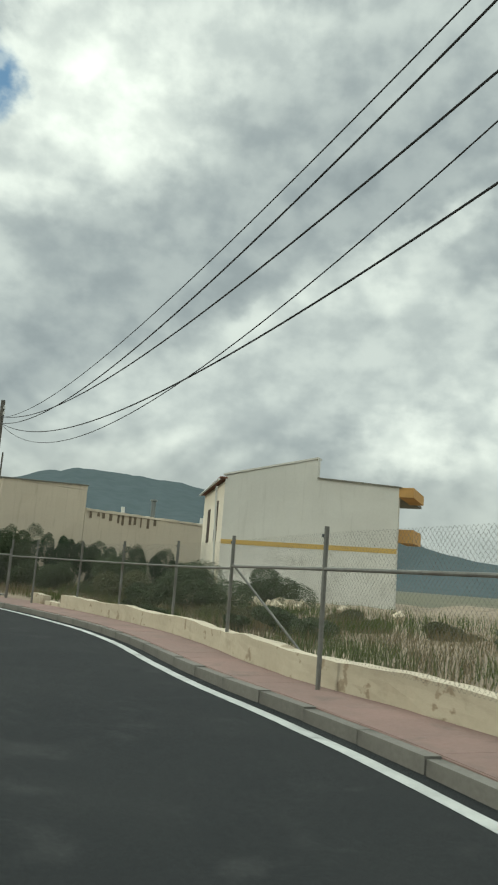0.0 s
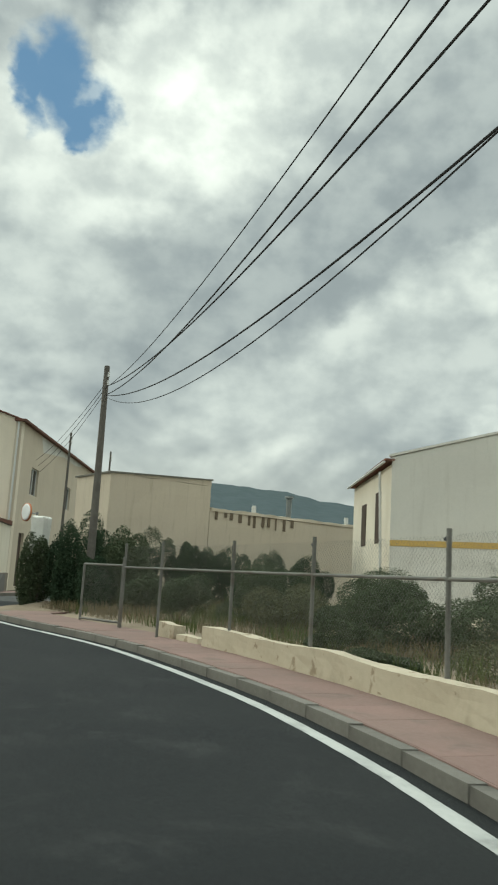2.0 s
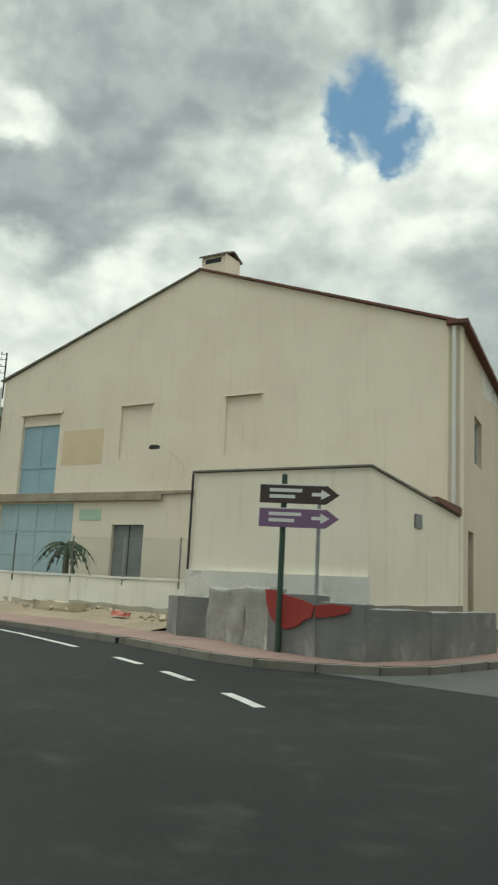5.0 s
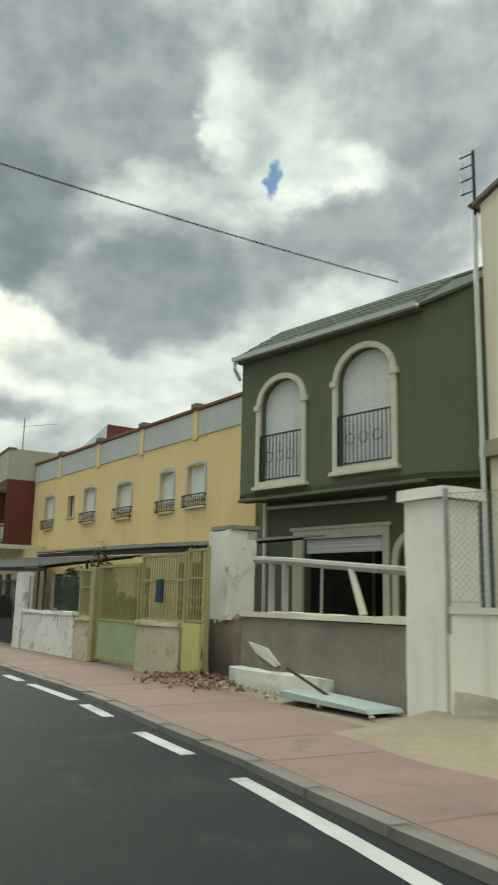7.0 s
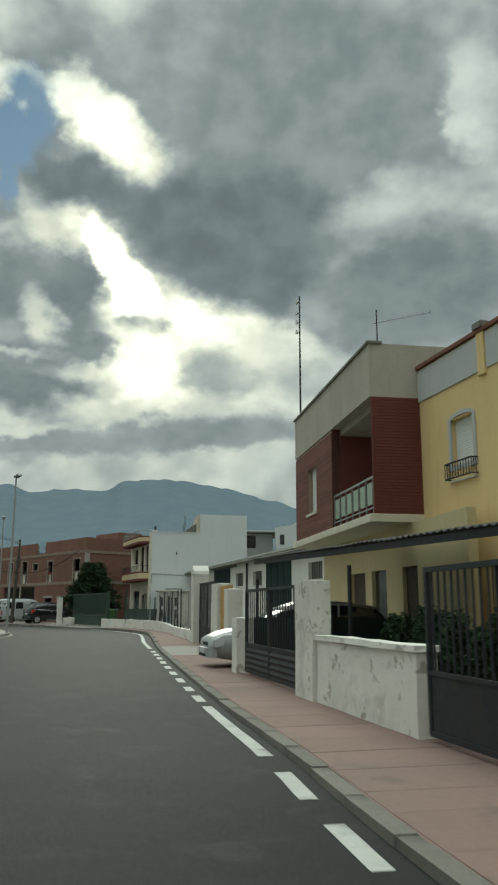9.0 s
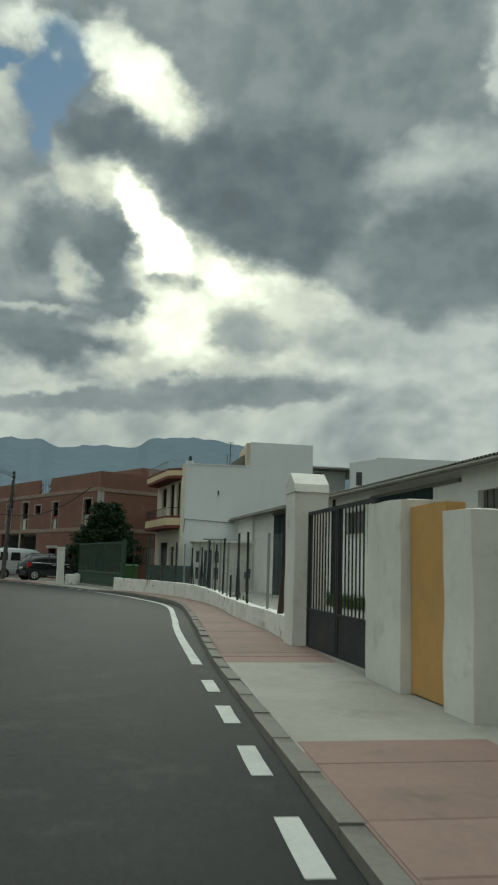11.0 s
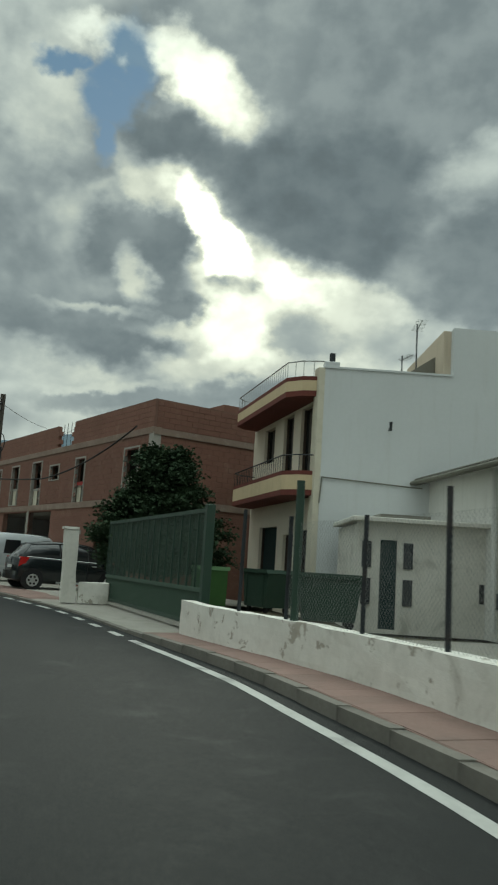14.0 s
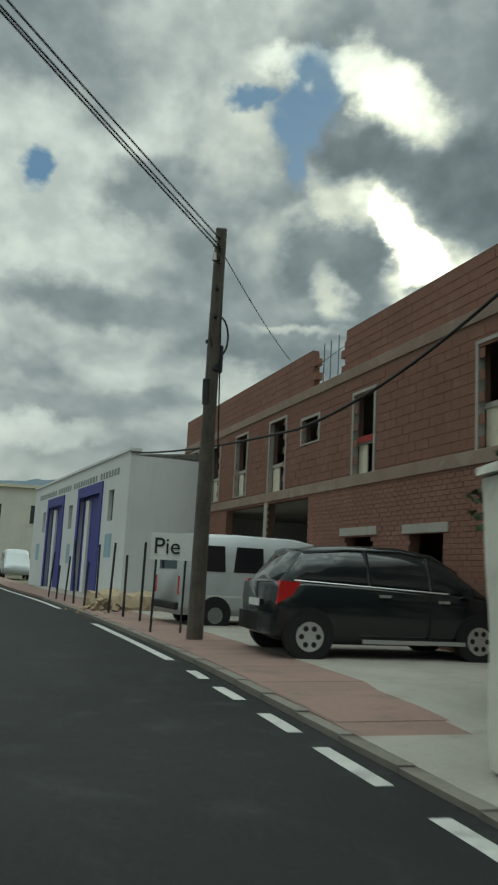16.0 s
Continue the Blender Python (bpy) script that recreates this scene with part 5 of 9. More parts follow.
def street_canopy(name, m, x0, x1, y0, y1, za, zb, rise, label):
    """A corrugated lean-to roof on thin posts."""
    c = thing(name, m, label, "canopy", "front yard canopies")
    bm = bmesh.new()
    n = int((x1 - x0) / 0.09)
    rows = []
    for i in range(n + 1):
        x = x0 + (x1 - x0) * i / n
        b = 0.013 * (1 if i % 2 else -1) + 0.02 * noise.noise(Vector((x * 0.9, za, 0)))
        z0 = za + (zb - za) * i / n
        z1 = z0 + rise
        rows.append([bm.verts.new((x, y0, z0 + b)), bm.verts.new((x, y1, z1 + b)), bm.verts.new((x, y0, z0 + b - 0.012)), bm.verts.new((x, y1, z1 + b - 0.012))])
    for a, b in zip(rows, rows[1:]):
        bm.faces.new((a[0], b[0], b[1], a[1]))
        bm.faces.new((a[2], a[3], b[3], b[2]))
        bm.faces.new((a[0], a[2], b[2], b[0]))
    part("sheet", bm, CANOPY, c, "dark corrugated sheet")
    part("beam", prism([(x0, za - 0.12), (x1, zb - 0.12), (x1, zb - 0.03), (x0, za - 0.03)], y0 + 0.05, y0 + 0.11), DARK_IRON, c)
    z0 = zb
    for i in range(6):
        x = x0 + (x1 - x0) * (i + 0.5) / 6
        part("rafter", rod((x, y0 + 0.1, za + (zb - za) * (i + 0.5) / 6 - 0.06), (x, y1, za + (zb - za) * (i + 0.5) / 6 + rise - 0.06), 0.025, None, 6), DARK_IRON, c)
    for x in (x0 + 0.1, (x0 + x1) / 2 - 1.0, x1 - 0.1):
        part("post", rod((x, y0 + 0.1, 0.1), (x, y0 + 0.1, z0 - 0.1), 0.035), DARK_IRON, c)
    return c


street_canopy("canopy", frame_at(-57.9, 17.8, 37.9), 11.95, 21.0, 0.8, 3.6, 2.47, 2.26, 0.35, "long dark sheet canopy over the yellow houses' front yards")
street_canopy("canopy", frame_at(-57.9, 17.8, 37.9), -1.85, 12.65, 0.8, 3.9, 2.44, 2.08, 0.45, "weathered corrugated canopy over the parked cars")


# ---- brick-faced house ----
def brick_courses(parent, x0, x1, z0, z1, y, mat, name="brick_course", h=0.075, holes=()):
    """Courses of facing brick, proud of their joints."""
    n = int((z1 - z0) / h)
    for i in range(n):
        za, zb = z0 + i * h, z0 + i * h + h * 0.82
        spans = [(x0, x1)]
        for a, b, c, d in holes:
            if c < (za + zb) / 2 < d:
                spans = [s for p, q in spans for s in ((p, min(q, a)), (max(p, b), q)) if s[1] - s[0] > 0.02]
        for p, q in spans:
            part(name, cube(p, q, y - 0.018, y, za, zb), mat, parent)


def brick_house():
    r = thing("brick_faced_house", frame_at(-67.74, 15.29, 33.96), "two-storey house faced in red brick with a corner balcony", "house")
    L = 8.37
    part("left_wall", wall(0, 4.7, 3.5, 6.27, 0.0, 0.25, [(1.72, 2.88, 4.2, 5.6)]), MORTAR, r)
    brick_courses(r, 0.0, 4.7, 3.5, 6.25, 0.0, BRICKRED, holes=[(1.72, 2.88, 4.2, 5.6)])
    w = part("window", cube(1.72, 2.88, 0.15, 0.17, 4.2, 5.6), SHUTTER, r, "window with closed pale shutter")
    slats(w, 1.74, 2.86, 4.25, 5.6, 0.148, 0.055)
    part("sill", cube(1.62, 2.98, -0.06, 0.1, 4.12, 4.2), STONE_TRIM, w)
    part("parapet", wall(0, L, 6.27, 7.6, -0.03, 0.25), material("grey_cream_render", (0.42, 0.39, 0.32), (0.35, 0.32, 0.26), 0.8, 0.93, stain=(0.2, 0.18, 0.15), stain_amount=0.5, streak=True), r)
    part("side_parapet", cube(L - 0.25, L, 0.25, 7, 6.27, 7.6), MATS["grey_cream_render"], r)
    part("coping", cube(-0.05, L + 0.05, -0.08, 0.3, 7.58, 7.66, 0.012), FIBRE, r)
    part("side_wall", cube(L - 0.04, L, 0.0, 1.5, 3.45, 6.27), MAROON, r, "maroon side wall")
    for i in range(37):
        part("brick_course", cube(L, L + 0.015, 0.0, 1.5, 3.46 + i * 0.076, 3.46 + i * 0.076 + 0.06), MAROON, r)
    part("floor_slab", cube(-0.1, L + 0.05, -0.12, 1.6, 3.28, 3.47, 0.012), STONE_TRIM, r, "pale projecting floor slab")
    part("balcony_back", wall(4.7, L - 0.04, 3.47, 6.27, 1.5, 1.7, [(5.2, 6.6, 3.5, 5.7)]), MATS["grey_cream_render"], r)
    part("balcony_side", cube(4.5, 4.7, 0.0, 1.5, 3.47, 6.27), MAROON, r)
    part("balcony_ceiling", cube(4.7, L - 0.04, 0.25, 1.5, 6.1, 6.27), MATS["grey_cream_render"], r)
    part("balcony_door", cube(5.2, 6.6, 1.55, 1.6, 3.5, 5.7), SHUTTER, r)
    rail = part("balcony_rail", cube(4.72, L - 0.06, 0.02, 0.06, 4.33, 4.38), GALV, r, "balcony railing with pale green panels")
    part("lower_rail", cube(4.72, L - 0.06, 0.025, 0.055, 3.62, 3.65), GALV, rail)
    for i in range(7):
        x = 4.75 + i * (L - 0.12 - 4.75) / 6
        part("post", cube(x - 0.015, x + 0.015, 0.02, 0.05, 3.47, 4.33), GALV, rail)
        if i < 6:
            part("panel", cube(x + 0.1, x + 0.48, 0.03, 0.04, 3.72, 4.24), material("pale_green_glass", (0.33, 0.40, 0.30), (0.28, 0.35, 0.26), 3.0, 0.4), rail)
    part("lower_wall", wall(0, L + 3, 0, 3.28, 0.9, 1.1, [(3.2, 4.6, 0.1, 2.3), (5.2, 6.4, 1.0, 2.3), (7.6, 8.6, 0.1, 2.3)]), material("butter_render", (0.56, 0.47, 0.27), (0.50, 0.42, 0.25), 0.8, 0.92, stain=(0.35, 0.28, 0.18), stain_amount=0.4, streak=True), r)
    part("door", cube(3.2, 4.6, 1.0, 1.05, 0.1, 2.3), WOOD_DARK, r)
    part("lower_window", cube(5.2, 6.4, 1.0, 1.05, 1.0, 2.3), DARK_GLASS, r)
    part("door", cube(7.6, 8.6, 1.0, 1.05, 0.1, 2.3), WOOD_DARK, r)
    part("left_end", cube(0, 0.25, 0.25, 7, 3.5, 7.6), MATS["grey_cream_render"], r)
    part("left_end_low", cube(0, 0.25, 1.1, 7, 0, 3.5), MATS["grey_cream_render"], r)
    part("roof", cube(0.25, L - 0.25, 0.3, 7, 7.0, 7.1), FIBRE, r)
    part("right_end", cube(L - 0.25, L - 0.05, 1.5, 7, 3.5, 6.27), MAROON, r)


brick_house()


def roof_mast():
    m = thing("roof_mast", frame_at(-67.4, 15.6, 34), "tall thin roof mast with old insulators", "mast")
    part("pole", rod((0, 0, 7.0), (0, 0, 12.0), 0.035, 0.025), DARK_IRON, m)
    for z in (10.7, 11.05, 11.4, 11.8):
        part("arm", rod((0, 0, z), (-0.25, -0.05, z), 0.014), DARK_IRON, m)
        part("insulator", rod((-0.25, -0.05, z), (-0.25, -0.05, z + 0.14), 0.04, 0.03), PVC, m)


roof_mast()


def aerial(x, y, z, h, boom, ang, name="roof_aerial"):
    a = thing(name, frame_at(x, y, ang, z), "television aerial on a short roof mast", "aerial", "roof aerials")
    part("mast", rod((0, 0, 0), (0, 0, h), 0.02), DARK_IRON, a)
    b = part("boom", rod((-0.1, 0, h * 0.85), (boom, 0, h * 0.92), 0.012), GALV, a)
    for i in range(9):
        x = boom * i / 8
        part("element", rod((x, -0.16, h * 0.85 + 0.07 * h * i / 8), (x, 0.16, h * 0.85 + 0.07 * h * i / 8), 0.005, None, 5), GALV, b)


aerial(-63.9, 19.3, 7.0, 2.65, 1.5, 100)


# ---- warehouse with the dark doors ----
def warehouse():
    w = thing("warehouse", frame_at(-91.32, -0.04, 40.2), "long low whitewashed warehouse with tall black-green doors", "warehouse")
    holes = [(0.02, 4.4, 0, 3.75), (5.75, 7.5, 2.63, 3.4), (9.65, 11.5, 2.57, 3.35), (12.45, 16.6, 0, 3.6), (19, 20.8, 2.6, 3.35)]
    part("wall", wall(-8.6, 30, 0, 4.02, 0, 0.3, holes), WHITEWASH, w)
    for a, b, c, d in (holes[0], holes[3]):
        g = part("door", cube(a, b, -0.06, -0.01, 0.1, d + 0.05), GREEN_DOOR, w, "tall black-green sliding door")
        for i in range(1, 4):
            x = a + (b - a) * i / 4
            part("rib", cube(x - 0.03, x + 0.03, -0.085, -0.06, 0.1, d), GREEN_DOOR, g)
        part("track", cube(a - 0.2, b + 1.6, -0.10, 0.0, d + 0.05, d + 0.14), FIBRE, g)
    for a, b, c, d in (holes[1], holes[2], holes[4]):
        v = part("window", cube(a, b, 0.16, 0.18, c, d), material("grimy_glass", (0.16, 0.155, 0.13), (0.11, 0.105, 0.09), 3.0, 0.4), w, "grimy barred window")
        me = mesh_of("bar", cube(-0.012, 0.012, 0.08, 0.1, c, d), DARK_IRON)
        for i in range(1, 6):
            part("bar", me, None, v, m=Matrix.Translation((a + (b - a) * i / 6, 0, 0)))
        part("sill", cube(a - 0.08, b + 0.08, -0.04, 0.06, c - 0.07, c), WHITE_DIRTY, v)
    # corrugated roof
    bm = bmesh.new()
    rows = []
    n = 430
    for i in range(n + 1):
        x = -8.9 + 39.2 * i / n
        b = 0.025 * (1 if i % 2 else -1)
        rows.append([bm.verts.new((x, -0.45, 4.04 + b)), bm.verts.new((x, 9.0, 6.45 + b))])
    for a, b in zip(rows, rows[1:]):
        bm.faces.new((a[0], b[0], b[1], a[1]))
    part("roof", bm, FIBRE, w, "mossy grey corrugated roof")
    part("eave_board", cube(-8.9, 30.2, -0.42, -0.36, 3.88, 4.02), FIBRE, w)
    part("gutter", rod((-8.9, -0.5, 3.94), (30.2, -0.5, 3.90), 0.06), FIBRE, w)
    for x in (8.7, -4.0):
        part("downpipe", rod((x, -0.1, 0.2), (x, -0.1, 3.9), 0.06), DARK_IRON if x > 0 else PVC, w)
    part("end_wall", cube(-8.6, -8.3, 0.3, 9, 0, 4.0), WHITE_DIRTY, w)


warehouse()


# ---- white building with balconies ----
def white_building():
    b = thing("balcony_house", frame_at(-95.86, -7.91, 122.82), "white three-level block with cream and maroon balconies", "house")
    part("end_wall", prism([(0, 0), (7.4, 0), (7.4, 8.52), (3.72, 8.57), (3.72, 7.1), (0, 7.1)], 0, 0.3), WHITE, b)
    part("coping", cube(-0.02, 3.72, -0.03, 0.33, 7.1, 7.16), WHITE, b)
    part("corner_post", cube(-0.02, 0.42, -0.02, 0.34, 7.1, 7.3, 0.015), WHITE, b)
    part("tower_side", cube(3.5, 3.72, 0.3, 5, 7.1, 8.55), BEIGE, b)
    part("tower_roof", prism([(2.6, 7.1), (3.5, 7.1), (3.5, 8.0), (2.7, 7.45)], 1.2, 4.5), FIBRE, b)
    part("roof", cube(0.3, 7.4, 0.3, 8, 6.4, 6.5), FIBRE, b)
    part("far_wall", cube(7.1, 7.4, 0.3, 8, 0, 8.5), WHITE, b)
    part("pipe", rod((0.05, -0.03, 3.95), (2.9, -0.03, 3.80), 0.02, None, 6), FIBRE, b)
    part("pipe_drop", rod((0.05, -0.03, 3.95), (-0.0, -0.03, 3.2), 0.02, None, 6), FIBRE, b)
    part("lamp_bracket", rod((1.9, -0.25, 5.5), (1.9, 0, 5.4), 0.02), DARK_IRON, b)
    part("lamp_bulb", rod((1.9, -0.28, 5.6), (1.9, -0.28, 5.35), 0.05, 0.03), DARK_IRON, b)
    # street side, seen along: x runs down the street, y into the building
    f = thing("balcony_wing", frame_at(-95.86, -7.91, 226.0), "street wing of the white block with deep balconies", "house wing")
    # here x runs away along the street and the street lies on +y
    L = 7.2
    part("wall", wall(0, L, 0, 6.4, -0.3, 0, [(0.7, 1.7, 0.1, 2.5), (2.1, 3.1, 0.9, 2.4), (3.8, 5.8, 0.0, 2.7), (0.9, 1.9, 4.2, 6.2), (2.6, 3.6, 4.2, 6.2), (4.6, 5.8, 4.9, 6.1)]), CREAM_PALE, f)
    for a, c, z0, z1 in ((0.7, 1.7, 0.1, 2.5), (2.1, 3.1, 0.9, 2.4), (3.8, 5.8, 0.0, 2.7), (0.9, 1.9, 4.2, 6.2), (2.6, 3.6, 4.2, 6.2), (4.6, 5.8, 4.9, 6.1)):
        o = part("opening", cube(a, c, -0.2, -0.18, z0, z1), DARK_GLASS if z0 != 0.0 else GREEN_DOOR, f)
        for x in (a, c - 0.05):
            part("frame", cube(x, x + 0.05, -0.17, -0.1, z0, z1), WOOD_DARK, o)
    for z, top, name in ((3.42, 4.12, "balcony"), (6.28, 6.86, "roof_balcony")):
        plan = [(0.05, 0.0), (0.3, 0.55), (0.75, 0.9), (6.4, 0.9), (6.8, 0.6), (7.0, 0.0)]
        s = part(name, prism(plan, z, z + 0.16, "z"), MAROON, f, "maroon edged balcony slab")
        inner = [(0.20, 0.0), (0.42, 0.47), (0.80, 0.78), (6.35, 0.78), (6.68, 0.52), (6.85, 0.0)]
        for i in range(len(plan) - 1):
            quad = [plan[i], plan[i + 1], inner[i + 1], inner[i]]
            part("parapet", prism(quad, z + 0.16, top - 0.12, "z"), BALCONY_CREAM, s, "cream balcony parapet")
            part("trim", prism(quad, top - 0.12, top, "z"), MAROON, s)
            a, c = Vector(plan[i]) * 0.985, Vector(plan[i + 1]) * 0.985
            part("rail", rod((a.x, a.y, top + 0.45), (c.x, c.y, top + 0.45), 0.02, None, 6), GALV if z > 5 else DARK_IRON, s)
            n = max(2, int((c - a).length / 0.22))
            me = mesh_of("baluster", rod((0, 0, 0), (0, 0, 0.45), 0.009, None, 5), GALV if z > 5 else DARK_IRON)
            for j in range(n):
                p = a.lerp(c, j / n)
                part("baluster", me, None, s, m=Matrix.Translation((p.x, p.y, top)))
    part("roof_edge", cube(0, L, -0.3, 0.05, 6.4, 6.6), MAROON, f)
    part("end_pier", cube(-0.02, 0.35, 0, 0.18, 0, 7.1), STONE_TRIM, f, "cream end pier")


white_building()
aerial(-96.7, -5.5, 7.1, 1.3, 0.7, 30)
aerial(-98.0, -6.4, 7.0, 0.9, 0.5, 60)
solo("roof_flue", rod((0, 0, 0), (0, 0, 0.5), 0.09), DARK_IRON, frame_at(-96.2, -7.85, 0, 7.1), "short dark roof flue", "flue")


def roof_houses():
    """Upper storeys that show behind the warehouse roof."""
    h = thing("rear_house", frame_at(-99.9, -1.7, 122.8), "white upper storey with a small dark window behind the warehouse", "house")
    part("wall", wall(0, 2.4, 0, 7.6, 2.0, 2.3, [(0.15, 1.0, 6.15, 7.15)]), WHITE, h)
    w = part("window", cube(0.15, 1.0, 2.15, 2.2, 6.15, 7.15), DARK_GLASS, h)
    for i in range(5):
        part("bar", rod((0.15 + 0.21 * i, 2.1, 6.15), (0.15 + 0.21 * i, 2.1, 7.15), 0.012, None, 5), DARK_IRON, w)
    part("wall", prism([(2.4, 0), (10, 0), (10, 8.1), (4.0, 8.1), (4.0, 8.0), (2.4, 7.7)], 0.6, 0.9), WHITE, h)
    part("window", cube(2.75, 3.1, 0.57, 0.6, 6.35, 7.15), DARK_GLASS, h)
    part("roof", cube(0, 10, 0.9, 6, 7.3, 7.4), FIBRE, h)


roof_houses()


def shed():
    s = thing("yard_shed", frame_at(-93.3, -5.4, 122.8), "small white flat-roofed shed with dark shutters and a door", "shed")
    part("wall", wall(-0.2, 3.9, 0, 2.55, 0, 0.15, [(0.35, 0.75, 0.1, 2.15), (2.7, 3.4, 0.8, 1.25)]), WHITE_DIRTY, s)
    part("door", cube(0.35, 0.75, 0.05, 0.08, 0.1, 2.15), GREEN_DOOR, s, "dark green steel door")
    for x in (-0.08, 0.9):
        for z in (1.5, 0.65):
            part("shutter", cube(x, x + 0.22, -0.03, -0.002, z, z + 0.6), DARK_IRON, s)
    part("vent", cube(2.7, 3.4, 0.04, 0.1, 0.8, 1.25), DARK_IRON, s)
    part("end_wall", cube(-0.2, -0.05, 0.15, 3, 0, 2.5), WHITE_DIRTY, s)
    part("end_wall", cube(3.75, 3.9, 0.15, 3, 0, 2.5), WHITE_DIRTY, s)
    part("roof", cube(-0.35, 4.1, -0.25, 3.1, 2.55, 2.66, 0.015), WHITE_DIRTY, s)
    part("roof_sheet", cube(0.3, 1.5, -0.1, 1.2, 2.67, 2.75), FIBRE, s, "loose sheet lying on the roof")


shed()


# ---- unfinished brick block ----
def block_courses(parent, x0, x1, z0, z1, y, holes, h=0.2, w=0.5, name="block", shown=(0, 0)):
    """Courses of hollow brick with recessed joints; whole courses of cells joined in one sheet."""
    verts, faces = [], []
    n = int(round((z1 - z0) / h))
    for i in range(n):
        za, zb = z0 + i * h, z0 + (i + 1) * h - 0.014
        off = 0 if i % 2 else w / 2
        x = x0 - off
        while x < x1:
            a, b = max(x, x0), min(x + w - 0.012, x1)
            x += w
            if b - a < 0.04 or any(p < (a + b) / 2 < q and r < (za + zb) / 2 < s for p, q, r, s in holes):
                continue
            k = len(verts)
            d = 0.008 + 0.003 * math.sin(k * 12.9898)
            verts += [(a, y, za), (b, y, za), (b, y, zb), (a, y, zb), (a + 0.004, y - d, za + 0.004), (b - 0.004, y - d, za + 0.004), (b - 0.004, y - d, zb - 0.004), (a + 0.004, y - d, zb - 0.004)]
            faces += [(k + 4, k + 5, k + 6, k + 7), (k, k + 1, k + 5, k + 4), (k + 1, k + 2, k + 6, k + 5), (k + 2, k + 3, k + 7, k + 6), (k + 3, k, k + 4, k + 7)]
    ob = part(name, (verts, faces), BLOCK, parent)
    ob["kind"] = "stuff"


def brick_block():
    b = thing("unfinished_block", frame_at(-103.84, -27.76, 65.72), "unfinished two-storey block in bare red hollow brick with concrete bands", "building")
    X0, X1 = -8.9, 12.88
    tall = [(-8.3, -6.95, 3.72, 5.8), (-5.3, -4.2, 3.72, 5.65), (-2.5, -1.4, 3.72, 5.68), (0.55, 1.8, 3.6, 5.68), (2.9, 4.0, 4.74, 5.38), (5.9, 6.9, 3.56, 5.5), (10.65, 11.85, 3.6, 5.52)]
    ground = [(-3.2, 0.35, 0, 3.3), (0.6, 3.5, 0, 3.3), (5.6, 6.95, 1.35, 2.24), (8.4, 9.6, 1.35, 2.22), (-7.8, -5.5, 0.0, 2.6)]
    part("wall", wall(X0, X1, 0, 6.0, 0.0, 0.25, tall + ground), BLOCK_MORTAR, b)
    block_courses(b, X0, X1, 0, 3.36, 0.0, ground, 0.10, 0.25)
    block_courses(b, X0, X1, 3.66, 5.95, 0.0, tall, 0.2, 0.5)
    part("floor_band", cube(X0 - 0.02, X1 + 0.03, -0.045, 0.3, 3.36, 3.62, 0.01), SMEARED, b, "grey concrete floor edge")
    part("roof_band", cube(X0 - 0.02, X1 + 0.03, -0.035, 0.3, 5.95, 6.2, 0.01), SMEARED, b, "smeared concrete roof edge")
    for a, c in ((X0, 3.35), (5.35, X1)):
        part("parapet", wall(a, c, 6.2, 7.25, 0.02, 0.2), BLOCK_MORTAR, b)
        block_courses(b, a, c, 6.2, 7.25, 0.02, (), 0.2, 0.5)
    for i in range(5):
        part("toothing", cube(3.35, 3.35 + (0.12, 0.30, 0.08, 0.25, 0.05)[i], 0.02, 0.2, 6.2 + i * 0.2, 6.39 + i * 0.2), BLOCK, b)
        part("toothing", cube(5.35 - (0.25, 0.05, 0.28, 0.1, 0.02)[i], 5.35, 0.02, 0.2, 6.2 + i * 0.2, 6.39 + i * 0.2), BLOCK, b)
    for x in (4.3, 4.75, 3.9):
        part("rebar", rod((x, 0.1, 6.1), (x + 0.02, 0.1, 7.3), 0.012, None, 5), DARK_IRON, b)
    part("rebar", rod((3.4, 0.1, 6.8), (5.3, 0.1, 6.95), 0.008, None, 5), DARK_IRON, b)
    for a, c, z0, z1 in tall:
        o = part("window_frame", wall(a - 0.06, c + 0.06, z0 - 0.04, z1 + 0.07, -0.03, 0.12, [(a + 0.02, c - 0.02, z0, z1)]), CONCRETE, b, "raw cement window reveal")
        if z1 - z0 > 1:
            part("guard", cube(a + 0.02, c - 0.02, 0.1, 0.14, z0 + 0.75, z0 + 0.85), CONCRETE, o)
            part("board", cube(a + 0.05, a + 0.05 + (c - a) * 0.4, 0.13, 0.16, z0, z0 + 0.75), STONE_TRIM, o)
    part("red_tape", cube(6.05, 6.9, 0.05, 0.06, 4.35, 4.5), RED_PAINT, b, "red and white tape across a window")
    for a, c, z0, z1 in ground[2:4]:
        part("lintel", cube(a - 0.2, c + 0.2, -0.04, 0.1, z1, z1 + 0.18), CONCRETE, b)
    part("column", cube(0.35, 0.6, -0.02, 0.25, 0, 3.36), CONCRETE, b)
    part("corner_column", cube(X1 - 0.28, X1 + 0.03, -0.03, 0.3, 3.6, 6.0), CONCRETE, b)
    # return wall to the neighbour
    part("return_wall", cube(X1 - 0.25, X1, 0.25, 6.5, 0, 7.25), BLOCK_MORTAR, b)
    r = part("return_face", cube(X1 - 0.002, X1 + 0.001, 0.0, 6.5, 0, 7.25), BLOCK_MORTAR, b)
    rv = thing("unfinished_return", frame_at(-98.55, -16.02, 155.72), "bare brick return wall of the unfinished block", "wall", kind="structure")
    block_courses(rv, 0.1, 6.5, 3.66, 5.95, -0.005, (), 0.2, 0.5)
    block_courses(rv, 0.1, 6.5, 6.2, 7.25, -0.005, (), 0.2, 0.5)
    block_courses(rv, 0.1, 6.5, 0, 3.36, -0.005, (), 0.1, 0.25)
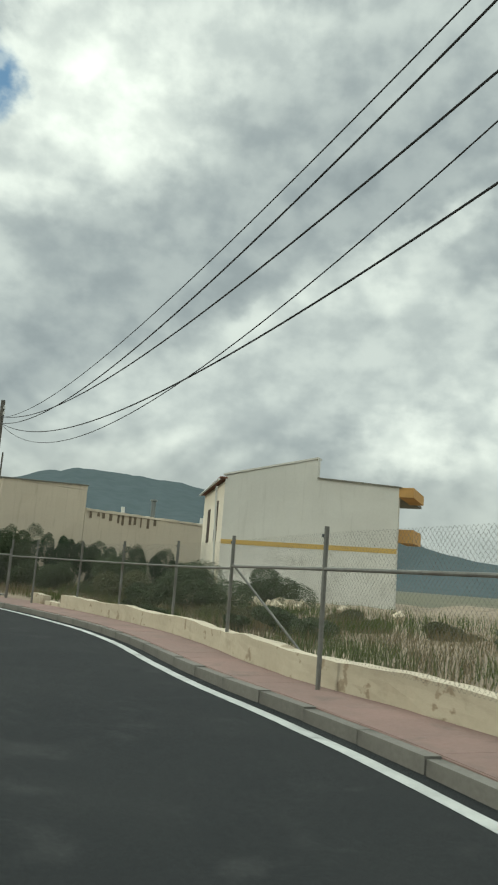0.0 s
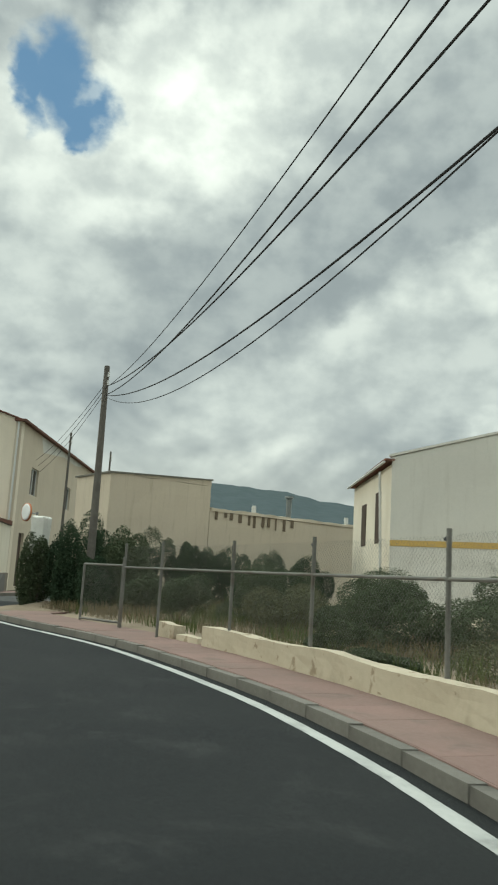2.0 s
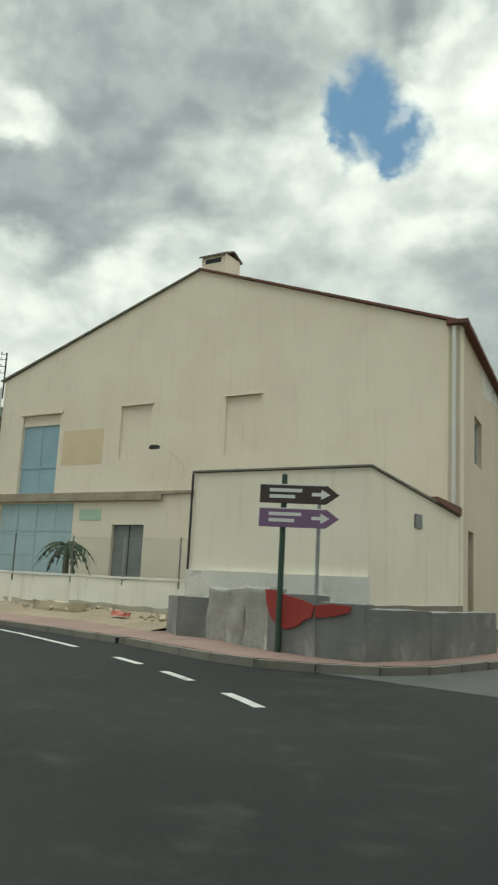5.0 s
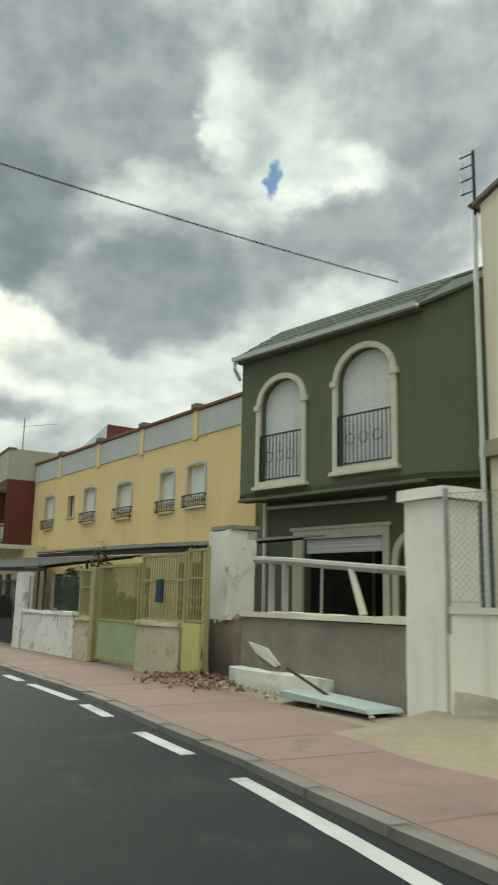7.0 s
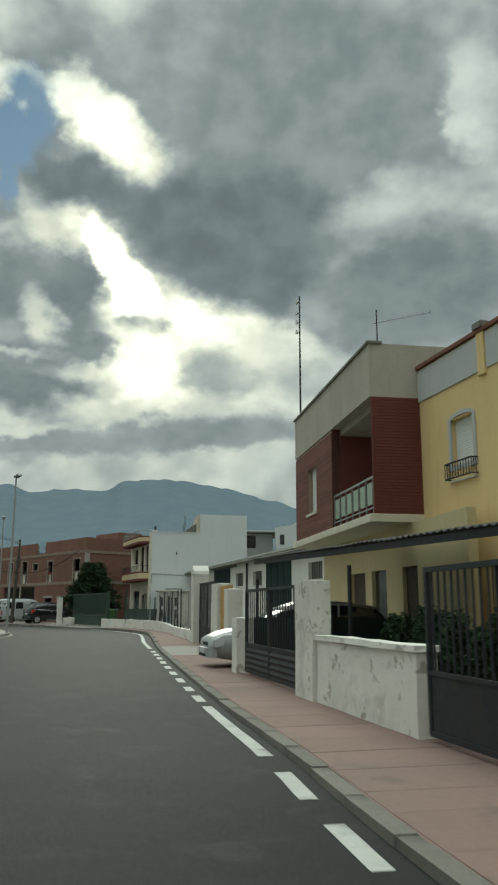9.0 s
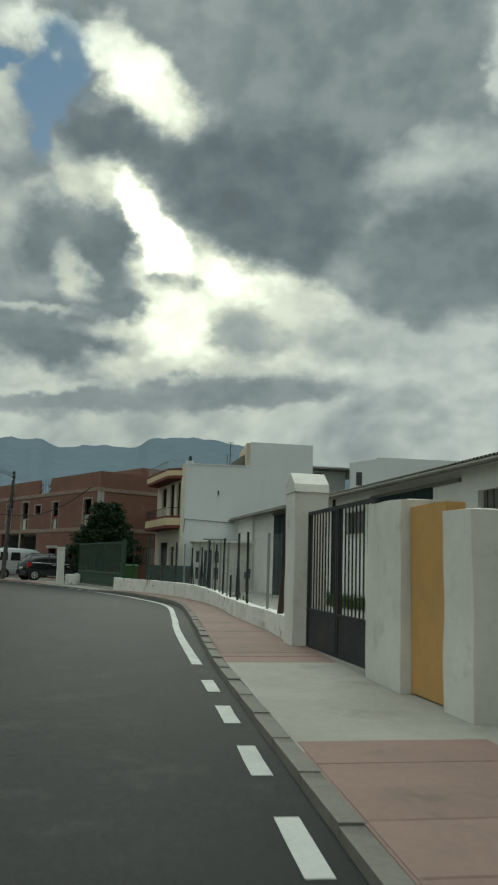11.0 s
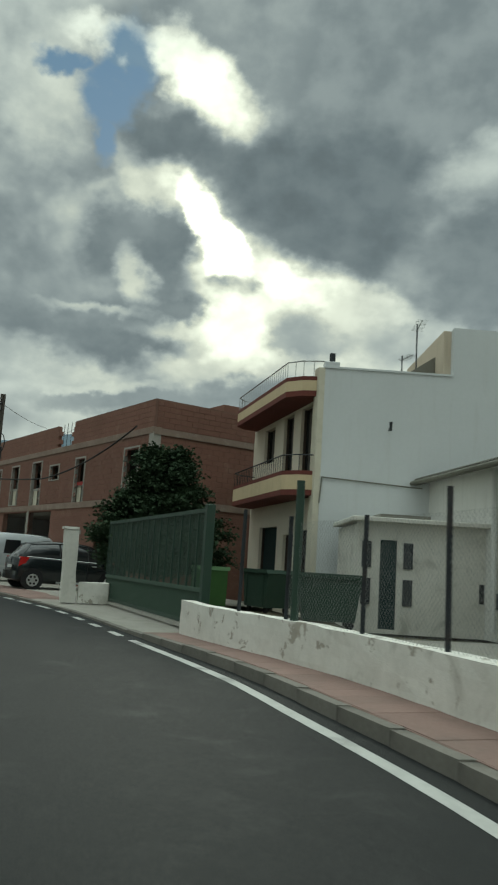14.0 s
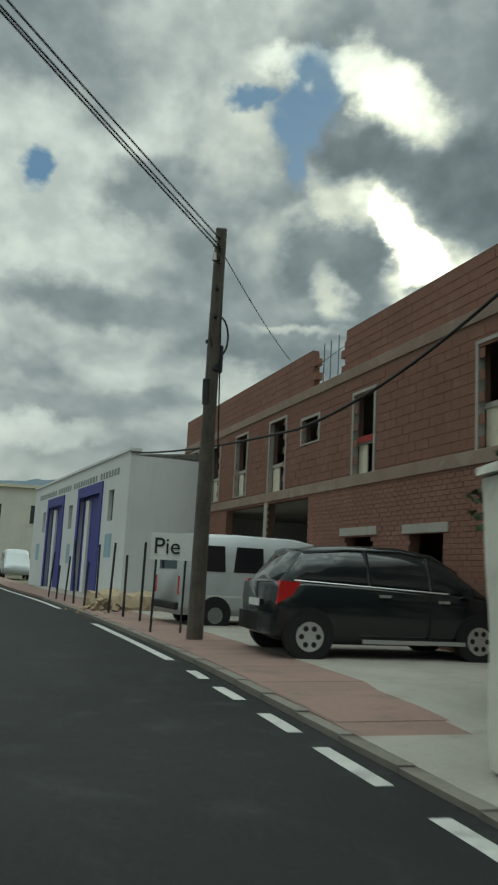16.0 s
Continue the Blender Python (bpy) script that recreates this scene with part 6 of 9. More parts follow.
    part("band", cube(0.0, 6.5, -0.06, 0.1, 5.92, 6.16), SMEARED, rv)
    part("band", cube(0.0, 6.5, -0.06, 0.1, 3.36, 3.62), SMEARED, rv)
    # inside, bare and dark
    part("floor_slab", cube(X0, X1, 0.25, 8, 3.3, 3.55), CONCRETE, b)
    part("roof_slab", cube(X0, X1, 0.25, 8, 5.95, 6.15), CONCRETE, b)
    part("back_wall", cube(X0, X1, 7.9, 8.1, 0, 7.2), BLOCK_MORTAR, b)
    part("end_wall", cube(X0, X0 + 0.25, 0.25, 8, 0, 7.25), BLOCK_MORTAR, b)
    part("partition", cube(3.4, 3.6, 0.3, 8, 0, 3.3), BLOCK, b)
    part("stair_box", rough_box(6.5, 10.5, 4.5, 7, 6.1, 8.1, 0.5, 0.01), BLOCK, b)


brick_block()


# ---- white workshop with blue doors ----
def workshop():
    w = thing("workshop", frame_at(-103.81 + math.cos(radians(250)) * 20, -34.48 + math.sin(radians(250)) * 20, 70), "white workshop with royal blue door surrounds and painted lettering", "workshop")
    # x runs towards the near corner at x = 20
    holes = [(12.0, 16.0, 0, 4.35), (4.6, 8.4, 0, 4.3), (17.2, 18.0, 3.0, 4.2), (9.8, 10.6, 2.9, 4.0), (3.0, 3.8, 2.9, 4.0)]
    part("wall", wall(0, 20, 0, 5.45, 0, 0.3, holes), WHITE, w)
    for a, b, c, d in holes[:2]:
        f = part("door_surround", wall(a - 0.25, b + 0.25, 0, d + 0.3, -0.05, 0.02, [(a + 0.15, b - 0.15, 0, d - 0.15)]), BLUE_STRONG, w, "royal blue door surround")
        dd = part("door", cube(a, b, 0.2, 0.25, 0, d), BLUE_STRONG, w)
        part("door_leaf", cube(a + 0.9, a + 1.5, 0.1, 0.2, 0, d - 0.3), SHUTTER, dd)
    for a, b, c, d in holes[2:]:
        part("window", cube(a, b, 0.15, 0.18, c, d), DARK_GLASS, w)
    part("coping", cube(-0.05, 20.1, -0.06, 0.36, 5.45, 5.55), WHITE, w)
    rnd = random.Random(8)
    x = 1.6
    while x < 18.4:
        l = rnd.uniform(0.28, 0.42)
        part("letter_bar", cube(x, x + l * 0.8, -0.012, 0.0, 4.72, 4.98), STEEL_GREY, w)
        x += l + (0.12 if rnd.random() > 0.2 else 0.55)
    for x, z, l in ((17.1, 1.6, 1.0), (1.6, 1.4, 1.0), (10.0, 1.3, 0.7)):
        part("notice", cube(x, x + l, -0.012, 0.0, z, z + 0.9), BLUE, w)
    part("side_wall", cube(19.7, 20, 0.3, 12, 0, 5.45), WHITE, w)
    s = part("roof", prism([(0, 5.3), (6, 6.0), (12, 5.3)], 0, 20, "x"), FIBRE, w)


workshop()


def far_row():
    f = thing("far_house", frame_at(-127.5, -82.3, 148), "distant beige two-storey house with small windows and balconies", "house", "far houses")
    part("wall", wall(-12, 26, 0, 8.5, 0, 0.3, [(11, 12.2, 5, 6.8), (15, 16.2, 5, 6.8), (19, 20.2, 5, 6.8), (-9, -7.8, 5, 6.8), (-5, -3.8, 5, 6.8), (-1, 0.2, 5, 6.8), (3, 4.2, 5, 6.8), (7, 8.2, 5, 6.8), (-9, -7.8, 1, 3.2), (-5, -3.8, 1, 3.2), (3, 4.2, 1, 3.2)]), GABLE_WHITE, f)
    for x in (-9, -5, -1, 3, 7, 11, 15, 19):
        part("window", cube(x, x + 1.2, 0.15, 0.2, 5, 6.8), DARK_GLASS, f)
        part("sill", cube(x - 0.1, x + 1.3, -0.1, 0.1, 4.9, 5.0), STONE_TRIM, f)
    part("cornice", cube(-12.2, 26.2, -0.3, 0.3, 8.5, 8.8), STONE_TRIM, f)
    part("side_wall", cube(-12, -11.7, 0.3, 9, 0, 8.5), GABLE_WHITE, f)
    part("roof", cube(-12, 26, 0.3, 9, 8.3, 8.4), FIBRE, f)


far_row()


# ---- buildings beyond the field ----
def long_wall():
    b = thing("courtyard_wall", frame_at(-13.56, 45.03, 82.1), "tall beige windowless rendered wall stepping down to a lower run", "wall")
    part("tall_wall", rough_box(0, 4.86, 0, 3.0, 0, 5.2, 0.6, 0.03), BEIGE, b)
    part("tall_top", prism([(0, 5.2), (4.86, 5.2), (4.86, 5.44), (0, 5.17)], 0.0, 3.0), BEIGE, b)
    part("coping", prism([(-0.05, 5.17), (4.92, 5.44), (4.92, 5.50), (-0.05, 5.24)], -0.04, 3.1), FIBRE, b)
    part("low_wall", rough_box(4.86, 14.5, 0.02, 0.4, 0, 4.15, 0.6, 0.02), BEIGE, b)
    part("low_top", rough_box(4.86, 14.5, -0.02, 0.44, 4.15, 4.28, 0.25, 0.05), BEIGE, b, "crumbling wall top with dark runs")
    rnd = random.Random(3)
    for i in range(11):
        x = 5.2 + i * 0.42 + rnd.uniform(-0.1, 0.1)
        part("stain", cube(x, x + rnd.uniform(0.08, 0.2), -0.006, 0.0, 4.1 - rnd.uniform(0.15, 0.55), 4.14), material("dark_run", (0.17, 0.13, 0.09), (0.13, 0.10, 0.07), 3.0, 0.95), b)
    f = thing("roof_flue", frame_at(-12.75, 54.75, 0), "round metal flue with a flat cap", "flue")
    part("pipe", rod((0, 0, 0.2), (0, 0, 5.2), 0.13), STEEL_GREY, f)
    part("cap", rod((0, 0, 5.22), (0, 0, 5.32), 0.21, 0.2), STEEL_GREY, f)
    for x in (7.4, 13.2):
        part("vent_pot", rod((x, 0.2, 4.2), (x, 0.2, 4.62), 0.10), PVC, b, "small white vent pot")


long_wall()


def field_house():
    CP = GABLE_WHITE
    h = thing("field_house", frame_at(-3.25, 49.29, 16.7), "two-storey white house with a stepped gable and an ochre band", "house")
    part("gable_wall", wall(0, 7.75, 0, 5.45, 0, 0.3, [(5.0, 6.32, 1.55, 2.42)]), CP, h)
    part("gable_top", prism([(0, 5.45), (7.75, 5.45), (4.25, 5.72), (4.25, 6.58), (0, 5.75)], 0, 0.3), CP, h)
    part("verge", prism([(-0.1, 5.76), (4.25, 6.58), (4.25, 6.66), (-0.1, 5.84)], -0.03, 0.5), GABLE_WHITE, h, "pale verge")
    part("lower_verge", prism([(4.25, 5.72), (7.85, 5.42), (7.85, 5.48), (4.25, 5.78)], -0.05, 0.5), FIBRE, h)
    part("roof", cube(0.0, 7.7, 0.3, 7, 5.3, 5.42), FIBRE, h)
    part("ochre_band", cube(0.0, 7.75, -0.015, 0.0, 2.72, 2.92), OCHRE_BAND, h, "painted ochre band")
    part("lower_face", cube(0.0, 7.75, -0.006, 0.0, 0.0, 2.72), WHITE_DIRTY, h)
    w = part("window", cube(5.0, 6.32, 0.15, 0.2, 1.55, 2.42), DARK_GLASS, h, "barred dark window")
    me = mesh_of("bar", cube(-0.012, 0.012, 0.04, 0.06, 1.55, 2.42), WOOD_DARK)
    for i in range(8):
        part("bar", me, None, w, m=Matrix.Translation((5.05 + i * 0.175, 0, 0)))
    s = thing("field_cottage", frame_at(-8.67, 54.4, -43.3), "cream street wing of the white house with brown shutters", "house wing")
    part("wall", wall(0, 7.42, 0, 5.5, 0, 0.3, [(2.1, 3.0, 2.9, 4.55), (4.9, 5.8, 2.95, 4.75)]), CREAM_PALE, s)
    for x, z in ((2.1, 4.55), (4.9, 4.75)):
        part("shutter", cube(x, x + 0.9, -0.03, 0.05, 2.9, z), WOOD_DARK, s, "closed brown shutter")
    part("eave", prism([(-0.1, 5.5), (7.5, 5.62), (7.5, 5.69), (-0.1, 5.57)], -0.25, 0.4), ROOF_TILE, s)
    part("gutter", rod((-0.1, -0.28, 5.5), (7.5, -0.28, 5.56), 0.045), PVC, s)
    part("downpipe", rod((6.6, -0.1, 1.0), (6.9, -0.3, 5.3), 0.05), PVC, s)
    # far corner balcony that juts past the gable
    part("side_balcony", cube(7.75, 8.35, 0.3, 2.5, 3.2, 3.75), ORANGE, h)
    part("eave_end", cube(7.75, 8.35, 0.0, 3.0, 5.05, 5.45), ORANGE, h)
    for i in range(2):
        solo("far_villa", rough_box(-4, 4, 0, 5, 0, 3.4 + i, 1.0, 0.05), (BEIGE, ORANGE)[i], frame_at(18 + i * 10, 84 + 5 * i, 20), "distant ochre bungalow beyond the field", "house", "far houses")


field_house()


# ---- hills ----
def ridge(points, dist, depth, seed, base=-5.0):
    """A slope whose skyline follows rising and falling bearings (azimuth, elevation in degrees), roughened."""
    c = Vector((-45, 15, 0))
    verts, faces = [], []
    n, m = 220, 9
    a0, a1 = points[0][0], points[-1][0]
    for i in range(n + 1):
        az = a0 + (a1 - a0) * i / n
        el = inside(az, points)
        h = dist * math.tan(radians(el)) + 1.3
        h *= 1 + 0.022 * noise.noise(Vector((az * 0.9, seed, 0))) + 0.010 * noise.noise(Vector((az * 3.1, seed, 4)))
        d = Vector((-math.sin(radians(az)), math.cos(radians(az)), 0))
        for j in range(m + 1):
            f = j / m
            r = dist - depth * (1 - f)
            z = base + (h - base) * f ** 1.25
            z += 0.05 * h * noise.noise(Vector((az * 0.7, f * 4, seed))) * math.sin(math.pi * f)
            verts.append(tuple(c + d * r + Vector((0, 0, z))))
    for i in range(n):
        for j in range(m):
            a = i * (m + 1) + j
            faces.append((a, a + 1, a + m + 2, a + m + 1))
    return verts, faces


solo("hill_range", ridge([(8, 1.0), (20, 2.4), (23, 3.0), (26, 5.0), (30, 5.0), (34, 5.5), (38.5, 6.0), (41, 6.5), (45, 6.8), (48.3, 6.9), (51, 6.4), (53, 5.6), (60, 5.0), (75, 4.0), (95, 3.2)], 2600, 1500, 1.0), HILL, Matrix(), "dark wooded hill range, tinted bluish for haze", "hill", kind="structure", smooth=True)
# no haze in the air here; the slope's own colour carries it
solo("mountain_range", ridge([(90, 3.5), (104, 5.6), (111.8, 7.2), (114.7, 8.0), (117.6, 8.7), (121.3, 9.15), (124.0, 8.9), (125.3, 8.2), (128.6, 8.2), (130.5, 7.9), (132, 8.45), (134.5, 8.3), (138, 7.6), (146, 6.0), (160, 4.6), (180, 3.0)], 3600, 2200, 2.0), MOUNTAIN, Matrix(), "far mountain range with blue-grey haze in its colour", "mountain", kind="structure", smooth=True)


# ---- frontage: walls, pillars, gates ----
FRONT = frame_at(-57.9, 17.8, 37.9)


def front_wall(x0, x1, z1, mat, label, thick=0.22, seed=1.0, y=0.0, m=None):
    w = thing("garden_wall", m or FRONT, label, "wall", "garden walls")
    part("body", rough_box(x0, x1, y, y + thick, 0.08, z1 - 0.05, 0.25, 0.018, seed), mat, w)
    part("coping", rough_box(x0 - 0.01, x1 + 0.01, y - 0.03, y + thick + 0.03, z1 - 0.05, z1 + 0.02, 0.18, 0.022, seed + 4), mat, w, "broken uneven coping")
    return w


def pillar(x0, x1, z1, mat, label, y0=-0.05, y1=0.4, seed=2.0, cap=True, m=None, lean=0.0):
    p = thing("gate_pillar", m or FRONT, label, "pillar", "gate pillars")
    part("shaft", rough_box(x0, x1, y0, y1, 0.08, z1 - (0.12 if cap else 0), 0.16, 0.022, seed, lean), mat, p)
    if cap:
        part("cap", rough_box(x0 - 0.06, x1 + 0.06, y0 - 0.06, y1 + 0.06, z1 - 0.12, z1, 0.12, 0.018, seed + 3), mat, p)
    return p


def bar_gate(x0, x1, z0, zp, z1, mat, label, panel=None, step=0.12, y=0.05, m=None, ribbed=False, leaves_n=2, name="gate"):
    """A metal gate: sheet panel up to zp, upright bars above, in a tubular frame."""
    g = thing(name, m or FRONT, label, "gate", "front gates")
    for i in range(leaves_n):
        a = x0 + (x1 - x0) * i / leaves_n + 0.015
        b = x0 + (x1 - x0) * (i + 1) / leaves_n - 0.015
        f = part("frame", wall(a, b, z0, z1, y, y + 0.05, [(a + 0.05, b - 0.05, z0 + 0.05, zp - 0.02), (a + 0.05, b - 0.05, zp + 0.02, z1 - 0.05)]), mat, g)
        part("sheet", cube(a + 0.05, b - 0.05, y + 0.015, y + 0.03, z0 + 0.05, zp - 0.02), panel or mat, f)
        if ribbed:
            me = mesh_of("rib", prism([(0, 0), (-0.02, 0.045), (0, 0.09)], a + 0.05, b - 0.05, "x"), panel or mat)
            k = int((zp - z0 - 0.1) / 0.10)
            for j in range(k):
                part("rib", me, None, f, m=Matrix.Translation((0, y + 0.015, z0 + 0.06 + j * 0.10)))
        me = mesh_of("bar", cube(-0.009, 0.009, -0.009, 0.009, zp + 0.02, z1 - 0.05), mat)
        n = max(2, round((b - a) / step))
        for j in range(1, n):
            part("bar", me, None, f, m=Matrix.Translation((a + (b - a) * j / n, y + 0.025, 0)))
    return g


# added sheet on posts: hides the car and stands for the dark behind the gate
dv = thing("added_dark_sheet", FRONT, "dark sheet added behind the gate to hide the car", "fence")
part("sheet", cube(0.28, 0.31, 0.35, 3.7, 0.12, 1.15), GREEN_DOOR, dv)
for yy in (0.4, 2.0, 3.6):
    part("post", cube(0.31, 0.36, yy - 0.025, yy + 0.025, 0.1, 1.2), DARK_IRON, dv)
pillar(0.02, 0.50, 1.15, FLAKING, "stub of a flaking white gate pillar", y0=-0.05, y1=0.3, seed=11, cap=False)
bar_gate(0.78, 4.5, 0.14, 0.66, 1.68, DARK_IRON, "dark metal driveway gate with a ribbed lower panel", ribbed=True, step=0.16)
pillar(4.62, 5.5, 1.72, FLAKING, "thick flaking whitewashed gate pillar", y0=-0.05, y1=0.22, seed=12, cap=False)
front_wall(5.5, 8.75, 0.95, FLAKING, "flaking whitewashed garden wall with a broken top", seed=13)
bar_gate(8.85, 13.2, 0.14, 0.72, 1.72, DARK_IRON, "black barred double gate", step=0.13)
pillar(13.25, 13.8, 1.90, FLAKING, "white gate pillar with rounded worn edges", y0=-0.05, y1=0.22, seed=14, cap=False)
front_wall(13.8, 17.25, 0.98, FLAKING, "stained white garden wall", seed=15)
front_wall(17.25, 18.1, 0.9, SANDWALL, "short ochre stuccoed wall under a barred panel", seed=16)


def barred_panel(x0, x1, z0, z1, label, mat, y=0.1, step=0.09, m=None):
    f = thing("barred_panel", m or FRONT, label, "railing", "front railings")
    part("top_rail", cube(x0, x1, y - 0.02, y + 0.02, z1 - 0.04, z1), mat, f)
    part("bottom_rail", cube(x0, x1, y - 0.02, y + 0.02, z0, z0 + 0.04), mat, f)
    part("mid_rail", cube(x0, x1, y - 0.015, y + 0.015, (z0 + z1) / 2 + 0.1, (z0 + z1) / 2 + 0.13), mat, f)
    me = mesh_of("bar", cube(-0.01, 0.01, -0.01, 0.01, z0 + 0.04, z1 - 0.02), mat)
    n = round((x1 - x0) / step)
    bead = mesh_of("knot", ([(0.045, 0, 0), (0, 0.02, 0), (-0.045, 0, 0), (0, -0.02, 0), (0, 0, 0.085), (0, 0, -0.085)], [(0, 1, 4), (1, 2, 4), (2, 3, 4), (3, 0, 4), (1, 0, 5), (2, 1, 5), (3, 2, 5), (0, 3, 5)]), mat)
    for i in range(n + 1):
        bar = part("bar", me, None, f, m=Matrix.Translation((x0 + (x1 - x0) * i / n, y, 0)))
        if mat is YELLOW_IRON and i % 2:
            part("knot", bead, None, bar, m=Matrix.Translation((0, 0, z0 + 0.38)))
            part("knot", bead, None, bar, m=Matrix.Translation((0, 0, z0 + 0.22)))
    for x in (x0, x1):
        part("post", cube(x - 0.025, x + 0.025, y - 0.025, y + 0.025, z0 - 0.8, z1 + 0.02), mat, f)
    return f


barred_panel(17.3, 18.05, 0.92, 1.88, "mustard painted window-bar railing", YELLOW_IRON)
bar_gate(18.3, 20.2, 0.16, 0.90, 1.93, YELLOW_IRON, "mustard barred gate leaf with a pale green lower sheet", panel=LIME_STEEL, leaves_n=1, step=0.085)
solo("gate_post", cube(18.08, 18.28, -0.02, 0.16, 0.1, 1.9, 0.01), YELLOW_IRON, FRONT, "square mustard gate post", "post")
front_wall(20.25, 21.85, 0.92, SANDWALL, "rough sand-coloured stucco wall under mustard bars", seed=17)
barred_panel(20.25, 21.85, 0.94, 2.06, "mustard barred railing with ornate lower bars", YELLOW_IRON)
solo("leaning_sheet", cube(21.95, 22.5, 0.0, 0.04, 0.1, 0.95), material("lemon_steel", (0.50, 0.46, 0.16), (0.42, 0.40, 0.14), 1.5, 0.6, stain=(0.25, 0.18, 0.08)), FRONT, "yellow painted sheet standing beside the ruined pillar", "panel")
barred_panel(21.95, 22.55, 0.96, 2.1, "narrow mustard railing bent out of line", YELLOW_IRON)
solo("hanging_cloth", rough_box(21.0, 21.22, -0.03, 0.03, 1.25, 1.65, 0.05, 0.02), CLOTH, FRONT, "dark blue cloth hung on the bars", "cloth")

GARDEN = FRONT @ Matrix.Translation((15.6, 1.0, 0.1))
for dx, dy, r, h, sd in ((-0.6, 0.0, 0.8, 1.7, 201), (0.4, 0.2, 0.6, 1.45, 202), (1.2, 0.3, 0.5, 1.2, 203)):
    gp = GARDEN @ Vector((dx, dy, 0))
    bush(gp.x, gp.y, 0.1, (r, r * 0.8, h), 9000, 0.035, LEAF_DARK, sd, "dark garden shrub behind the white wall", group="garden shrubs")

for i in range(5):
    gp = FRONT @ Vector((5.9 + i * 0.68, 0.95 + 0.1 * (i % 2), 0.09))
    bush(gp.x, gp.y, 0.09, (0.55, 0.42, 0.98 + 0.07 * (i % 3)), 4200, 0.035, LEAF_DARK, 211 + i, "low dark hedge plant behind the flaking wall", group="yard hedge")


def vine():
    """A bare twining stem with a few leaves that climbs above the shrubs."""
    v = thing("vine", GARDEN @ Matrix.Translation((0.75, -0.2, 0)), "straggling vine with reddish leaves above the garden wall", "vine")
    part("stem", pipe_along([Vector(q) for q in ((0, 0, 0), (0.06, 0.02, 0.6), (-0.05, 0, 1.2), (0.08, -0.02, 1.7), (0.05, 0.0, 2.0))], 0.02), BARK, v)
    rnd = random.Random(9)
    for i in range(7):
        z, a = 1.0 + i * 0.14, rnd.uniform(0, 6.28)
        part("twig", rod((0.0, 0, z), (0.38 * math.cos(a), 0.38 * math.sin(a), z + 0.2), 0.008, 0.004, 5), BARK, v)
    part("foliage", leaves(900, (0.5, 0.4, 1.2), 0.035, 77, 9), material("red_leaf", (0.12, 0.045, 0.03), (0.07, 0.075, 0.03), 4.0, 0.8, bump=0), v, m=Matrix.Translation((0, 0, 0.9)))


vine()
ga, gb = FRONT @ Vector((13.85, 0.11, 0)), FRONT @ Vector((17.2, 0.11, 0))
GARDEN_FENCE = [(ga.x, ga.y), (gb.x, gb.y)]

# ---- green house forecourt ----
FORE = frame_at(-40.6, 31.75, 36.87)


def ruined_pillar():
    p = thing("ruined_pillar", FORE, "broken white gate pillar, plaster torn off its brick foot", "pillar")
    part("shaft", rough_box(-0.18, 0.52, -0.05, 0.45, 1.02, 2.40, 0.10, 0.03, 21, 0.03), FLAKING, p)
    part("cap", rough_box(-0.14, 0.54, 0.0, 0.55, 2.40, 2.46, 0.12, 0.02, 22), FIBRE, p)
    part("foot", rough_box(-0.20, 0.74, 0.03, 0.45, 0.05, 1.12, 0.09, 0.09, 23), CORE, p, "exposed rough brick core")
    rnd = random.Random(7)
    for i in range(9):
        x = -0.20 + i * 0.08
        l = rnd.uniform(0.03, 0.20) if i > 1 else 0.34
        part("plaster_shard", prism([(x - 0.01, 1.10), (x + 0.09, 1.10), (x + 0.08, 1.10 - l * 0.7), (x + 0.045, 1.10 - l), (x, 1.10 - l * 0.8)], -0.045, 0.02), FLAKING, p)
    part("plaster_edge", rough_box(-0.34, -0.16, 0.0, 0.3, 0.1, 0.75, 0.10, 0.05, 24), FLAKING, p)


ruined_pillar()


def forecourt_wall():
    w = thing("forecourt_wall", FORE, "cracked grey garden wall with broken white plaster at its foot", "wall")
    part("body", rough_box(0.7, 4.5, 0.1, 0.35, 0.05, 1.08, 0.2, 0.025, 31), GREY_RENDER, w)
    part("coping", rough_box(0.7, 4.5, 0.05, 0.40, 1.08, 1.16, 0.16, 0.03, 32), STONE_TRIM, w, "chipped pale coping")
    part("footing", rough_box(0.75, 3.0, -0.12, 0.12, 0.05, 0.38, 0.16, 0.05, 33), WHITE_DIRTY, w)
    part("plaster_scab", prism([(1.0, 0.72), (1.45, 0.66), (1.8, 0.45), (1.7, 0.42), (1.2, 0.58)], 0.06, 0.12), WHITE_DIRTY, w)
    r = thing("broken_balustrade", FORE, "broken concrete handrail on a few leftover balusters", "balustrade")
    bm = bmesh.new()
    for a, b in zip(*(lambda s: (s, s[1:]))([(0.9, 0.22, 1.92), (1.9, 0.22, 1.86), (2.9, 0.22, 1.78), (4.5, 0.22, 1.66)])):
        tube(bm, a, b, 0.055, None, 8)
    part("handrail", bm, CONCRETE, r)
    for x, l in ((1.7, 0.0), (2.55, 0.02), (1.35, 0.0)):
        part("baluster", rod((x, 0.22, 1.14), (x + l, 0.22, 1.85), 0.05 if x < 2 else 0.02, None, 8), CONCRETE, r)
    part("hanging_baluster", rod((3.5, 0.15, 1.16), (3.2, 0.2, 1.72), 0.05, 0.04), STONE_TRIM, r)


forecourt_wall()
pillar(4.5, 5.1, 2.55, LIMEWASH, "tall white rendered gate pillar with a moulded cap", y0=-0.1, y1=0.45, seed=41, m=FORE)


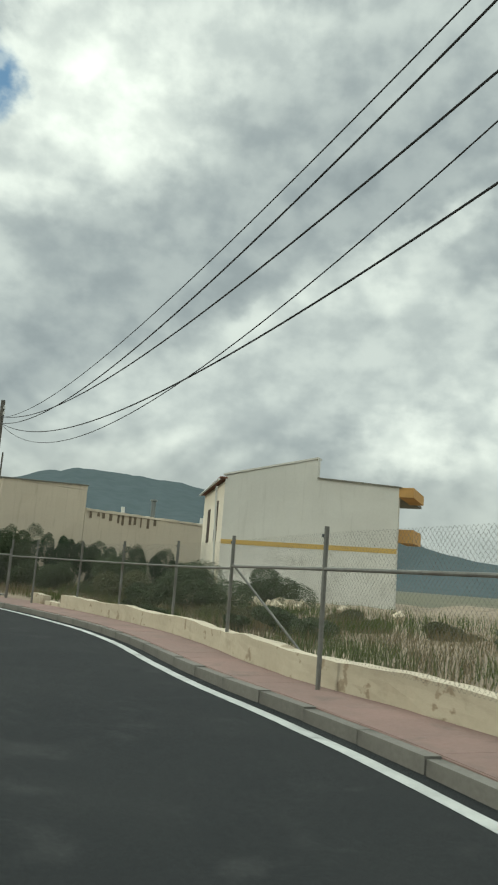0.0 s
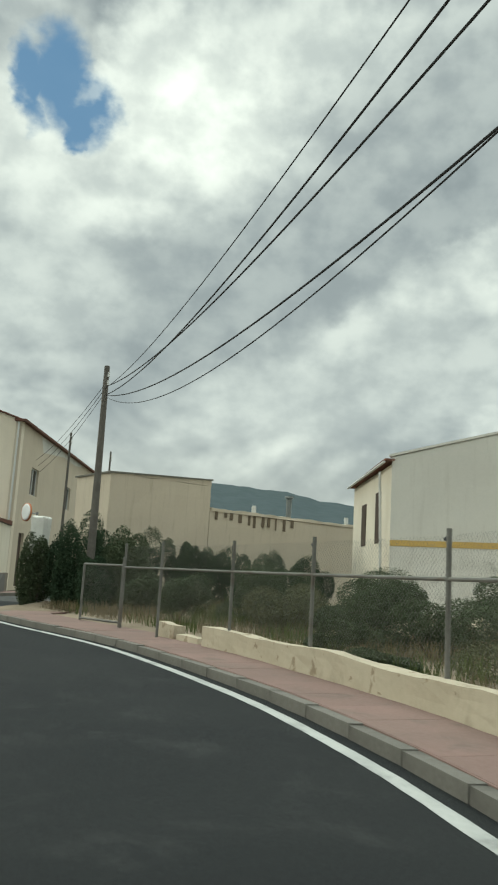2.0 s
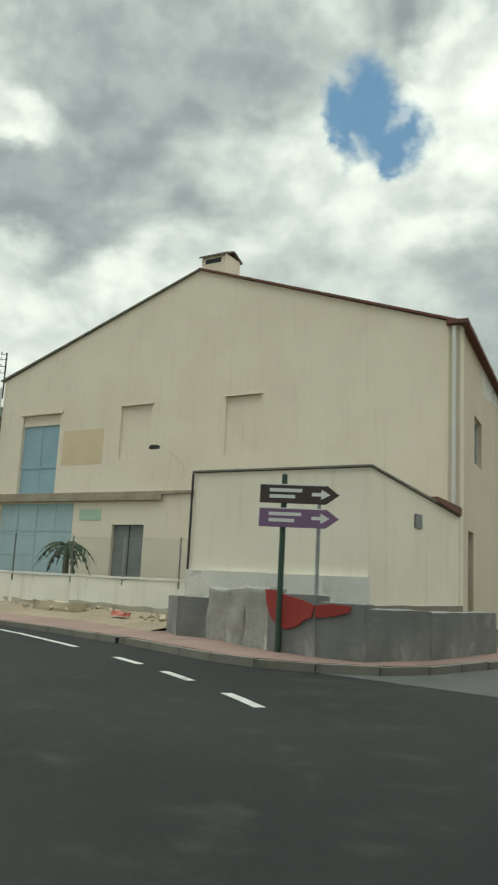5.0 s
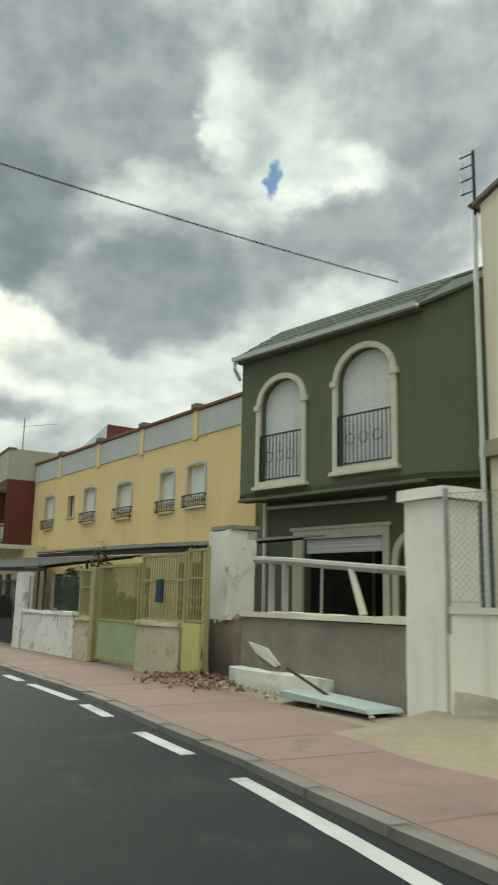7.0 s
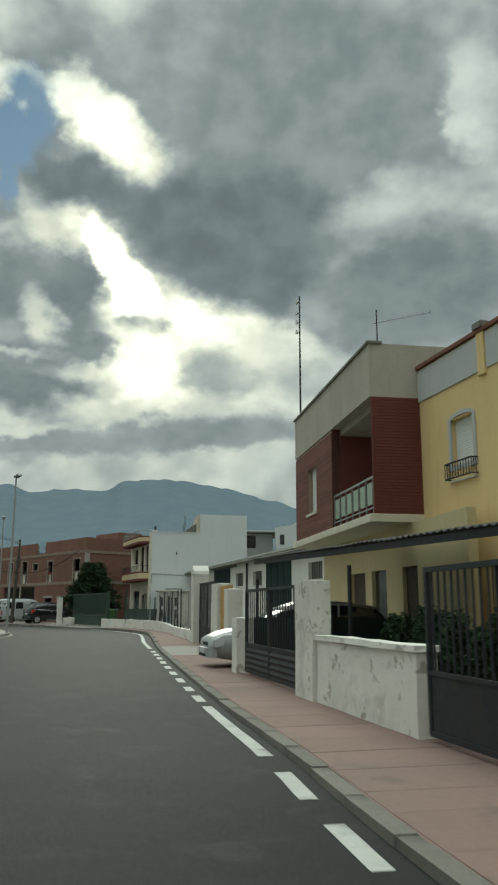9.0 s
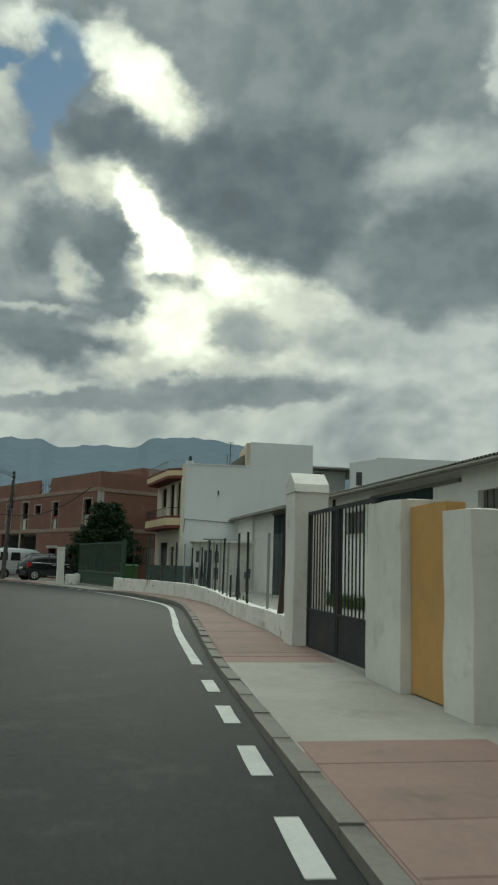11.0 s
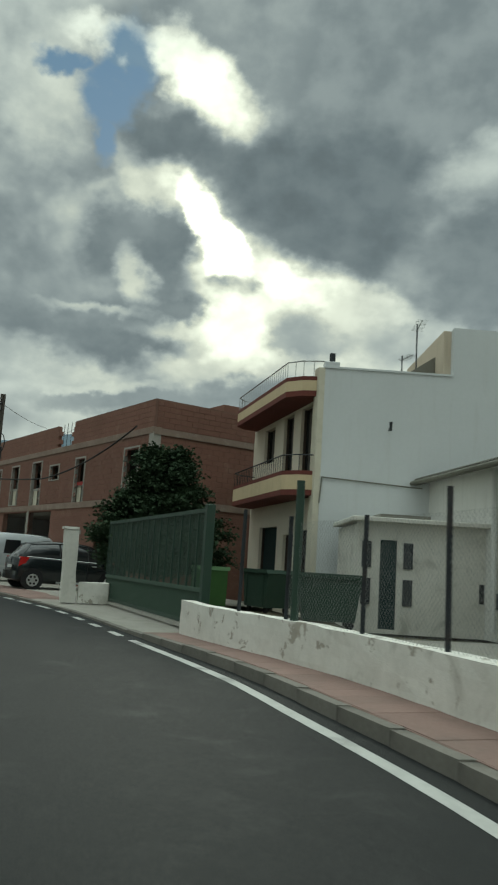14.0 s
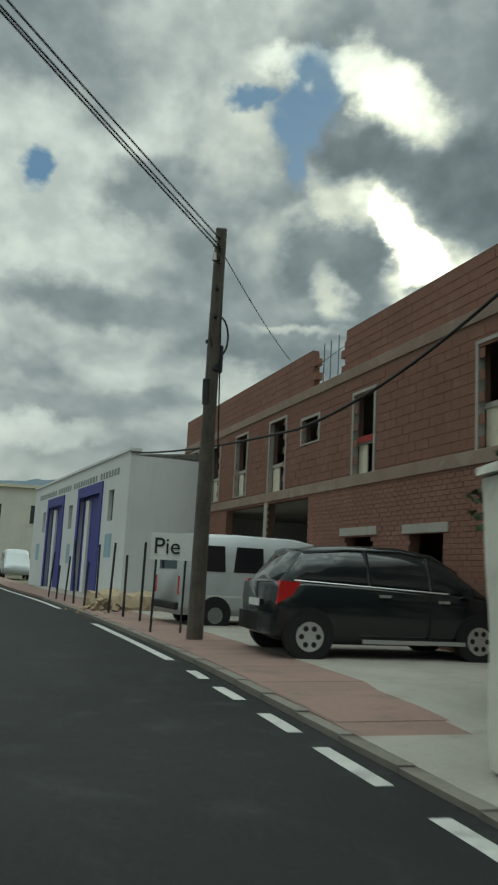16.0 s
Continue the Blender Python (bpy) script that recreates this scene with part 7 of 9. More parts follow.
def rubble(m, n, spread, size, mat, seed, label, name="rubble_heap"):
    t = thing(name, m, label, "rubble", "rubble")
    rnd = random.Random(seed)
    shapes = [mesh_of("stone", rough_box(-0.5, 0.5, -0.35, 0.35, 0, 0.6, 0.4, 0.14, i * 3.1), mat) for i in range(4)]
    for i in range(n):
        s = size * rnd.uniform(0.35, 1.2)
        x, y = rnd.gauss(0, spread[0] * 0.5), rnd.gauss(0, spread[1] * 0.5)
        z = max(0, spread[2] * (1 - abs(x) / spread[0] - abs(y) / spread[1])) * rnd.uniform(0.3, 1)
        part("stone", shapes[i % 4], None, t, m=pose(x, y, z, rnd.uniform(-40, 40), rnd.uniform(-40, 40), rnd.uniform(0, 360)) @ Matrix.Scale(s, 4))
    return t


DIRT_STONE = material("grit_stone", (0.17, 0.15, 0.125), (0.22, 0.20, 0.175), 3.0, 0.95, vary=0.3)
BROKEN = material("broken_brick", (0.22, 0.10, 0.075), (0.27, 0.20, 0.16), 3.0, 0.95, vary=0.4)
rubble(FORE @ Matrix.Translation((0.25, -0.35, 0.13)), 300, (1.25, 0.65, 0.14), 0.065, BROKEN, 4, "heap of broken brick at the foot of the ruined pillar")
rubble(FORE @ Matrix.Translation((1.3, -0.45, 0.13)), 80, (1.8, 0.5, 0.05), 0.06, STONE, 5, "scattered pale plaster lumps by the wall")
solo("fallen_panel", prism([(2.7, 0.16), (4.4, 0.16), (4.35, 0.20), (2.75, 0.24)], -0.55, -0.05), material("aqua_board", (0.36, 0.42, 0.38), (0.3, 0.36, 0.33), 1.5, 0.7, stain=(0.2, 0.2, 0.18)), FORE, "pale green board lying on the ground against the wall", "board")
solo("broken_stick", rod((2.75, -0.45, 0.5), (3.3, -0.2, 0.2), 0.02), WOOD_DARK, FORE, "broken stick leaning on the board", "stick")


# ---- boundary of the gabled house ----
def chain_fence(pts, z0, z1, name, label, mat=None, post=0.025, step=2.2, cell=0.07, r=0.0018, rail=False, group="mesh fences"):
    f = thing(name, Matrix(), label, "fence", group)
    mat = mat or GALV
    for a, b in zip(pts, pts[1:]):
        L = math.dist(a, b)
        n = max(1, round(L / step))
        for i in range(n + 1):
            x, y = a[0] + (b[0] - a[0]) * i / n, a[1] + (b[1] - a[1]) * i / n
            part("post", rod((x, y, z0 - 0.3), (x, y, z1 + 0.05), post, None, 8), mat, f)
        if cell:
            o = part("wire_mesh", chainlink(a, b, z0, z1, cell, r), GALV, f)
        for z in (z0 + 0.02, z1):
            part("line_wire", rod((*a, z), (*b, z), 0.0035, None, 5), GALV, f)
    return f


GW = [(-36.35, 34.75), (-35.0, 37.0), (-34.0, 38.7), (-30.7, 41.3), (-28.2, 43.2)]


DAMP = material("damp_render", (0.50, 0.455, 0.37), (0.38, 0.34, 0.27), 2.0, 0.95, grain=50, stain=(0.22, 0.19, 0.14), stain_amount=0.7)


def house_boundary():
    w = thing("boundary_wall", Matrix(), "long white boundary wall with damp stained foot", "wall")
    for i, (a, b) in enumerate(zip(GW, GW[1:])):
        L, ang = math.dist(a, b), math.degrees(math.atan2(b[1] - a[1], b[0] - a[0]))
        part("body", rough_box(-0.03, L + 0.03, 0, 0.2, 0.05, 1.22, 0.3, 0.02, 50 + i), LIMEWASH, w, m=frame_at(*a, ang))
        part("coping", rough_box(-0.03, L + 0.03, -0.03, 0.23, 1.22, 1.29, 0.2, 0.02, 55 + i), WHITE_DIRTY, w, m=frame_at(*a, ang))
        part("damp_foot", rough_box(0, L, -0.03, 0.0, 0.05, 0.46, 0.12, 0.07, 60 + i), DAMP, w, "peeling damp band", m=frame_at(*a, ang))


house_boundary()
chain_fence(GW, 1.32, 2.45, "boundary_fence", "tall chain-link fence on top of the white wall", step=2.6)
chain_fence(GARDEN_FENCE, 1.0, 1.75, "garden_fence", "sagging chain-link fence on the white garden wall", step=1.5, post=0.018)
BANK = [(-25.6, 39.3), (-28.5, 38.7), (-31.5, 37.4), (-34.3, 35.4), (-36.4, 34.2)]
solo("dirt_bank", strip(smooth_line(BANK, 0.6), lambda i: (2.6, 1.2, 0.45, -0.3, -1.1), (0.3, 0.34, 0.24, 0.11, 0.06)), DIRT, Matrix(), "bank of bare dirt under the boundary wall", "ground", kind="structure")
rubble(frame_at(-32.0, 38.6, 30, 0.3), 70, (3.2, 0.7, 0.1), 0.13, STONE, 8, "stones and plaster lumps along the bank")
rubble(frame_at(-27.2, 39.9, 10, 0.25), 26, (1.6, 0.4, 0.1), 0.2, STONE, 9, "larger pale blocks on the bank")
solo("concrete_block", rough_box(-1.1, 1.0, -0.2, 0.25, 0.1, 0.5, 0.2, 0.05, 9), STONE, frame_at(-31.6, 38.1, 28), "long broken masonry block on the bank", "block")
solo("red_plastic", rough_box(-0.35, 0.35, -0.1, 0.1, 0, 0.12, 0.12, 0.06, 3), material("orange_plastic", (0.34, 0.085, 0.06), (0.28, 0.07, 0.05), 4, 0.6), frame_at(-28.6, 39.2, 20, 0.3), "crumpled orange plastic sheet on the bank", "litter")


def corner_wall():
    w = thing("corner_wall", Matrix(), "low dark rendered wall at the street corner with splashed paint", "wall")
    pts = [(-25.6, 39.6), (-24.5, 39.5), (-23.9, 39.95), (-22.3, 40.15), (-21.3, 40.22), (-20.3, 40.66), (-19.6, 41.2), (-20.1, 42.8), (-21.8, 45.5)]
    mats = [DARK_RENDER, DARK_RENDER, ROUGH_GREY, ROUGH_GREY, DARK_RENDER, DARK_RENDER, DARK_RENDER, DARK_RENDER]
    tops = [0.95, 0.96, 1.18, 1.24, 1.15, 1.05, 0.98, 0.95]
    for i, (a, b) in enumerate(zip(pts, pts[1:])):
        L, ang = math.dist(a, b), math.degrees(math.atan2(b[1] - a[1], b[0] - a[0]))
        rock = mats[i] is ROUGH_GREY
        part("body", rough_box(-0.02, L + 0.02, 0, 0.35, 0.05, tops[i], 0.09 if rock else 0.2, 0.055 if rock else 0.025, 70 + i), mats[i], w, m=frame_at(*a, ang))
    splash = [(-0.06, 1.20), (-0.02, 0.95), (0.10, 0.72), (0.28, 0.58), (0.50, 0.55), (0.72, 0.62), (0.85, 0.72), (1.02, 0.78)]
    for k, (a, b, outline) in enumerate(((pts[4], pts[5], splash + [(1.08, 0.98), (0.8, 1.06), (0.45, 1.12), (0.2, 1.19)]), (pts[5], pts[6], [(0.0, 0.78), (0.35, 0.82), (0.62, 0.90), (0.66, 1.0), (0.3, 1.02), (0.0, 0.98)]))):
        ang = math.degrees(math.atan2(b[1] - a[1], b[0] - a[0]))
        part("paint_splash", prism(outline, -0.035, -0.015), RED_PAINT, w, "splash of red paint", m=frame_at(*a, ang))


ROUGH_GREY = material("rough_grey_masonry", (0.27, 0.26, 0.235), (0.19, 0.18, 0.165), 2.2, 0.96, bump=1.0, grain=22, stain=(0.45, 0.43, 0.39), stain_amount=0.8)
corner_wall()


def palm():
    p = thing("small_palm", frame_at(-36.6, 38.9, 0, 0.1), "small ragged palm behind the wall", "palm")
    part("trunk", rod((0, 0, 0), (0.05, 0, 2.1), 0.14, 0.10, 9), BARK, p)
    rnd = random.Random(2)
    for i in range(22):
        a, up = i * 2.4, rnd.uniform(0.0, 1.1)
        long = rnd.uniform(0.75, 1.2)
        verts, faces = [], []
        n = 16
        for j in range(n + 1):
            f = j / n
            r = long * f
            c = Vector((math.cos(a) * r, math.sin(a) * r, 2.1 + up * r - 1.25 * r * r))
            w = (0.15 if j % 2 else 0.035) * math.sin(math.pi * min(1, f * 0.9 + 0.12)) + 0.006
            side = Vector((-math.sin(a), math.cos(a), 0)) * w
            verts += [tuple(c + side - Vector((0, 0, w * 0.7))), tuple(c), tuple(c - side - Vector((0, 0, w * 0.7)))]
            if j:
                k = 3 * j
                faces += [(k - 3, k, k + 1, k - 2), (k - 2, k + 1, k + 2, k - 1)]
        part("frond", (verts, faces), LEAF_DARK, p)


palm()


def direction_sign():
    s = thing("direction_sign", frame_at(-21.0, 40.3, 62, 0.13), "street direction sign with a brown and a purple arrow board", "sign")
    part("post", rod((0, 0, 0), (0.0, 0, 3.1), 0.055, 0.05, 10), GREEN_IRON, s, "dark green post")
    part("post", rod((0.62, 0.25, 0), (0.62, 0.25, 2.75), 0.035, None, 10), GALV, s)
    for z, mat in ((2.58, SIGN_BROWN), (2.16, SIGN_PURPLE)):
        b = part("board", prism([(-0.42, z), (0.75, z), (0.98, z + 0.17), (0.75, z + 0.34), (-0.42, z + 0.34)], -0.08, -0.05), mat, s)
        part("edge", cube(-0.42, 0.75, -0.084, -0.05, z + 0.32, z + 0.34), PVC, b)
        part("lettering", cube(-0.25, 0.32, -0.084, -0.08, z + 0.20, z + 0.26), PVC, b)
        part("lettering", cube(-0.25, 0.2, -0.084, -0.08, z + 0.09, z + 0.15), PVC, b)
        part("arrow", prism([(0.5, z + 0.14), (0.66, z + 0.14), (0.66, z + 0.08), (0.82, z + 0.17), (0.66, z + 0.26), (0.66, z + 0.20), (0.5, z + 0.20)], -0.084, -0.08), PVC, b)


direction_sign()


# ---- beyond the driveway: silver car, pillars, third gate ----
THIRD = frame_at(-68.75, 10.85, 38)
pl = thing("tall_pillar", THIRD, "tall white gate pillar with a pointed top and flaking skin", "pillar")
part("shaft", rough_box(-0.32, 0.28, -0.05, 0.5, 0.08, 2.55, 0.18, 0.02, 81), WHITE_DIRTY, pl)
part("point", prism([(-0.34, 2.53), (0.30, 2.53), (0.26, 2.66), (-0.02, 2.86), (-0.30, 2.66)], -0.06, 0.51), WHITE_DIRTY, pl)
part("meter_box", cube(-0.345, -0.31, 0.05, 0.18, 1.3, 1.42), DARK_IRON, pl)
bar_gate(0.35, 3.4, 0.14, 0.7, 2.2, DARK_IRON, "dark barred gate between white pillars", m=THIRD, step=0.15, y=0.15)
pillar(3.5, 4.6, 2.1, WHITE_DIRTY, "broad white gate pillar", m=THIRD, seed=82, y0=0.0, y1=0.5, cap=False)
solo("ochre_panel", rough_box(4.62, 5.5, 0.1, 0.3, 0.1, 2.0, 0.3, 0.015, 83), ORANGE, THIRD, "ochre painted wall panel beside the pillar", "wall panel")
pillar(5.6, 6.2, 1.9, WHITE_DIRTY, "white gate pillar beside the parked car", m=THIRD, seed=84, y0=0.0, y1=0.45, cap=False)

# ---- low wall and fence before the warehouse ----
WALL3 = smooth_line([(-69.1, 10.6), (-71.0, 9.3), (-72.74, 7.96), (-74.16, 6.94), (-77.0, 5.0), (-79.86, 2.75), (-82.4, 0.3), (-84.4, -2.0), (-86.0, -4.4), (-87.0, -5.75), (-87.75, -6.6)], 1.0)


def yard_wall():
    w = thing("yard_wall", Matrix(), "long low whitewashed wall with cracks and grime", "wall")
    part("body", wall_along(WALL3, 0.24, 0.06, lambda i: 0.52 + 0.14 * min(1, max(0, (i - 32) / 18)) + 0.006 * math.sin(i * 0.37), 0.016, 3.0), FLAKING, w)


yard_wall()


def wall_spot(x):
    """The middle of the yard wall where it passes x, and the way along it."""
    i = min(range(len(WALL3)), key=lambda k: abs(WALL3[k].x - x))
    j = min(max(i + (1 if WALL3[i].x > x else -1), 0), len(WALL3) - 1)
    f = 0 if i == j else (x - WALL3[i].x) / (WALL3[j].x - WALL3[i].x)
    p = WALL3[i].lerp(WALL3[j], f)
    d = (WALL3[max(i, j)] - WALL3[min(i, j)]).normalized()
    return p + Vector((d.y, -d.x, 0)) * 0.12, d


def yard_fence():
    f = thing("yard_fence", Matrix(), "rusty chain-link fence on leaning posts above the yard wall", "fence", "mesh fences")
    rnd = random.Random(6)
    spots = [-70.05, -71.27, -73.0, -74.35, -75.75, -76.5, -77.25, -77.79, -78.5, -78.93, -79.5, -79.75, -80.4, -80.72, -81.5, -82.27, -83.1, -84.2, -85.28, -86.08]
    for q, x in enumerate(spots):
        p, d = wall_spot(x)
        braced = x in (-74.35, -79.5, -80.4, -81.5)
        short = x == -75.75
        lean = rnd.uniform(-0.05, 0.05)
        pale = x in (-71.27, -76.5, -77.79, -78.93, -79.75, -80.72, -82.27)
        part("post", rod((p.x, p.y, 0.3), (p.x + lean, p.y + lean, 1.1 if short else 2.05 + rnd.uniform(-0.12, 0.15)), 0.030, None, 8), GALV if pale and not braced else DARK_IRON, f)
        if braced:
            for s in (-0.34, 0.34):
                part("brace", rod((p.x + d.x * s, p.y + d.y * s, 0.6), (p.x, p.y, 1.62), 0.022, None, 8), DARK_IRON, f)
    for a, b in zip(spots[:-2], spots[1:-1]):
        (p, _), (r, _) = wall_spot(a), wall_spot(b)
        part("wire_mesh", chainlink((p.x, p.y), (r.x, r.y), 0.60, 1.95, 0.07, 0.0021), GALV, f)
    thick, _ = wall_spot(-85.15)
    part("thick_post", rod((thick.x, thick.y, 0.3), (thick.x, thick.y, 2.5), 0.055, None, 12), GREEN_IRON, f, "thick dark green post")
    part("prop", rod((-70.05, 10.05, 0.4), (-69.4, 10.55, 2.15), 0.06, None, 8), WOOD_DARK, f, "thick leaning prop")


yard_fence()
mbx = thing("meter_box", frame_at(-92.31, -1.96, 40), "dark metal meter box on two short legs in the yard", "meter box")
part("case", cube(-0.24, 0.24, -0.09, 0.09, 0.77, 1.10, 0.012), DARK_IRON, mbx)
for lx in (-0.18, 0.18):
    part("leg", rod((lx, 0, 0.1), (lx, 0, 0.77), 0.018, None, 6), DARK_IRON, mbx)
solo("yard_ground", strip(WALL3, lambda i: (0.1, 3, 8, 18), (0.11, 0.12, 0.10, 0.08)), CEMENT, Matrix(), "bare pale concrete yard with weeds", "ground", kind="structure")


# ---- green railings, tree, bins ----
GF = frame_at(-93.4, -13.25, 52.5)


def green_railing():
    f = thing("green_railing", GF, "dark green sliding railing with a lower panel of close bars", "fence")
    L = 8.6
    part("top_rail", cube(0, L, -0.03, 0.03, 2.28, 2.36), GREEN_IRON, f)
    part("mid_rail", cube(0, L, -0.03, 0.03, 0.80, 0.88), GREEN_BAR, f)
    part("bottom_rail", cube(0, L, -0.03, 0.03, 0.18, 0.26), GREEN_IRON, f)
    part("runner", cube(-0.3, L + 0.2, -0.06, 0.06, 0.10, 0.16), CONCRETE, f)
    me = mesh_of("bar", cube(-0.014, 0.014, -0.009, 0.009, 0.26, 0.80), GREEN_BAR)
    for i in range(1, 143):
        part("bar", me, None, f, m=Matrix.Translation((i * 0.06, 0, 0)))
    me = mesh_of("upright", cube(-0.02, 0.02, -0.02, 0.02, 0.88, 2.28), GREEN_IRON)
    for i in range(17):
        part("upright", me, None, f, m=Matrix.Translation((i * L / 16, 0, 0)))
    part("wire_mesh", chainlink((0, 0), (L, 0), 0.88, 2.28, 0.032, 0.0042), GREEN_IRON, f)
    part("end_post", cube(L, L + 0.16, -0.08, 0.08, 0.1, 2.42, 0.01), GREEN_IRON, f)


green_railing()
wp = thing("white_pillar", frame_at(-92.2, -13.55, 52), "leaning white rendered gate pillar with a broken cap", "pillar")
part("shaft", rough_box(-0.17, 0.17, -0.17, 0.2, 0.08, 2.05, 0.15, 0.02, 101, -0.03), WHITE_DIRTY, wp)
part("cap", rough_box(-0.20, 0.20, -0.28, 0.15, 2.05, 2.12, 0.1, 0.02, 102), WHITE_DIRTY, wp)
solo("stub_wall", rough_box(0.12, 0.98, -0.12, 0.13, 0.08, 0.66, 0.15, 0.03, 103), FLAKING, frame_at(-92.3, -13.45, 135), "short stained white stub wall", "wall")


def bin_(x, y, ang, mat, label):
    b = thing("waste_container", frame_at(x, y, ang, 0.14), label, "waste container", "waste containers")
    part("body", prism([(-0.55, 0.15), (0.55, 0.15), (0.68, 1.05), (-0.68, 1.05)], -0.4, 0.4), mat, b)
    part("lid", prism([(-0.7, 1.05), (0.7, 1.05), (0.66, 1.15), (-0.66, 1.15)], -0.45, 0.45), mat, b)
    for sx in (-0.45, 0.45):
        for sy in (-0.3, 0.3):
            part("wheel", rod((sx, sy - 0.03, 0.09), (sx, sy + 0.03, 0.09), 0.09, None, 10), BLACK, b)
        part("rib", cube(sx - 0.03, sx + 0.03, -0.43, -0.39, 0.2, 1.0), mat, b)


BIN = material("green_plastic", (0.05, 0.12, 0.035), (0.04, 0.10, 0.03), 2.0, 0.5, stain=(0.06, 0.08, 0.04))
bin_(-93.6, -9.9, 40, BIN, "green plastic waste container in the yard")
bin_(-95.0, -8.9, 60, GREEN_IRON, "dark green waste container by the wall")
bin_(-91.8, -5.6, 120, GREEN_IRON, "dark green waste container beside the shed")


def pine(x, y, seed=5):
    t = thing("pine_tree", frame_at(x, y, 0, 0.05), "dense dark green conifer with ragged spreading boughs", "tree")
    part("trunk", rod((0, 0, 0), (0.1, 0.05, 4.5), 0.16, 0.05, 9), BARK, t)
    rnd = random.Random(seed)
    verts, faces = [], []
    for lay in range(11):
        z = 0.9 + lay * 0.35
        reach = (2.3 - 0.17 * lay) * (1.0 if lay else 0.85)
        n = 9 - lay // 3
        for i in range(n):
            a = 2 * math.pi * i / n + lay * 0.7 + rnd.uniform(-0.25, 0.25)
            r = reach * rnd.uniform(0.72, 1.12)
            tip = Vector((math.cos(a) * r, math.sin(a) * r, z + 0.22 * r + rnd.uniform(-0.15, 0.2)))
            base = Vector((0, 0, z))
            part("limb", rod(base, tip, 0.035, 0.01, 5), BARK, t)
            for k in range(520):
                f = rnd.uniform(0.18, 1.05)
                p = base.lerp(tip, f) + Vector((rnd.gauss(0, 0.17), rnd.gauss(0, 0.17), rnd.gauss(0.02, 0.10)))
                l = rnd.uniform(0.03, 0.075)
                e = Euler((rnd.uniform(-0.8, 0.8), rnd.uniform(-0.8, 0.8), a + rnd.uniform(-1, 1))).to_matrix()
                q = len(verts)
                for c in ((-l, -0.018, 0), (l, -0.03, 0.03), (l * 1.1, 0.03, 0.0), (-l, 0.018, 0.02)):
                    verts.append(tuple(p + e @ Vector(c)))
                faces.append((q, q + 1, q + 2, q + 3))
                for c in ((-0.02, -l, 0.01), (0.03, -l, -0.01), (0.02, l, 0.03), (-0.03, l, 0.0)):
                    verts.append(tuple(p + e @ Vector(c)))
                faces.append((q + 4, q + 5, q + 6, q + 7))
    part("crown", (verts, faces), LEAF_DARK, t)


pine(-95.6, -13.2)


# ---- poles and cables ----
def pole(x, y, top, base, label, lean=(0, 0), r=0.13):
    p = thing("utility_pole", frame_at(x, y, 0), label, "utility pole", "utility poles")
    part("shaft", rod((0, 0, base), (lean[0], lean[1], top), r, r * 0.62, 10), POLE_WOOD, p)
    for z in (top - 0.35, top - 0.6):
        part("insulator", rod((lean[0] + 0.12, lean[1], z), (lean[0] + 0.12, lean[1], z + 0.14), 0.04, 0.03), PVC, p)
        part("bracket", rod((lean[0] - 0.02, lean[1], z), (lean[0] + 0.13, lean[1], z), 0.015), DARK_IRON, p)
    return p


pole(-7.0, 39.95, 7.45, 0.0, "weathered wooden utility pole at the field corner", (-0.45, 0.27))
pole(26.0, 22.4, 7.6, 0.0, "wooden utility pole beside the road")
TOP1 = Vector((-7.43, 40.2, 7.0))
for dz, end, drop in ((-0.25, (25.67, 22.0, 6.89), 1.4), (-0.47, (27.45, 21.32, 7.74), 1.91), (-0.2, (30.36, 20.08, 7.52), 2.09), (-0.46, (24.99, 23.38, 5.85), 1.86), (-0.48, (22.55, 24.52, 6.61), 2.41)):
    wire("overhead_cable", sag(TOP1 + Vector((0, 0, dz)), end, drop, 48), 0.008 if drop in (1.4, 2.41) else 0.012, CABLE, "thin black overhead cable")
for y, z in ((0.0, 7.6), (0.15, 7.3), (0.3, 7.0)):
    wire("overhead_cable", sag(TOP1 + Vector((0, 0, -0.1 - y)), (-27.0, 49.5 + y, z - 0.4), 0.25), 0.009, CABLE, "thin black cable to the house eave")
pole(-25.0, 50.3, 8.7, 0.0, "thin wooden pole close to the side wing", r=0.09)
pole(-29.5, 56.2, 8.9, 0.0, "thin wooden pole farther up the side street", r=0.09)
wire("house_cable", sag((-43.4, 35.0, 7.75), (-28.0, 18.2, 7.4), 0.35), 0.012, CABLE, "single cable crossing the road from the green house")
P3 = pole(-96.5, -21.9, 6.95, 0.0, "dark wooden utility pole with cable boxes", (1.2, 1.45), 0.15)
part("cable_box", cube(0.66, 0.88, 0.86, 1.10, 4.62, 5.12, 0.03), DARK_IRON, P3, "dark cable junction box")
part("bracket", cube(0.70, 0.98, 0.96, 1.04, 5.10, 5.16), DARK_IRON, P3)
part("splice", rod((0.92, 0.98, 4.05), (0.95, 1.0, 4.48), 0.06), DARK_IRON, P3, "hanging black cable splice")
for k in range(3):
    part("cable_clamp", rod((0.95 + 0.09 * k, 1.15 + 0.1 * k, 5.5 + 0.45 * k), (1.1 + 0.09 * k, 1.3 + 0.1 * k, 5.5 + 0.45 * k), 0.03), DARK_IRON, P3)
bm = pipe_along([(0.80 - 0.20 * math.cos(2 * math.pi * q / 18), 1.10, 5.25 + 0.34 * math.sin(2 * math.pi * q / 18)) for q in range(19)], 0.018)
part("cable_coil", bm, CABLE, P3)
for dz, dx in ((0, 0), (-0.12, 0.1), (-0.2, -0.2)):
    wire("overhead_cable", sag((-95.3, -20.45, 6.75 + dz), (-70.0 + dx, -8.0, 7.5 + dz), 0.2), 0.013, CABLE, "black overhead cable crossing the road")
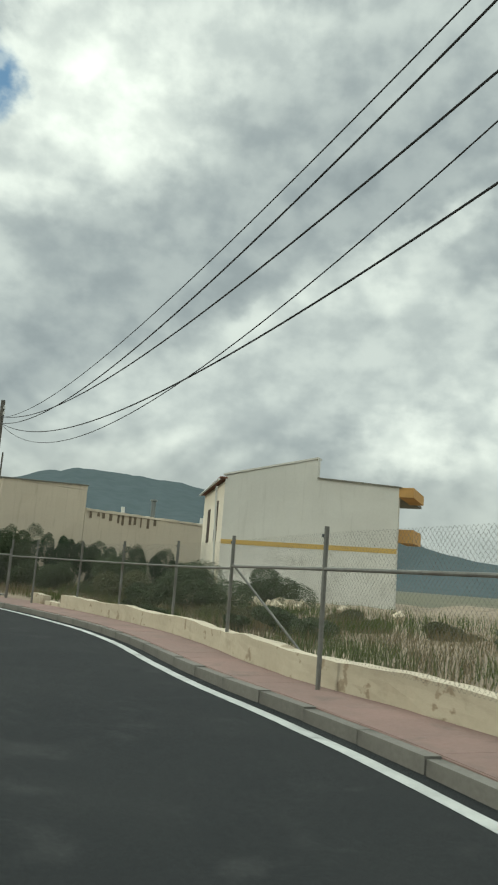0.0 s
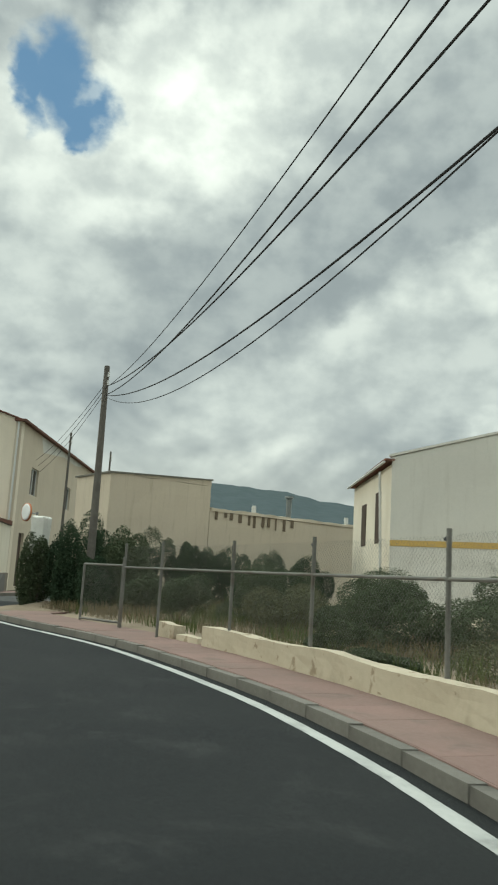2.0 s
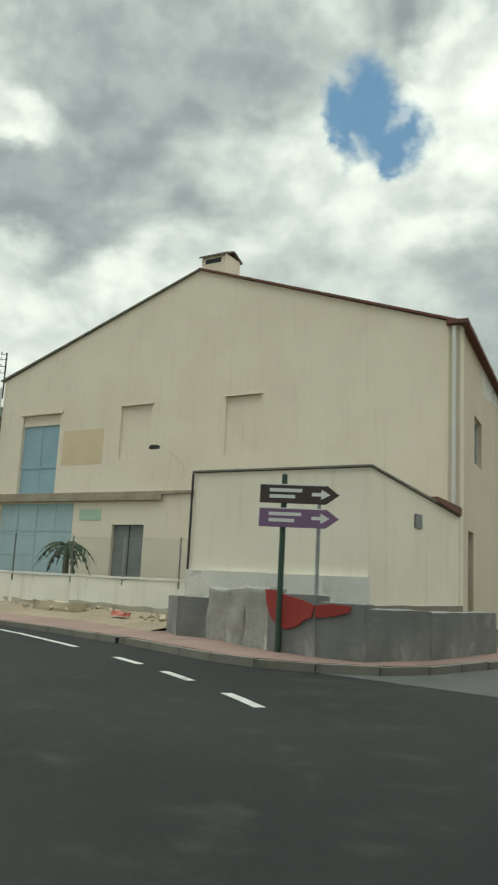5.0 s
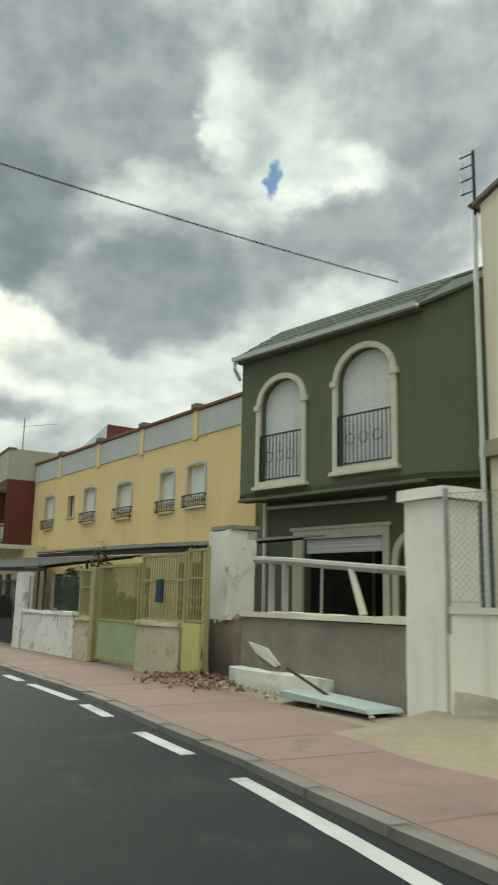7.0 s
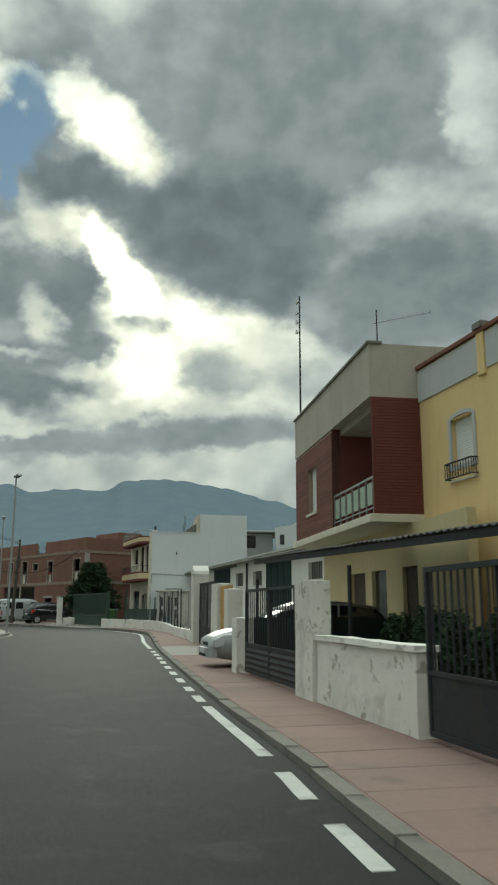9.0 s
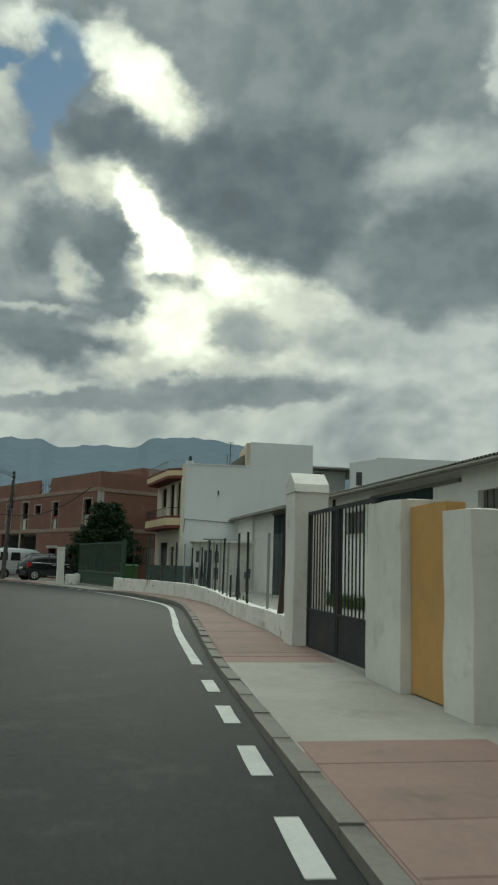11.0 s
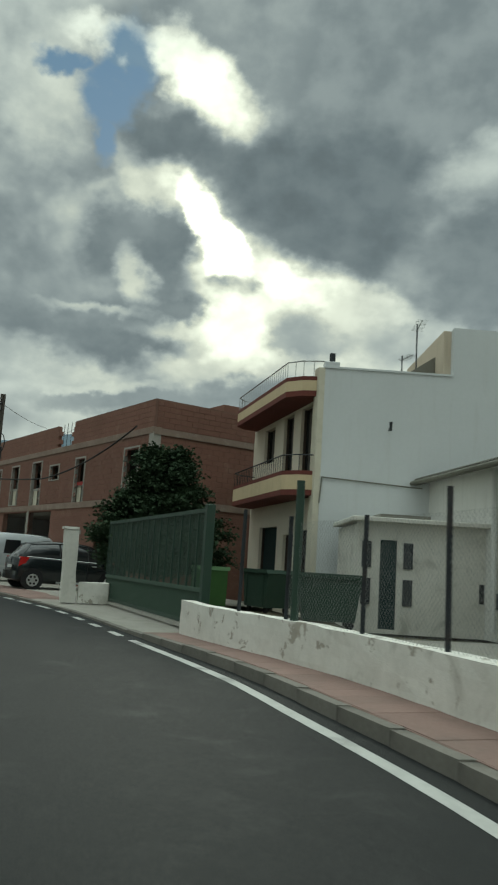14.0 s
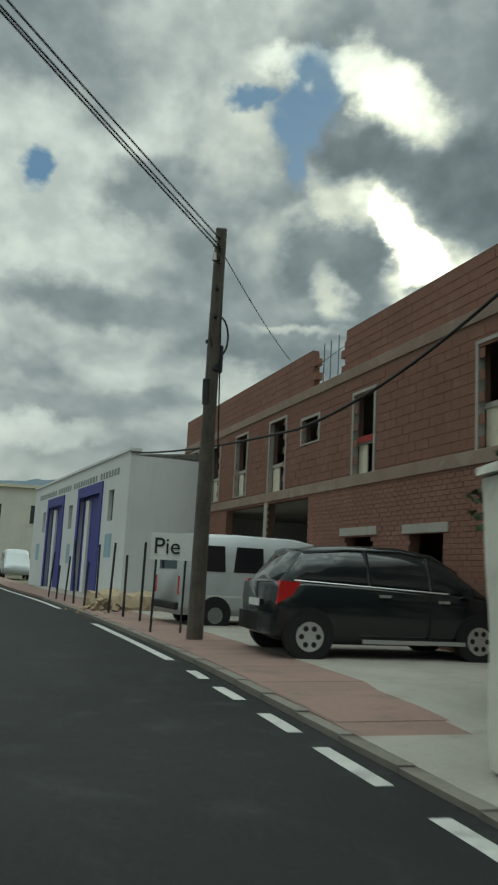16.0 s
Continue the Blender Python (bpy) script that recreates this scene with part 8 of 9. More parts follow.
wire("overhead_cable", sag((-95.3, -20.45, 6.6), (-103.0, -26.0, 7.3), 0.1), 0.01, CABLE, "thin wire from the pole to the unfinished block")
wire("facade_cable", sag((-103.7, -34.3, 5.35), (-99.5, -22.4, 4.4), 0.15) + sag((-99.5, -22.4, 4.4), (-97.9, -16.3, 6.1), 0.3), 0.03, CABLE, "thick black cable slung along the brick front")
wire("pole_stay", sag((-95.4, -20.5, 6.5), (-96.0, -21.0, 3.2), 0.02), 0.012, CABLE, "cable running down the pole")


def street_lamp(x, y, h, ang):
    l = thing("street_lamp", frame_at(x, y, ang), "tall grey street lamp with a flat head", "street lamp", "street lamps")
    part("column", rod((0, 0, 0), (0, 0, h), 0.065, 0.04, 10), GALV, l)
    part("arm", rod((0, 0, h), (0.35, 0, h + 0.05), 0.03), GALV, l)
    part("head", prism([(-0.05, h + 0.03), (0.72, h + 0.06), (0.68, h + 0.15), (0.0, h + 0.12)], -0.13, 0.13), GALV, l)


street_lamp(-74.8, -3.1, 7.9, 55)
street_lamp(-89.4, -17.0, 7.9, 40)


# ---- vehicles ----
def loft(stations):
    """A body skin through rings given as (x, [(y, z), ...]) with mirrored sides."""
    bm = bmesh.new()
    rings = []
    for x, ring in stations:
        full = ring + [(-y, z) for y, z in reversed(ring) if abs(y) > 1e-4]
        rings.append([bm.verts.new((x, y, z)) for y, z in full])
    n = len(rings[0])
    for a, b in zip(rings, rings[1:]):
        for i in range(n):
            j = (i + 1) % n
            bm.faces.new((a[i], a[j], b[j], b[i]))
    bm.faces.new(rings[0][::-1])
    bm.faces.new(rings[-1])
    return bm


def interp(table, x):
    return inside(x, table)


def car(m, length, width, paint, belt, roof, hood, label, name="car", silver_rim=True, cargo=False):
    """A road car facing +x from its tail at x = 0; belt, roof and lower edge are outlines over x."""
    c = thing(name, m, label, "car", "parked vehicles")
    w = width / 2
    xs = [0.0, 0.06, 0.2, 0.45, 0.8, 1.3, 1.8, 2.3, 2.8, 3.2, 3.6, 3.95, 4.2, 4.4, 4.5]
    xs = [x * length / 4.5 for x in xs]
    st = []
    for x in xs:
        f = x / length
        taper = 1 - 0.06 * max(0, (f - 0.8) / 0.2) - 0.14 * max(0, (f - 0.9) / 0.1) ** 2 - 0.06 * max(0, (0.1 - f) / 0.1) ** 2
        zb = interp(belt, f)
        low = 0.22 + 0.08 * max(0, (f - 0.9) / 0.1) + 0.10 * max(0, (0.05 - f) / 0.05)
        st.append((x, [(0, low), (w * 0.86 * taper, low), (w * 0.97 * taper, low + 0.16), (w * taper, (low + zb) / 2 + 0.05), (w * 0.985 * taper, zb - 0.06), (w * 0.94 * taper, zb), (w * 0.5 * taper, zb + 0.05), (0, zb + 0.06)]))
    body = loft(st)
    part("body", body, paint, c, smooth=True)
    # cabin: glass house with a painted roof
    cab = []
    for f, zr in roof:
        x = f * length
        zb = interp(belt, f) - 0.03
        cab.append((x, [(0, zb), (w * 0.92, zb), (w * 0.89, zb + (zr - zb) * 0.45), (w * 0.80, zb + (zr - zb) * 0.86), (w * 0.70, zr - 0.02), (0, zr + 0.02)]))
    part("glasshouse", loft(cab), DARK_GLASS, c, "dark tinted windows", smooth=True)
    top = []
    for f, zr in roof[1:-1]:
        x = f * length
        top.append((x, [(0, zr - 0.03), (w * 0.80, zr - 0.09), (w * 0.72, zr + 0.012), (w * 0.4, zr + 0.035), (0, zr + 0.045)]))
    part("roof", loft(top), paint, c, smooth=True)
    for f in (0.33, 0.56):
        x = f * length
        zb, zr = interp(belt, f), interp(roof, f)
        for s in (-1, 1):
            part("window_pillar", rod((x, s * w * 0.925, zb - 0.02), (x - 0.05, s * w * 0.79, zr - 0.05), 0.035, None, 6), paint, c)
    for fx in (0.115, 0.735):
        for s in (-1, 1):
            x = fx * length
            part("wheel_arch", rod((x, s * (w - 0.16), 0.36), (x, s * (w + 0.006), 0.36), 0.385, None, 24), BLACK, c)
            t = part("wheel", rod((x, s * (w - 0.18), 0.33), (x, s * (w + 0.015), 0.33), 0.325, None, 24), BLACK, c, "black tyre")
            part("rim", rod((x, s * (w + 0.012), 0.33), (x, s * (w + 0.022), 0.33), 0.215, None, 20), ALLOY if silver_rim else STEEL_GREY, t)
            # the rim is closed; black discs paint the dark between its spokes
            for k in range(6):
                a = k * math.pi / 3
                part("spoke_gap", rod((x + 0.13 * math.cos(a), s * (w + 0.020), 0.33 + 0.13 * math.sin(a)), (x + 0.13 * math.cos(a), s * (w + 0.027), 0.33 + 0.13 * math.sin(a)), 0.042, None, 8), BLACK, t)
    for s in (-1, 1):
        zb = interp(belt, 0.03)
        part("tail_light", prism([(0.0, zb - 0.30), (0.24, zb - 0.16), (0.36, zb + 0.02), (0.05, zb + 0.04)], s * w * 0.82, s * w * 0.99), TAIL_RED, c, "red tail light")
        zh = interp(belt, 0.95)
        hl = part("headlight", prism([(length * 0.875, zh - 0.16), (length * 0.985, zh - 0.24), (length * 0.992, zh - 0.10), (length * 0.95, zh + 0.0), (length * 0.885, zh + 0.02)], s * w * 0.60, s * w * 0.93), LENS, c, "clear wraparound headlight")
        part("indicator", prism([(length * 0.88, zh - 0.12), (length * 0.91, zh - 0.14), (length * 0.91, zh - 0.02), (length * 0.885, zh)], s * w * 0.90, s * w * 0.945), ORANGE, hl)
        part("fog_lamp", rod((length * 1.0, s * w * 0.55, 0.40), (length + 0.062, s * w * 0.55, 0.40), 0.05, None, 12), LENS, c)
        part("door_seam", cube(length * 0.545, length * 0.552, s * w * 0.9, s * w * 1.003, 0.32, interp(belt, 0.55) - 0.08), BLACK, c)
        part("mirror", rough_box(length * 0.665, length * 0.70, s * (w + 0.02) - 0.07, s * (w + 0.02) + 0.07, interp(belt, 0.67) - 0.02, interp(belt, 0.67) + 0.13, 0.06, 0.01), paint, c)
        part("sill", cube(0.3 * length, 0.68 * length, s * w - 0.02, s * w + 0.012, 0.25, 0.31), ALLOY if silver_rim else BLACK, c)
        part("belt_trim", rod((0.06 * length, s * w * 0.955, interp(belt, 0.1) + 0.01), (0.62 * length, s * w * 0.955, interp(belt, 0.6) + 0.005), 0.012, None, 6), ALLOY, c, "chrome window line")
        for f in (0.36, 0.58):
            part("door_handle", cube(f * length, f * length + 0.18, s * w * 0.985, s * w * 0.985 + s * 0.035, interp(belt, f) - 0.15, interp(belt, f) - 0.11), ALLOY, c)
    part("rear_bumper", rough_box(-0.06, 0.12, -w * 0.93, w * 0.93, 0.34, 0.62, 0.15, 0.012), paint, c)
    part("number_plate", cube(-0.075, -0.06, -0.26, 0.26, 0.72, 0.83), PVC, c)
    part("front_bumper", prism([(-w * 0.86, 0.0), (-w * 0.84, 0.10), (-w * 0.6, 0.19), (w * 0.6, 0.19), (w * 0.84, 0.10), (w * 0.86, 0.0), (w * 0.7, -0.22), (-w * 0.7, -0.22)], 0.28, 0.47, "z"), paint, c, m=Matrix.Translation((length - 0.12, 0, 0)) @ Euler((0, 0, -math.pi / 2)).to_matrix().to_4x4())
    part("front_plate", cube(length + 0.072, length + 0.082, -0.26, 0.26, 0.36, 0.47), PVC, c)
    part("air_intake", cube(length - 0.02, length + 0.074, -w * 0.5, w * 0.5, 0.29, 0.345), BLACK, c)
    part("wiper", rod((0.74 * length, -0.4, interp(belt, 0.74) + 0.07), (0.70 * length, 0.25, interp(belt, 0.74) + 0.12), 0.012, None, 6), BLACK, c)
    part("grille", cube(length - 0.03, length + 0.008, -w * 0.34, w * 0.34, interp(belt, 1.0) - 0.085, interp(belt, 1.0) - 0.015), BLACK, c)
    return c


MPV_BELT = [(0, 1.06), (0.1, 1.12), (0.3, 1.10), (0.62, 1.02), (0.72, 0.98), (0.85, 0.90), (0.95, 0.80), (1.0, 0.66)]
MPV_ROOF = [(0.02, 1.12), (0.10, 1.58), (0.25, 1.66), (0.45, 1.68), (0.58, 1.60), (0.68, 1.36), (0.80, 0.97)]
car(frame_at(-95.99, -19.85, 152, 0.09), 4.53, 1.84, CAR_BLACK, MPV_BELT, MPV_ROOF, 0.9, "black people carrier with alloy wheels parked nose to the building")
HATCH_BELT = [(0, 0.90), (0.1, 0.95), (0.6, 0.91), (0.75, 0.88), (0.9, 0.79), (0.96, 0.72), (1.0, 0.60)]
HATCH_ROOF = [(0.02, 0.95), (0.10, 1.34), (0.3, 1.44), (0.5, 1.43), (0.62, 1.28), (0.78, 0.88)]
car(frame_at(-61.56, 19.89, -52.1, 0.02), 4.2, 1.72, CAR_SILVER, HATCH_BELT, HATCH_ROOF, 0.8, "silver hatchback nosing out of a driveway", silver_rim=False)


def van(m, label):
    v = thing("van", m, label, "van", "parked vehicles")
    L, w = 4.7, 0.9
    st = []
    for f, zr in ((0.0, 1.85), (0.02, 2.02), (0.08, 2.10), (0.3, 2.14), (0.6, 2.13), (0.72, 2.05), (0.80, 1.75), (0.9, 1.15), (0.97, 1.02), (1.0, 0.85)):
        x = f * L
        zb = min(1.2, zr - 0.12)
        st.append((x, [(0, 0.32), (w * 0.93, 0.32), (w, 0.5), (w, zb), (w * 0.97, zb + (zr - zb) * 0.5), (w * 0.86, zr - 0.08), (w * 0.7, zr - 0.01), (0, zr + 0.02)]))
    part("body", loft(st), CAR_WHITE, v, smooth=True)
    for s in (-1, 1):
        for a, b in ((0.35, 1.05), (1.25, 2.0), (2.7, 3.4)):
            part("side_window", prism([(a, 1.28), (b, 1.28), (b - 0.04, 1.85), (a + 0.06, 1.85)], s * (w - 0.02), s * (w + 0.006)), DARK_GLASS, v)
        for x in (0.85, 3.75):
            part("wheel_arch", rod((x, s * (w - 0.15), 0.36), (x, s * (w + 0.006), 0.36), 0.38, None, 22), BLACK, v)
            t = part("wheel", rod((x, s * (w - 0.16), 0.32), (x, s * (w + 0.015), 0.32), 0.31, None, 22), BLACK, v)
            part("rim", rod((x, s * (w + 0.014), 0.32), (x, s * (w + 0.02), 0.32), 0.18, None, 18), STEEL_GREY, t)
        part("logo_stripe", cube(2.05, 3.5, s * w - 0.002, s * w + 0.006, 1.22, 1.26), RED_PAINT, v, "thin red stripe of a house-shaped emblem")
        part("logo_roof", rod((2.15, s * (w + 0.003), 1.45), (2.5, s * (w + 0.003), 1.65), 0.012, None, 5), RED_PAINT, v)
        part("logo_roof", rod((2.5, s * (w + 0.003), 1.65), (2.85, s * (w + 0.003), 1.45), 0.012, None, 5), RED_PAINT, v)
        part("moulding", cube(0.2, 4.4, s * w - 0.002, s * w + 0.012, 0.72, 0.76), PVC, v)
    part("rear_window", cube(-0.01, 0.03, -0.6, 0.6, 1.3, 1.85), DARK_GLASS, v)
    part("bumper", cube(-0.08, 0.05, -0.85, 0.85, 0.42, 0.58, 0.02), BLACK, v)
    for s in (-1, 1):
        part("tail_light", cube(-0.012, 0.03, s * 0.8 - 0.05, s * 0.8 + 0.05, 0.75, 1.15), TAIL_RED, v)


van(frame_at(-98.6, -25.4, 160), "grey-white panel van with a red house emblem parked by the block")
van(frame_at(-117.3, -67.8, 66), "small white van parked far down the street")

# ---- building site odds and ends ----
rubble(frame_at(-99.8, -29.5, 60, 0.0), 60, (1.2, 0.9, 0.5), 0.2, SAND, 14, "heap of sand and stones on the site", "sand_heap")
solo("sand_mound", rough_box(-1.4, 1.4, -1.0, 1.0, 0.0, 0.5, 0.3, 0.22, 9), SAND, frame_at(-101.0, -30.5, 60), "low mound of building sand", "sand heap")
rnd = random.Random(12)
for i in range(9):
    x, y = -98.2 - 0.5 * i, -25.8 - 1.35 * i
    st = thing("site_stake", frame_at(x, y, 0), "thin rusty stake of the building site fence", "stake", "site stakes")
    part("shaft", rod((0, 0, 0), (rnd.uniform(-0.08, 0.08), rnd.uniform(-0.08, 0.08), rnd.uniform(1.2, 2.2)), 0.03, None, 6), DARK_IRON, st)
sg = thing("parking_sign", frame_at(-96.6, -23.4, 143), "white board on a stake, lettered in black", "sign")
for sx in (0.05, 0.62):
    part("stake", rod((sx, 0, 0), (sx + 0.03, 0, 1.95), 0.022), DARK_IRON, sg)
part("board", cube(-0.05, 0.78, -0.05, -0.03, 1.46, 1.98), SHUTTER, sg)
cu = bpy.data.curves.new("lettering", "FONT")
cu.body, cu.size, cu.extrude = "Pie", 0.44, 0.006
cu.materials.append(DARK_IRON)
lo = new("lettering", cu)
lo.parent = sg
lo.matrix_basis = pose(0.0, -0.058, 1.58, 90, 0, 0)

# ---- the field behind the mesh fence ----
POSTS = [(17.4, 27.5), (14.2, 29.5), (11.17, 31.7), (8.04, 33.91), (5.26, 35.13), (2.79, 36.03), (0.37, 36.51), (-1.7, 37.2)]


def field_wall():
    w = thing("field_wall", Matrix(), "low sand-coloured rendered wall with patched and chipped plaster", "wall")
    line = smooth_line([(26, 21.6), (20.5, 25.6), (16.6, 28.5), (13.4, 30.1), (11.5, 31.4), (10.4, 32.2), (8.5, 33.4), (6.4, 34.45), (3.3, 35.75), (1.95, 36.2)], 0.9)
    part("body", wall_along(line, 0.24, 0.06, lambda i: 0.46 + 0.02 * math.sin(i * 0.5), 0.025, 5.0), SANDWALL, w)
    e = thing("wall_stub", frame_at(1.75, 36.3, 165), "broken stub end of the low field wall", "wall")
    part("stone", rough_box(0.0, 0.9, -0.24, 0.0, 0.08, 0.26, 0.16, 0.04, 140), SANDWALL, e)
    part("stone", rough_box(0.95, 1.75, -0.26, 0.0, 0.08, 0.42, 0.16, 0.04, 141), SANDWALL, e)


field_wall()


def field_fence():
    f = thing("field_fence", Matrix(), "galvanised mesh fence with tube rail along the field", "fence", "mesh fences")
    for x, y in POSTS:
        part("post", rod((x, y, 0.1), (x, y, 1.93), 0.028, None, 10), OLD_FENCE, f)
        part("top_bracket", rod((x, y, 1.80), (x - 0.06, y + 0.02, 1.83), 0.02, None, 6), DARK_IRON, f)
    for a, b in zip(POSTS, POSTS[1:]):
        part("wire_mesh", chainlink(a, b, 0.5, 1.86, 0.065, 0.0016), OLD_FENCE, f)
        z = 1.42 if a[0] < 12 else 1.45
        part("tube_rail", rod((*a, z), (*b, z), 0.021, None, 8), OLD_FENCE, f)
    part("strut", rod((11.17, 31.7, 1.5), (12.9, 31.3, 0.25), 0.018, None, 8), OLD_FENCE, f)
    g = thing("field_gate", Matrix(), "rusty mesh field gate standing ajar", "gate")
    A, B, C = (-3.95, 37.7), (-2.45, 37.75), (-1.75, 37.2)
    for a, b, z1 in ((A, B, 1.46), (B, C, 1.62)):
        for q in (a, b):
            part("stile", rod((*q, 0.15), (*q, z1), 0.028, None, 8), OLD_FENCE, g)
        for z in (0.2, z1):
            part("rail", rod((*a, z), (*b, z), 0.026, None, 8), OLD_FENCE, g)
        part("wire_mesh", chainlink(a, b, 0.2, z1, 0.07, 0.002), OLD_FENCE, g)


field_fence()


def field_ground():
    verts, faces = [], []
    nx, ny = 46, 40
    for i in range(nx + 1):
        for j in range(ny + 1):
            u, v = i / nx, j / ny
            # from the wall line outwards
            p, n = edge_at(29 - 37 * u)
            d = 1.9 + 34 * v ** 1.4
            q = p + n * d
            z = 0.1 + 0.75 * min(1, v * 2.5) * (0.5 + 0.5 * noise.noise(Vector((q.x * 0.16, q.y * 0.16, 2)))) + 0.12 * noise.noise(Vector((q.x * 0.7, q.y * 0.7, 0)))
            if v < 0.03:
                z = 0.12
            verts.append((q.x, q.y, z))
    for i in range(nx):
        for j in range(ny):
            a = i * (ny + 1) + j
            faces.append((a, a + ny + 1, a + ny + 2, a + 1))
    return verts, faces


solo("field", field_ground(), DIRT, Matrix(), "rough dry field with stones and scrub", "ground", kind="structure", smooth=True)


def field_height(x, y):
    return 0.1 + 0.5 * (0.5 + 0.5 * noise.noise(Vector((x * 0.16, y * 0.16, 2))))


rnd = random.Random(21)
spots, green = [], []
for i in range(30000):
    p, n = edge_at(rnd.uniform(-8, 29))
    d = 1.95 + abs(rnd.gauss(0, 4.5))
    q = p + n * d
    (spots if noise.noise(Vector((q.x * 0.5, q.y * 0.5, 7))) > -0.08 else green).append((q.x, q.y, 0.12 + 0.045 * min(d, 8)))
solo("dry_grass", blades(spots, 0.26, 3, 0.0055), STRAW, Matrix(), "dry straw grass in tufts", "grass", kind="stuff")
solo("weeds", blades(green, 0.32, 4, 0.007), GRASS, Matrix(), "green weeds along the fence", "grass", kind="stuff")
BUSHES = [(10.6, 34.6, 1.3, 0.9), (7.6, 36.8, 1.6, 1.15), (5.2, 38.2, 1.4, 1.1), (3.2, 39.4, 1.7, 1.35), (1.2, 39.2, 1.2, 1.2), (-0.5, 40.2, 1.4, 1.5), (-2.2, 39.2, 0.9, 1.1), (8.9, 40.0, 1.5, 1.2),
          (5.0, 42.0, 1.8, 1.6), (0.8, 43.0, 1.8, 1.7), (12.0, 38.0, 1.3, 0.9), (14.5, 35.5, 1.2, 0.8), (13.0, 42.0, 1.7, 1.1), (16.5, 39.0, 1.4, 0.9), (4.4, 36.6, 0.8, 0.75), (9.6, 33.9, 0.6, 0.6), (18.5, 33.5, 1.2, 0.8), (6.3, 35.5, 0.7, 0.6)]
for i, (x, y, r, h) in enumerate(BUSHES):
    if x > 6:
        r, h = r * 0.8, h * 0.62
    mat = (LEAF, LEAF_OLIVE, LEAF)[i % 3]
    bush(x, y, field_height(x, y) - 0.1, (r, r * 0.85, h * 0.72), int(16000 * r), 0.022, mat, 30 + i, ("grey-green scrub bush in the field", "olive scrub bush in dry grass", "dark scrub bush by the fence")[i % 3])
# hedge before the tall wall and ivy by the ruined gate post
for i in range(9):
    bush(-11.6 + i * 0.12, 44.0 + i * 1.35, 0.2, (0.9, 1.1, 2.05 if i < 4 else 1.75), 16000, 0.032, LEAF_DARK, 60 + i, "dark clipped hedge against the tall wall", group="hedge")
for i, (x, y, r, h) in enumerate(((-8.3, 40.3, 0.9, 2.2), (-7.2, 41.4, 1.1, 2.0), (-6.5, 39.8, 0.8, 1.5), (-5.0, 40.4, 0.8, 1.0), (-9.3, 41.8, 1.0, 2.2), (-8.36, 39.05, 0.55, 1.95), (-7.7, 39.5, 0.8, 2.1), (-6.9, 40.5, 0.9, 2.0))):
    bush(x, y, 0.1, (r, r, h), 16000, 0.032, LEAF if i % 2 else LEAF_DARK, 80 + i, "overgrown ivy-like bush by the ruined post", group="overgrowth")
rubble(frame_at(4.5, 41.0, 0, 0.5), 40, (4.0, 2.0, 0.2), 0.35, STONE, 31, "pale field stones among the scrub")
rubble(frame_at(-7.8, 39.3, 0, 0.1), 30, (1.0, 0.8, 0.1), 0.16, STONE, 32, "loose stones at the corner")
rp = thing("ruined_post", frame_at(-8.8, 39.3, 30), "tall ruined white masonry gate post", "pillar")
part("shaft", rough_box(-0.23, 0.23, -0.2, 0.25, 0.05, 2.82, 0.07, 0.05, 150), FLAKING, rp)
lp = thing("traffic_mirror", frame_at(-9.53, 39.59, 0), "round convex traffic mirror with orange rim on a grey post", "traffic mirror")
part("post", rod((0, 0, 0.05), (0, 0, 2.98), 0.035, None, 10), GALV, lp)
part("arm", rod((0, 0, 2.93), (-0.12, -0.22, 2.95), 0.02, None, 8), GALV, lp)
part("rim", rod((-0.15, -0.26, 2.96), (-0.15, -0.31, 2.96), 0.285, 0.275, 24), material("orange_rim", (0.45, 0.16, 0.06), (0.38, 0.14, 0.06), 3.0, 0.6), lp, "faded orange rim")
part("glass", rod((-0.15, -0.305, 2.96), (-0.15, -0.325, 2.96), 0.265, 0.23, 24), material("mirror_glass", (0.8, 0.8, 0.8), (0.78, 0.78, 0.78), 3.0, 0.4, metal=1.0, bump=0), lp)


def heap(radius, high, seed):
    """A low dome of loose earth with an uneven rim."""
    verts, faces, n, m = [(0, 0, high)], [], 9, 26
    for i in range(1, n + 1):
        for j in range(m):
            a, f = 2 * math.pi * j / m, i / n
            q = radius * f * (1 + 0.25 * noise.noise(Vector((math.cos(a) * 1.3, math.sin(a) * 1.3, seed))))
            z = high * (1 - f) ** 1.3 + (0.05 * noise.noise(Vector((q * math.cos(a) * 3, q * math.sin(a) * 3, seed))) if i < n else -0.05)
            verts.append((q * math.cos(a), q * math.sin(a), z))
    for j in range(m):
        faces.append((0, 1 + j, 1 + (j + 1) % m))
    for i in range(n - 1):
        for j in range(m):
            a, c = 1 + i * m, 1 + (i + 1) * m
            faces.append((a + j, c + j, c + (j + 1) % m, a + (j + 1) % m))
    return verts, faces


solo("dirt_mound", heap(1.5, 0.26, 3.0), DIRT, frame_at(-8.3, 39.4, 0, 0.12), "low mound of spilled earth at the field corner", "ground", kind="structure", smooth=True)
dr = thing("storm_drain", frame_at(-24.22, 38.28, -22, 0.0), "dark storm drain inlet in the kerb", "drain")
# solid black block; the dark of the hole is put into its colour
part("opening", cube(-0.22, 0.22, -0.07, 0.05, 0.0, 0.10), BLACK, dr)
part("lip", cube(-0.26, 0.26, -0.06, 0.10, 0.10, 0.12, 0.006), KERB, dr)

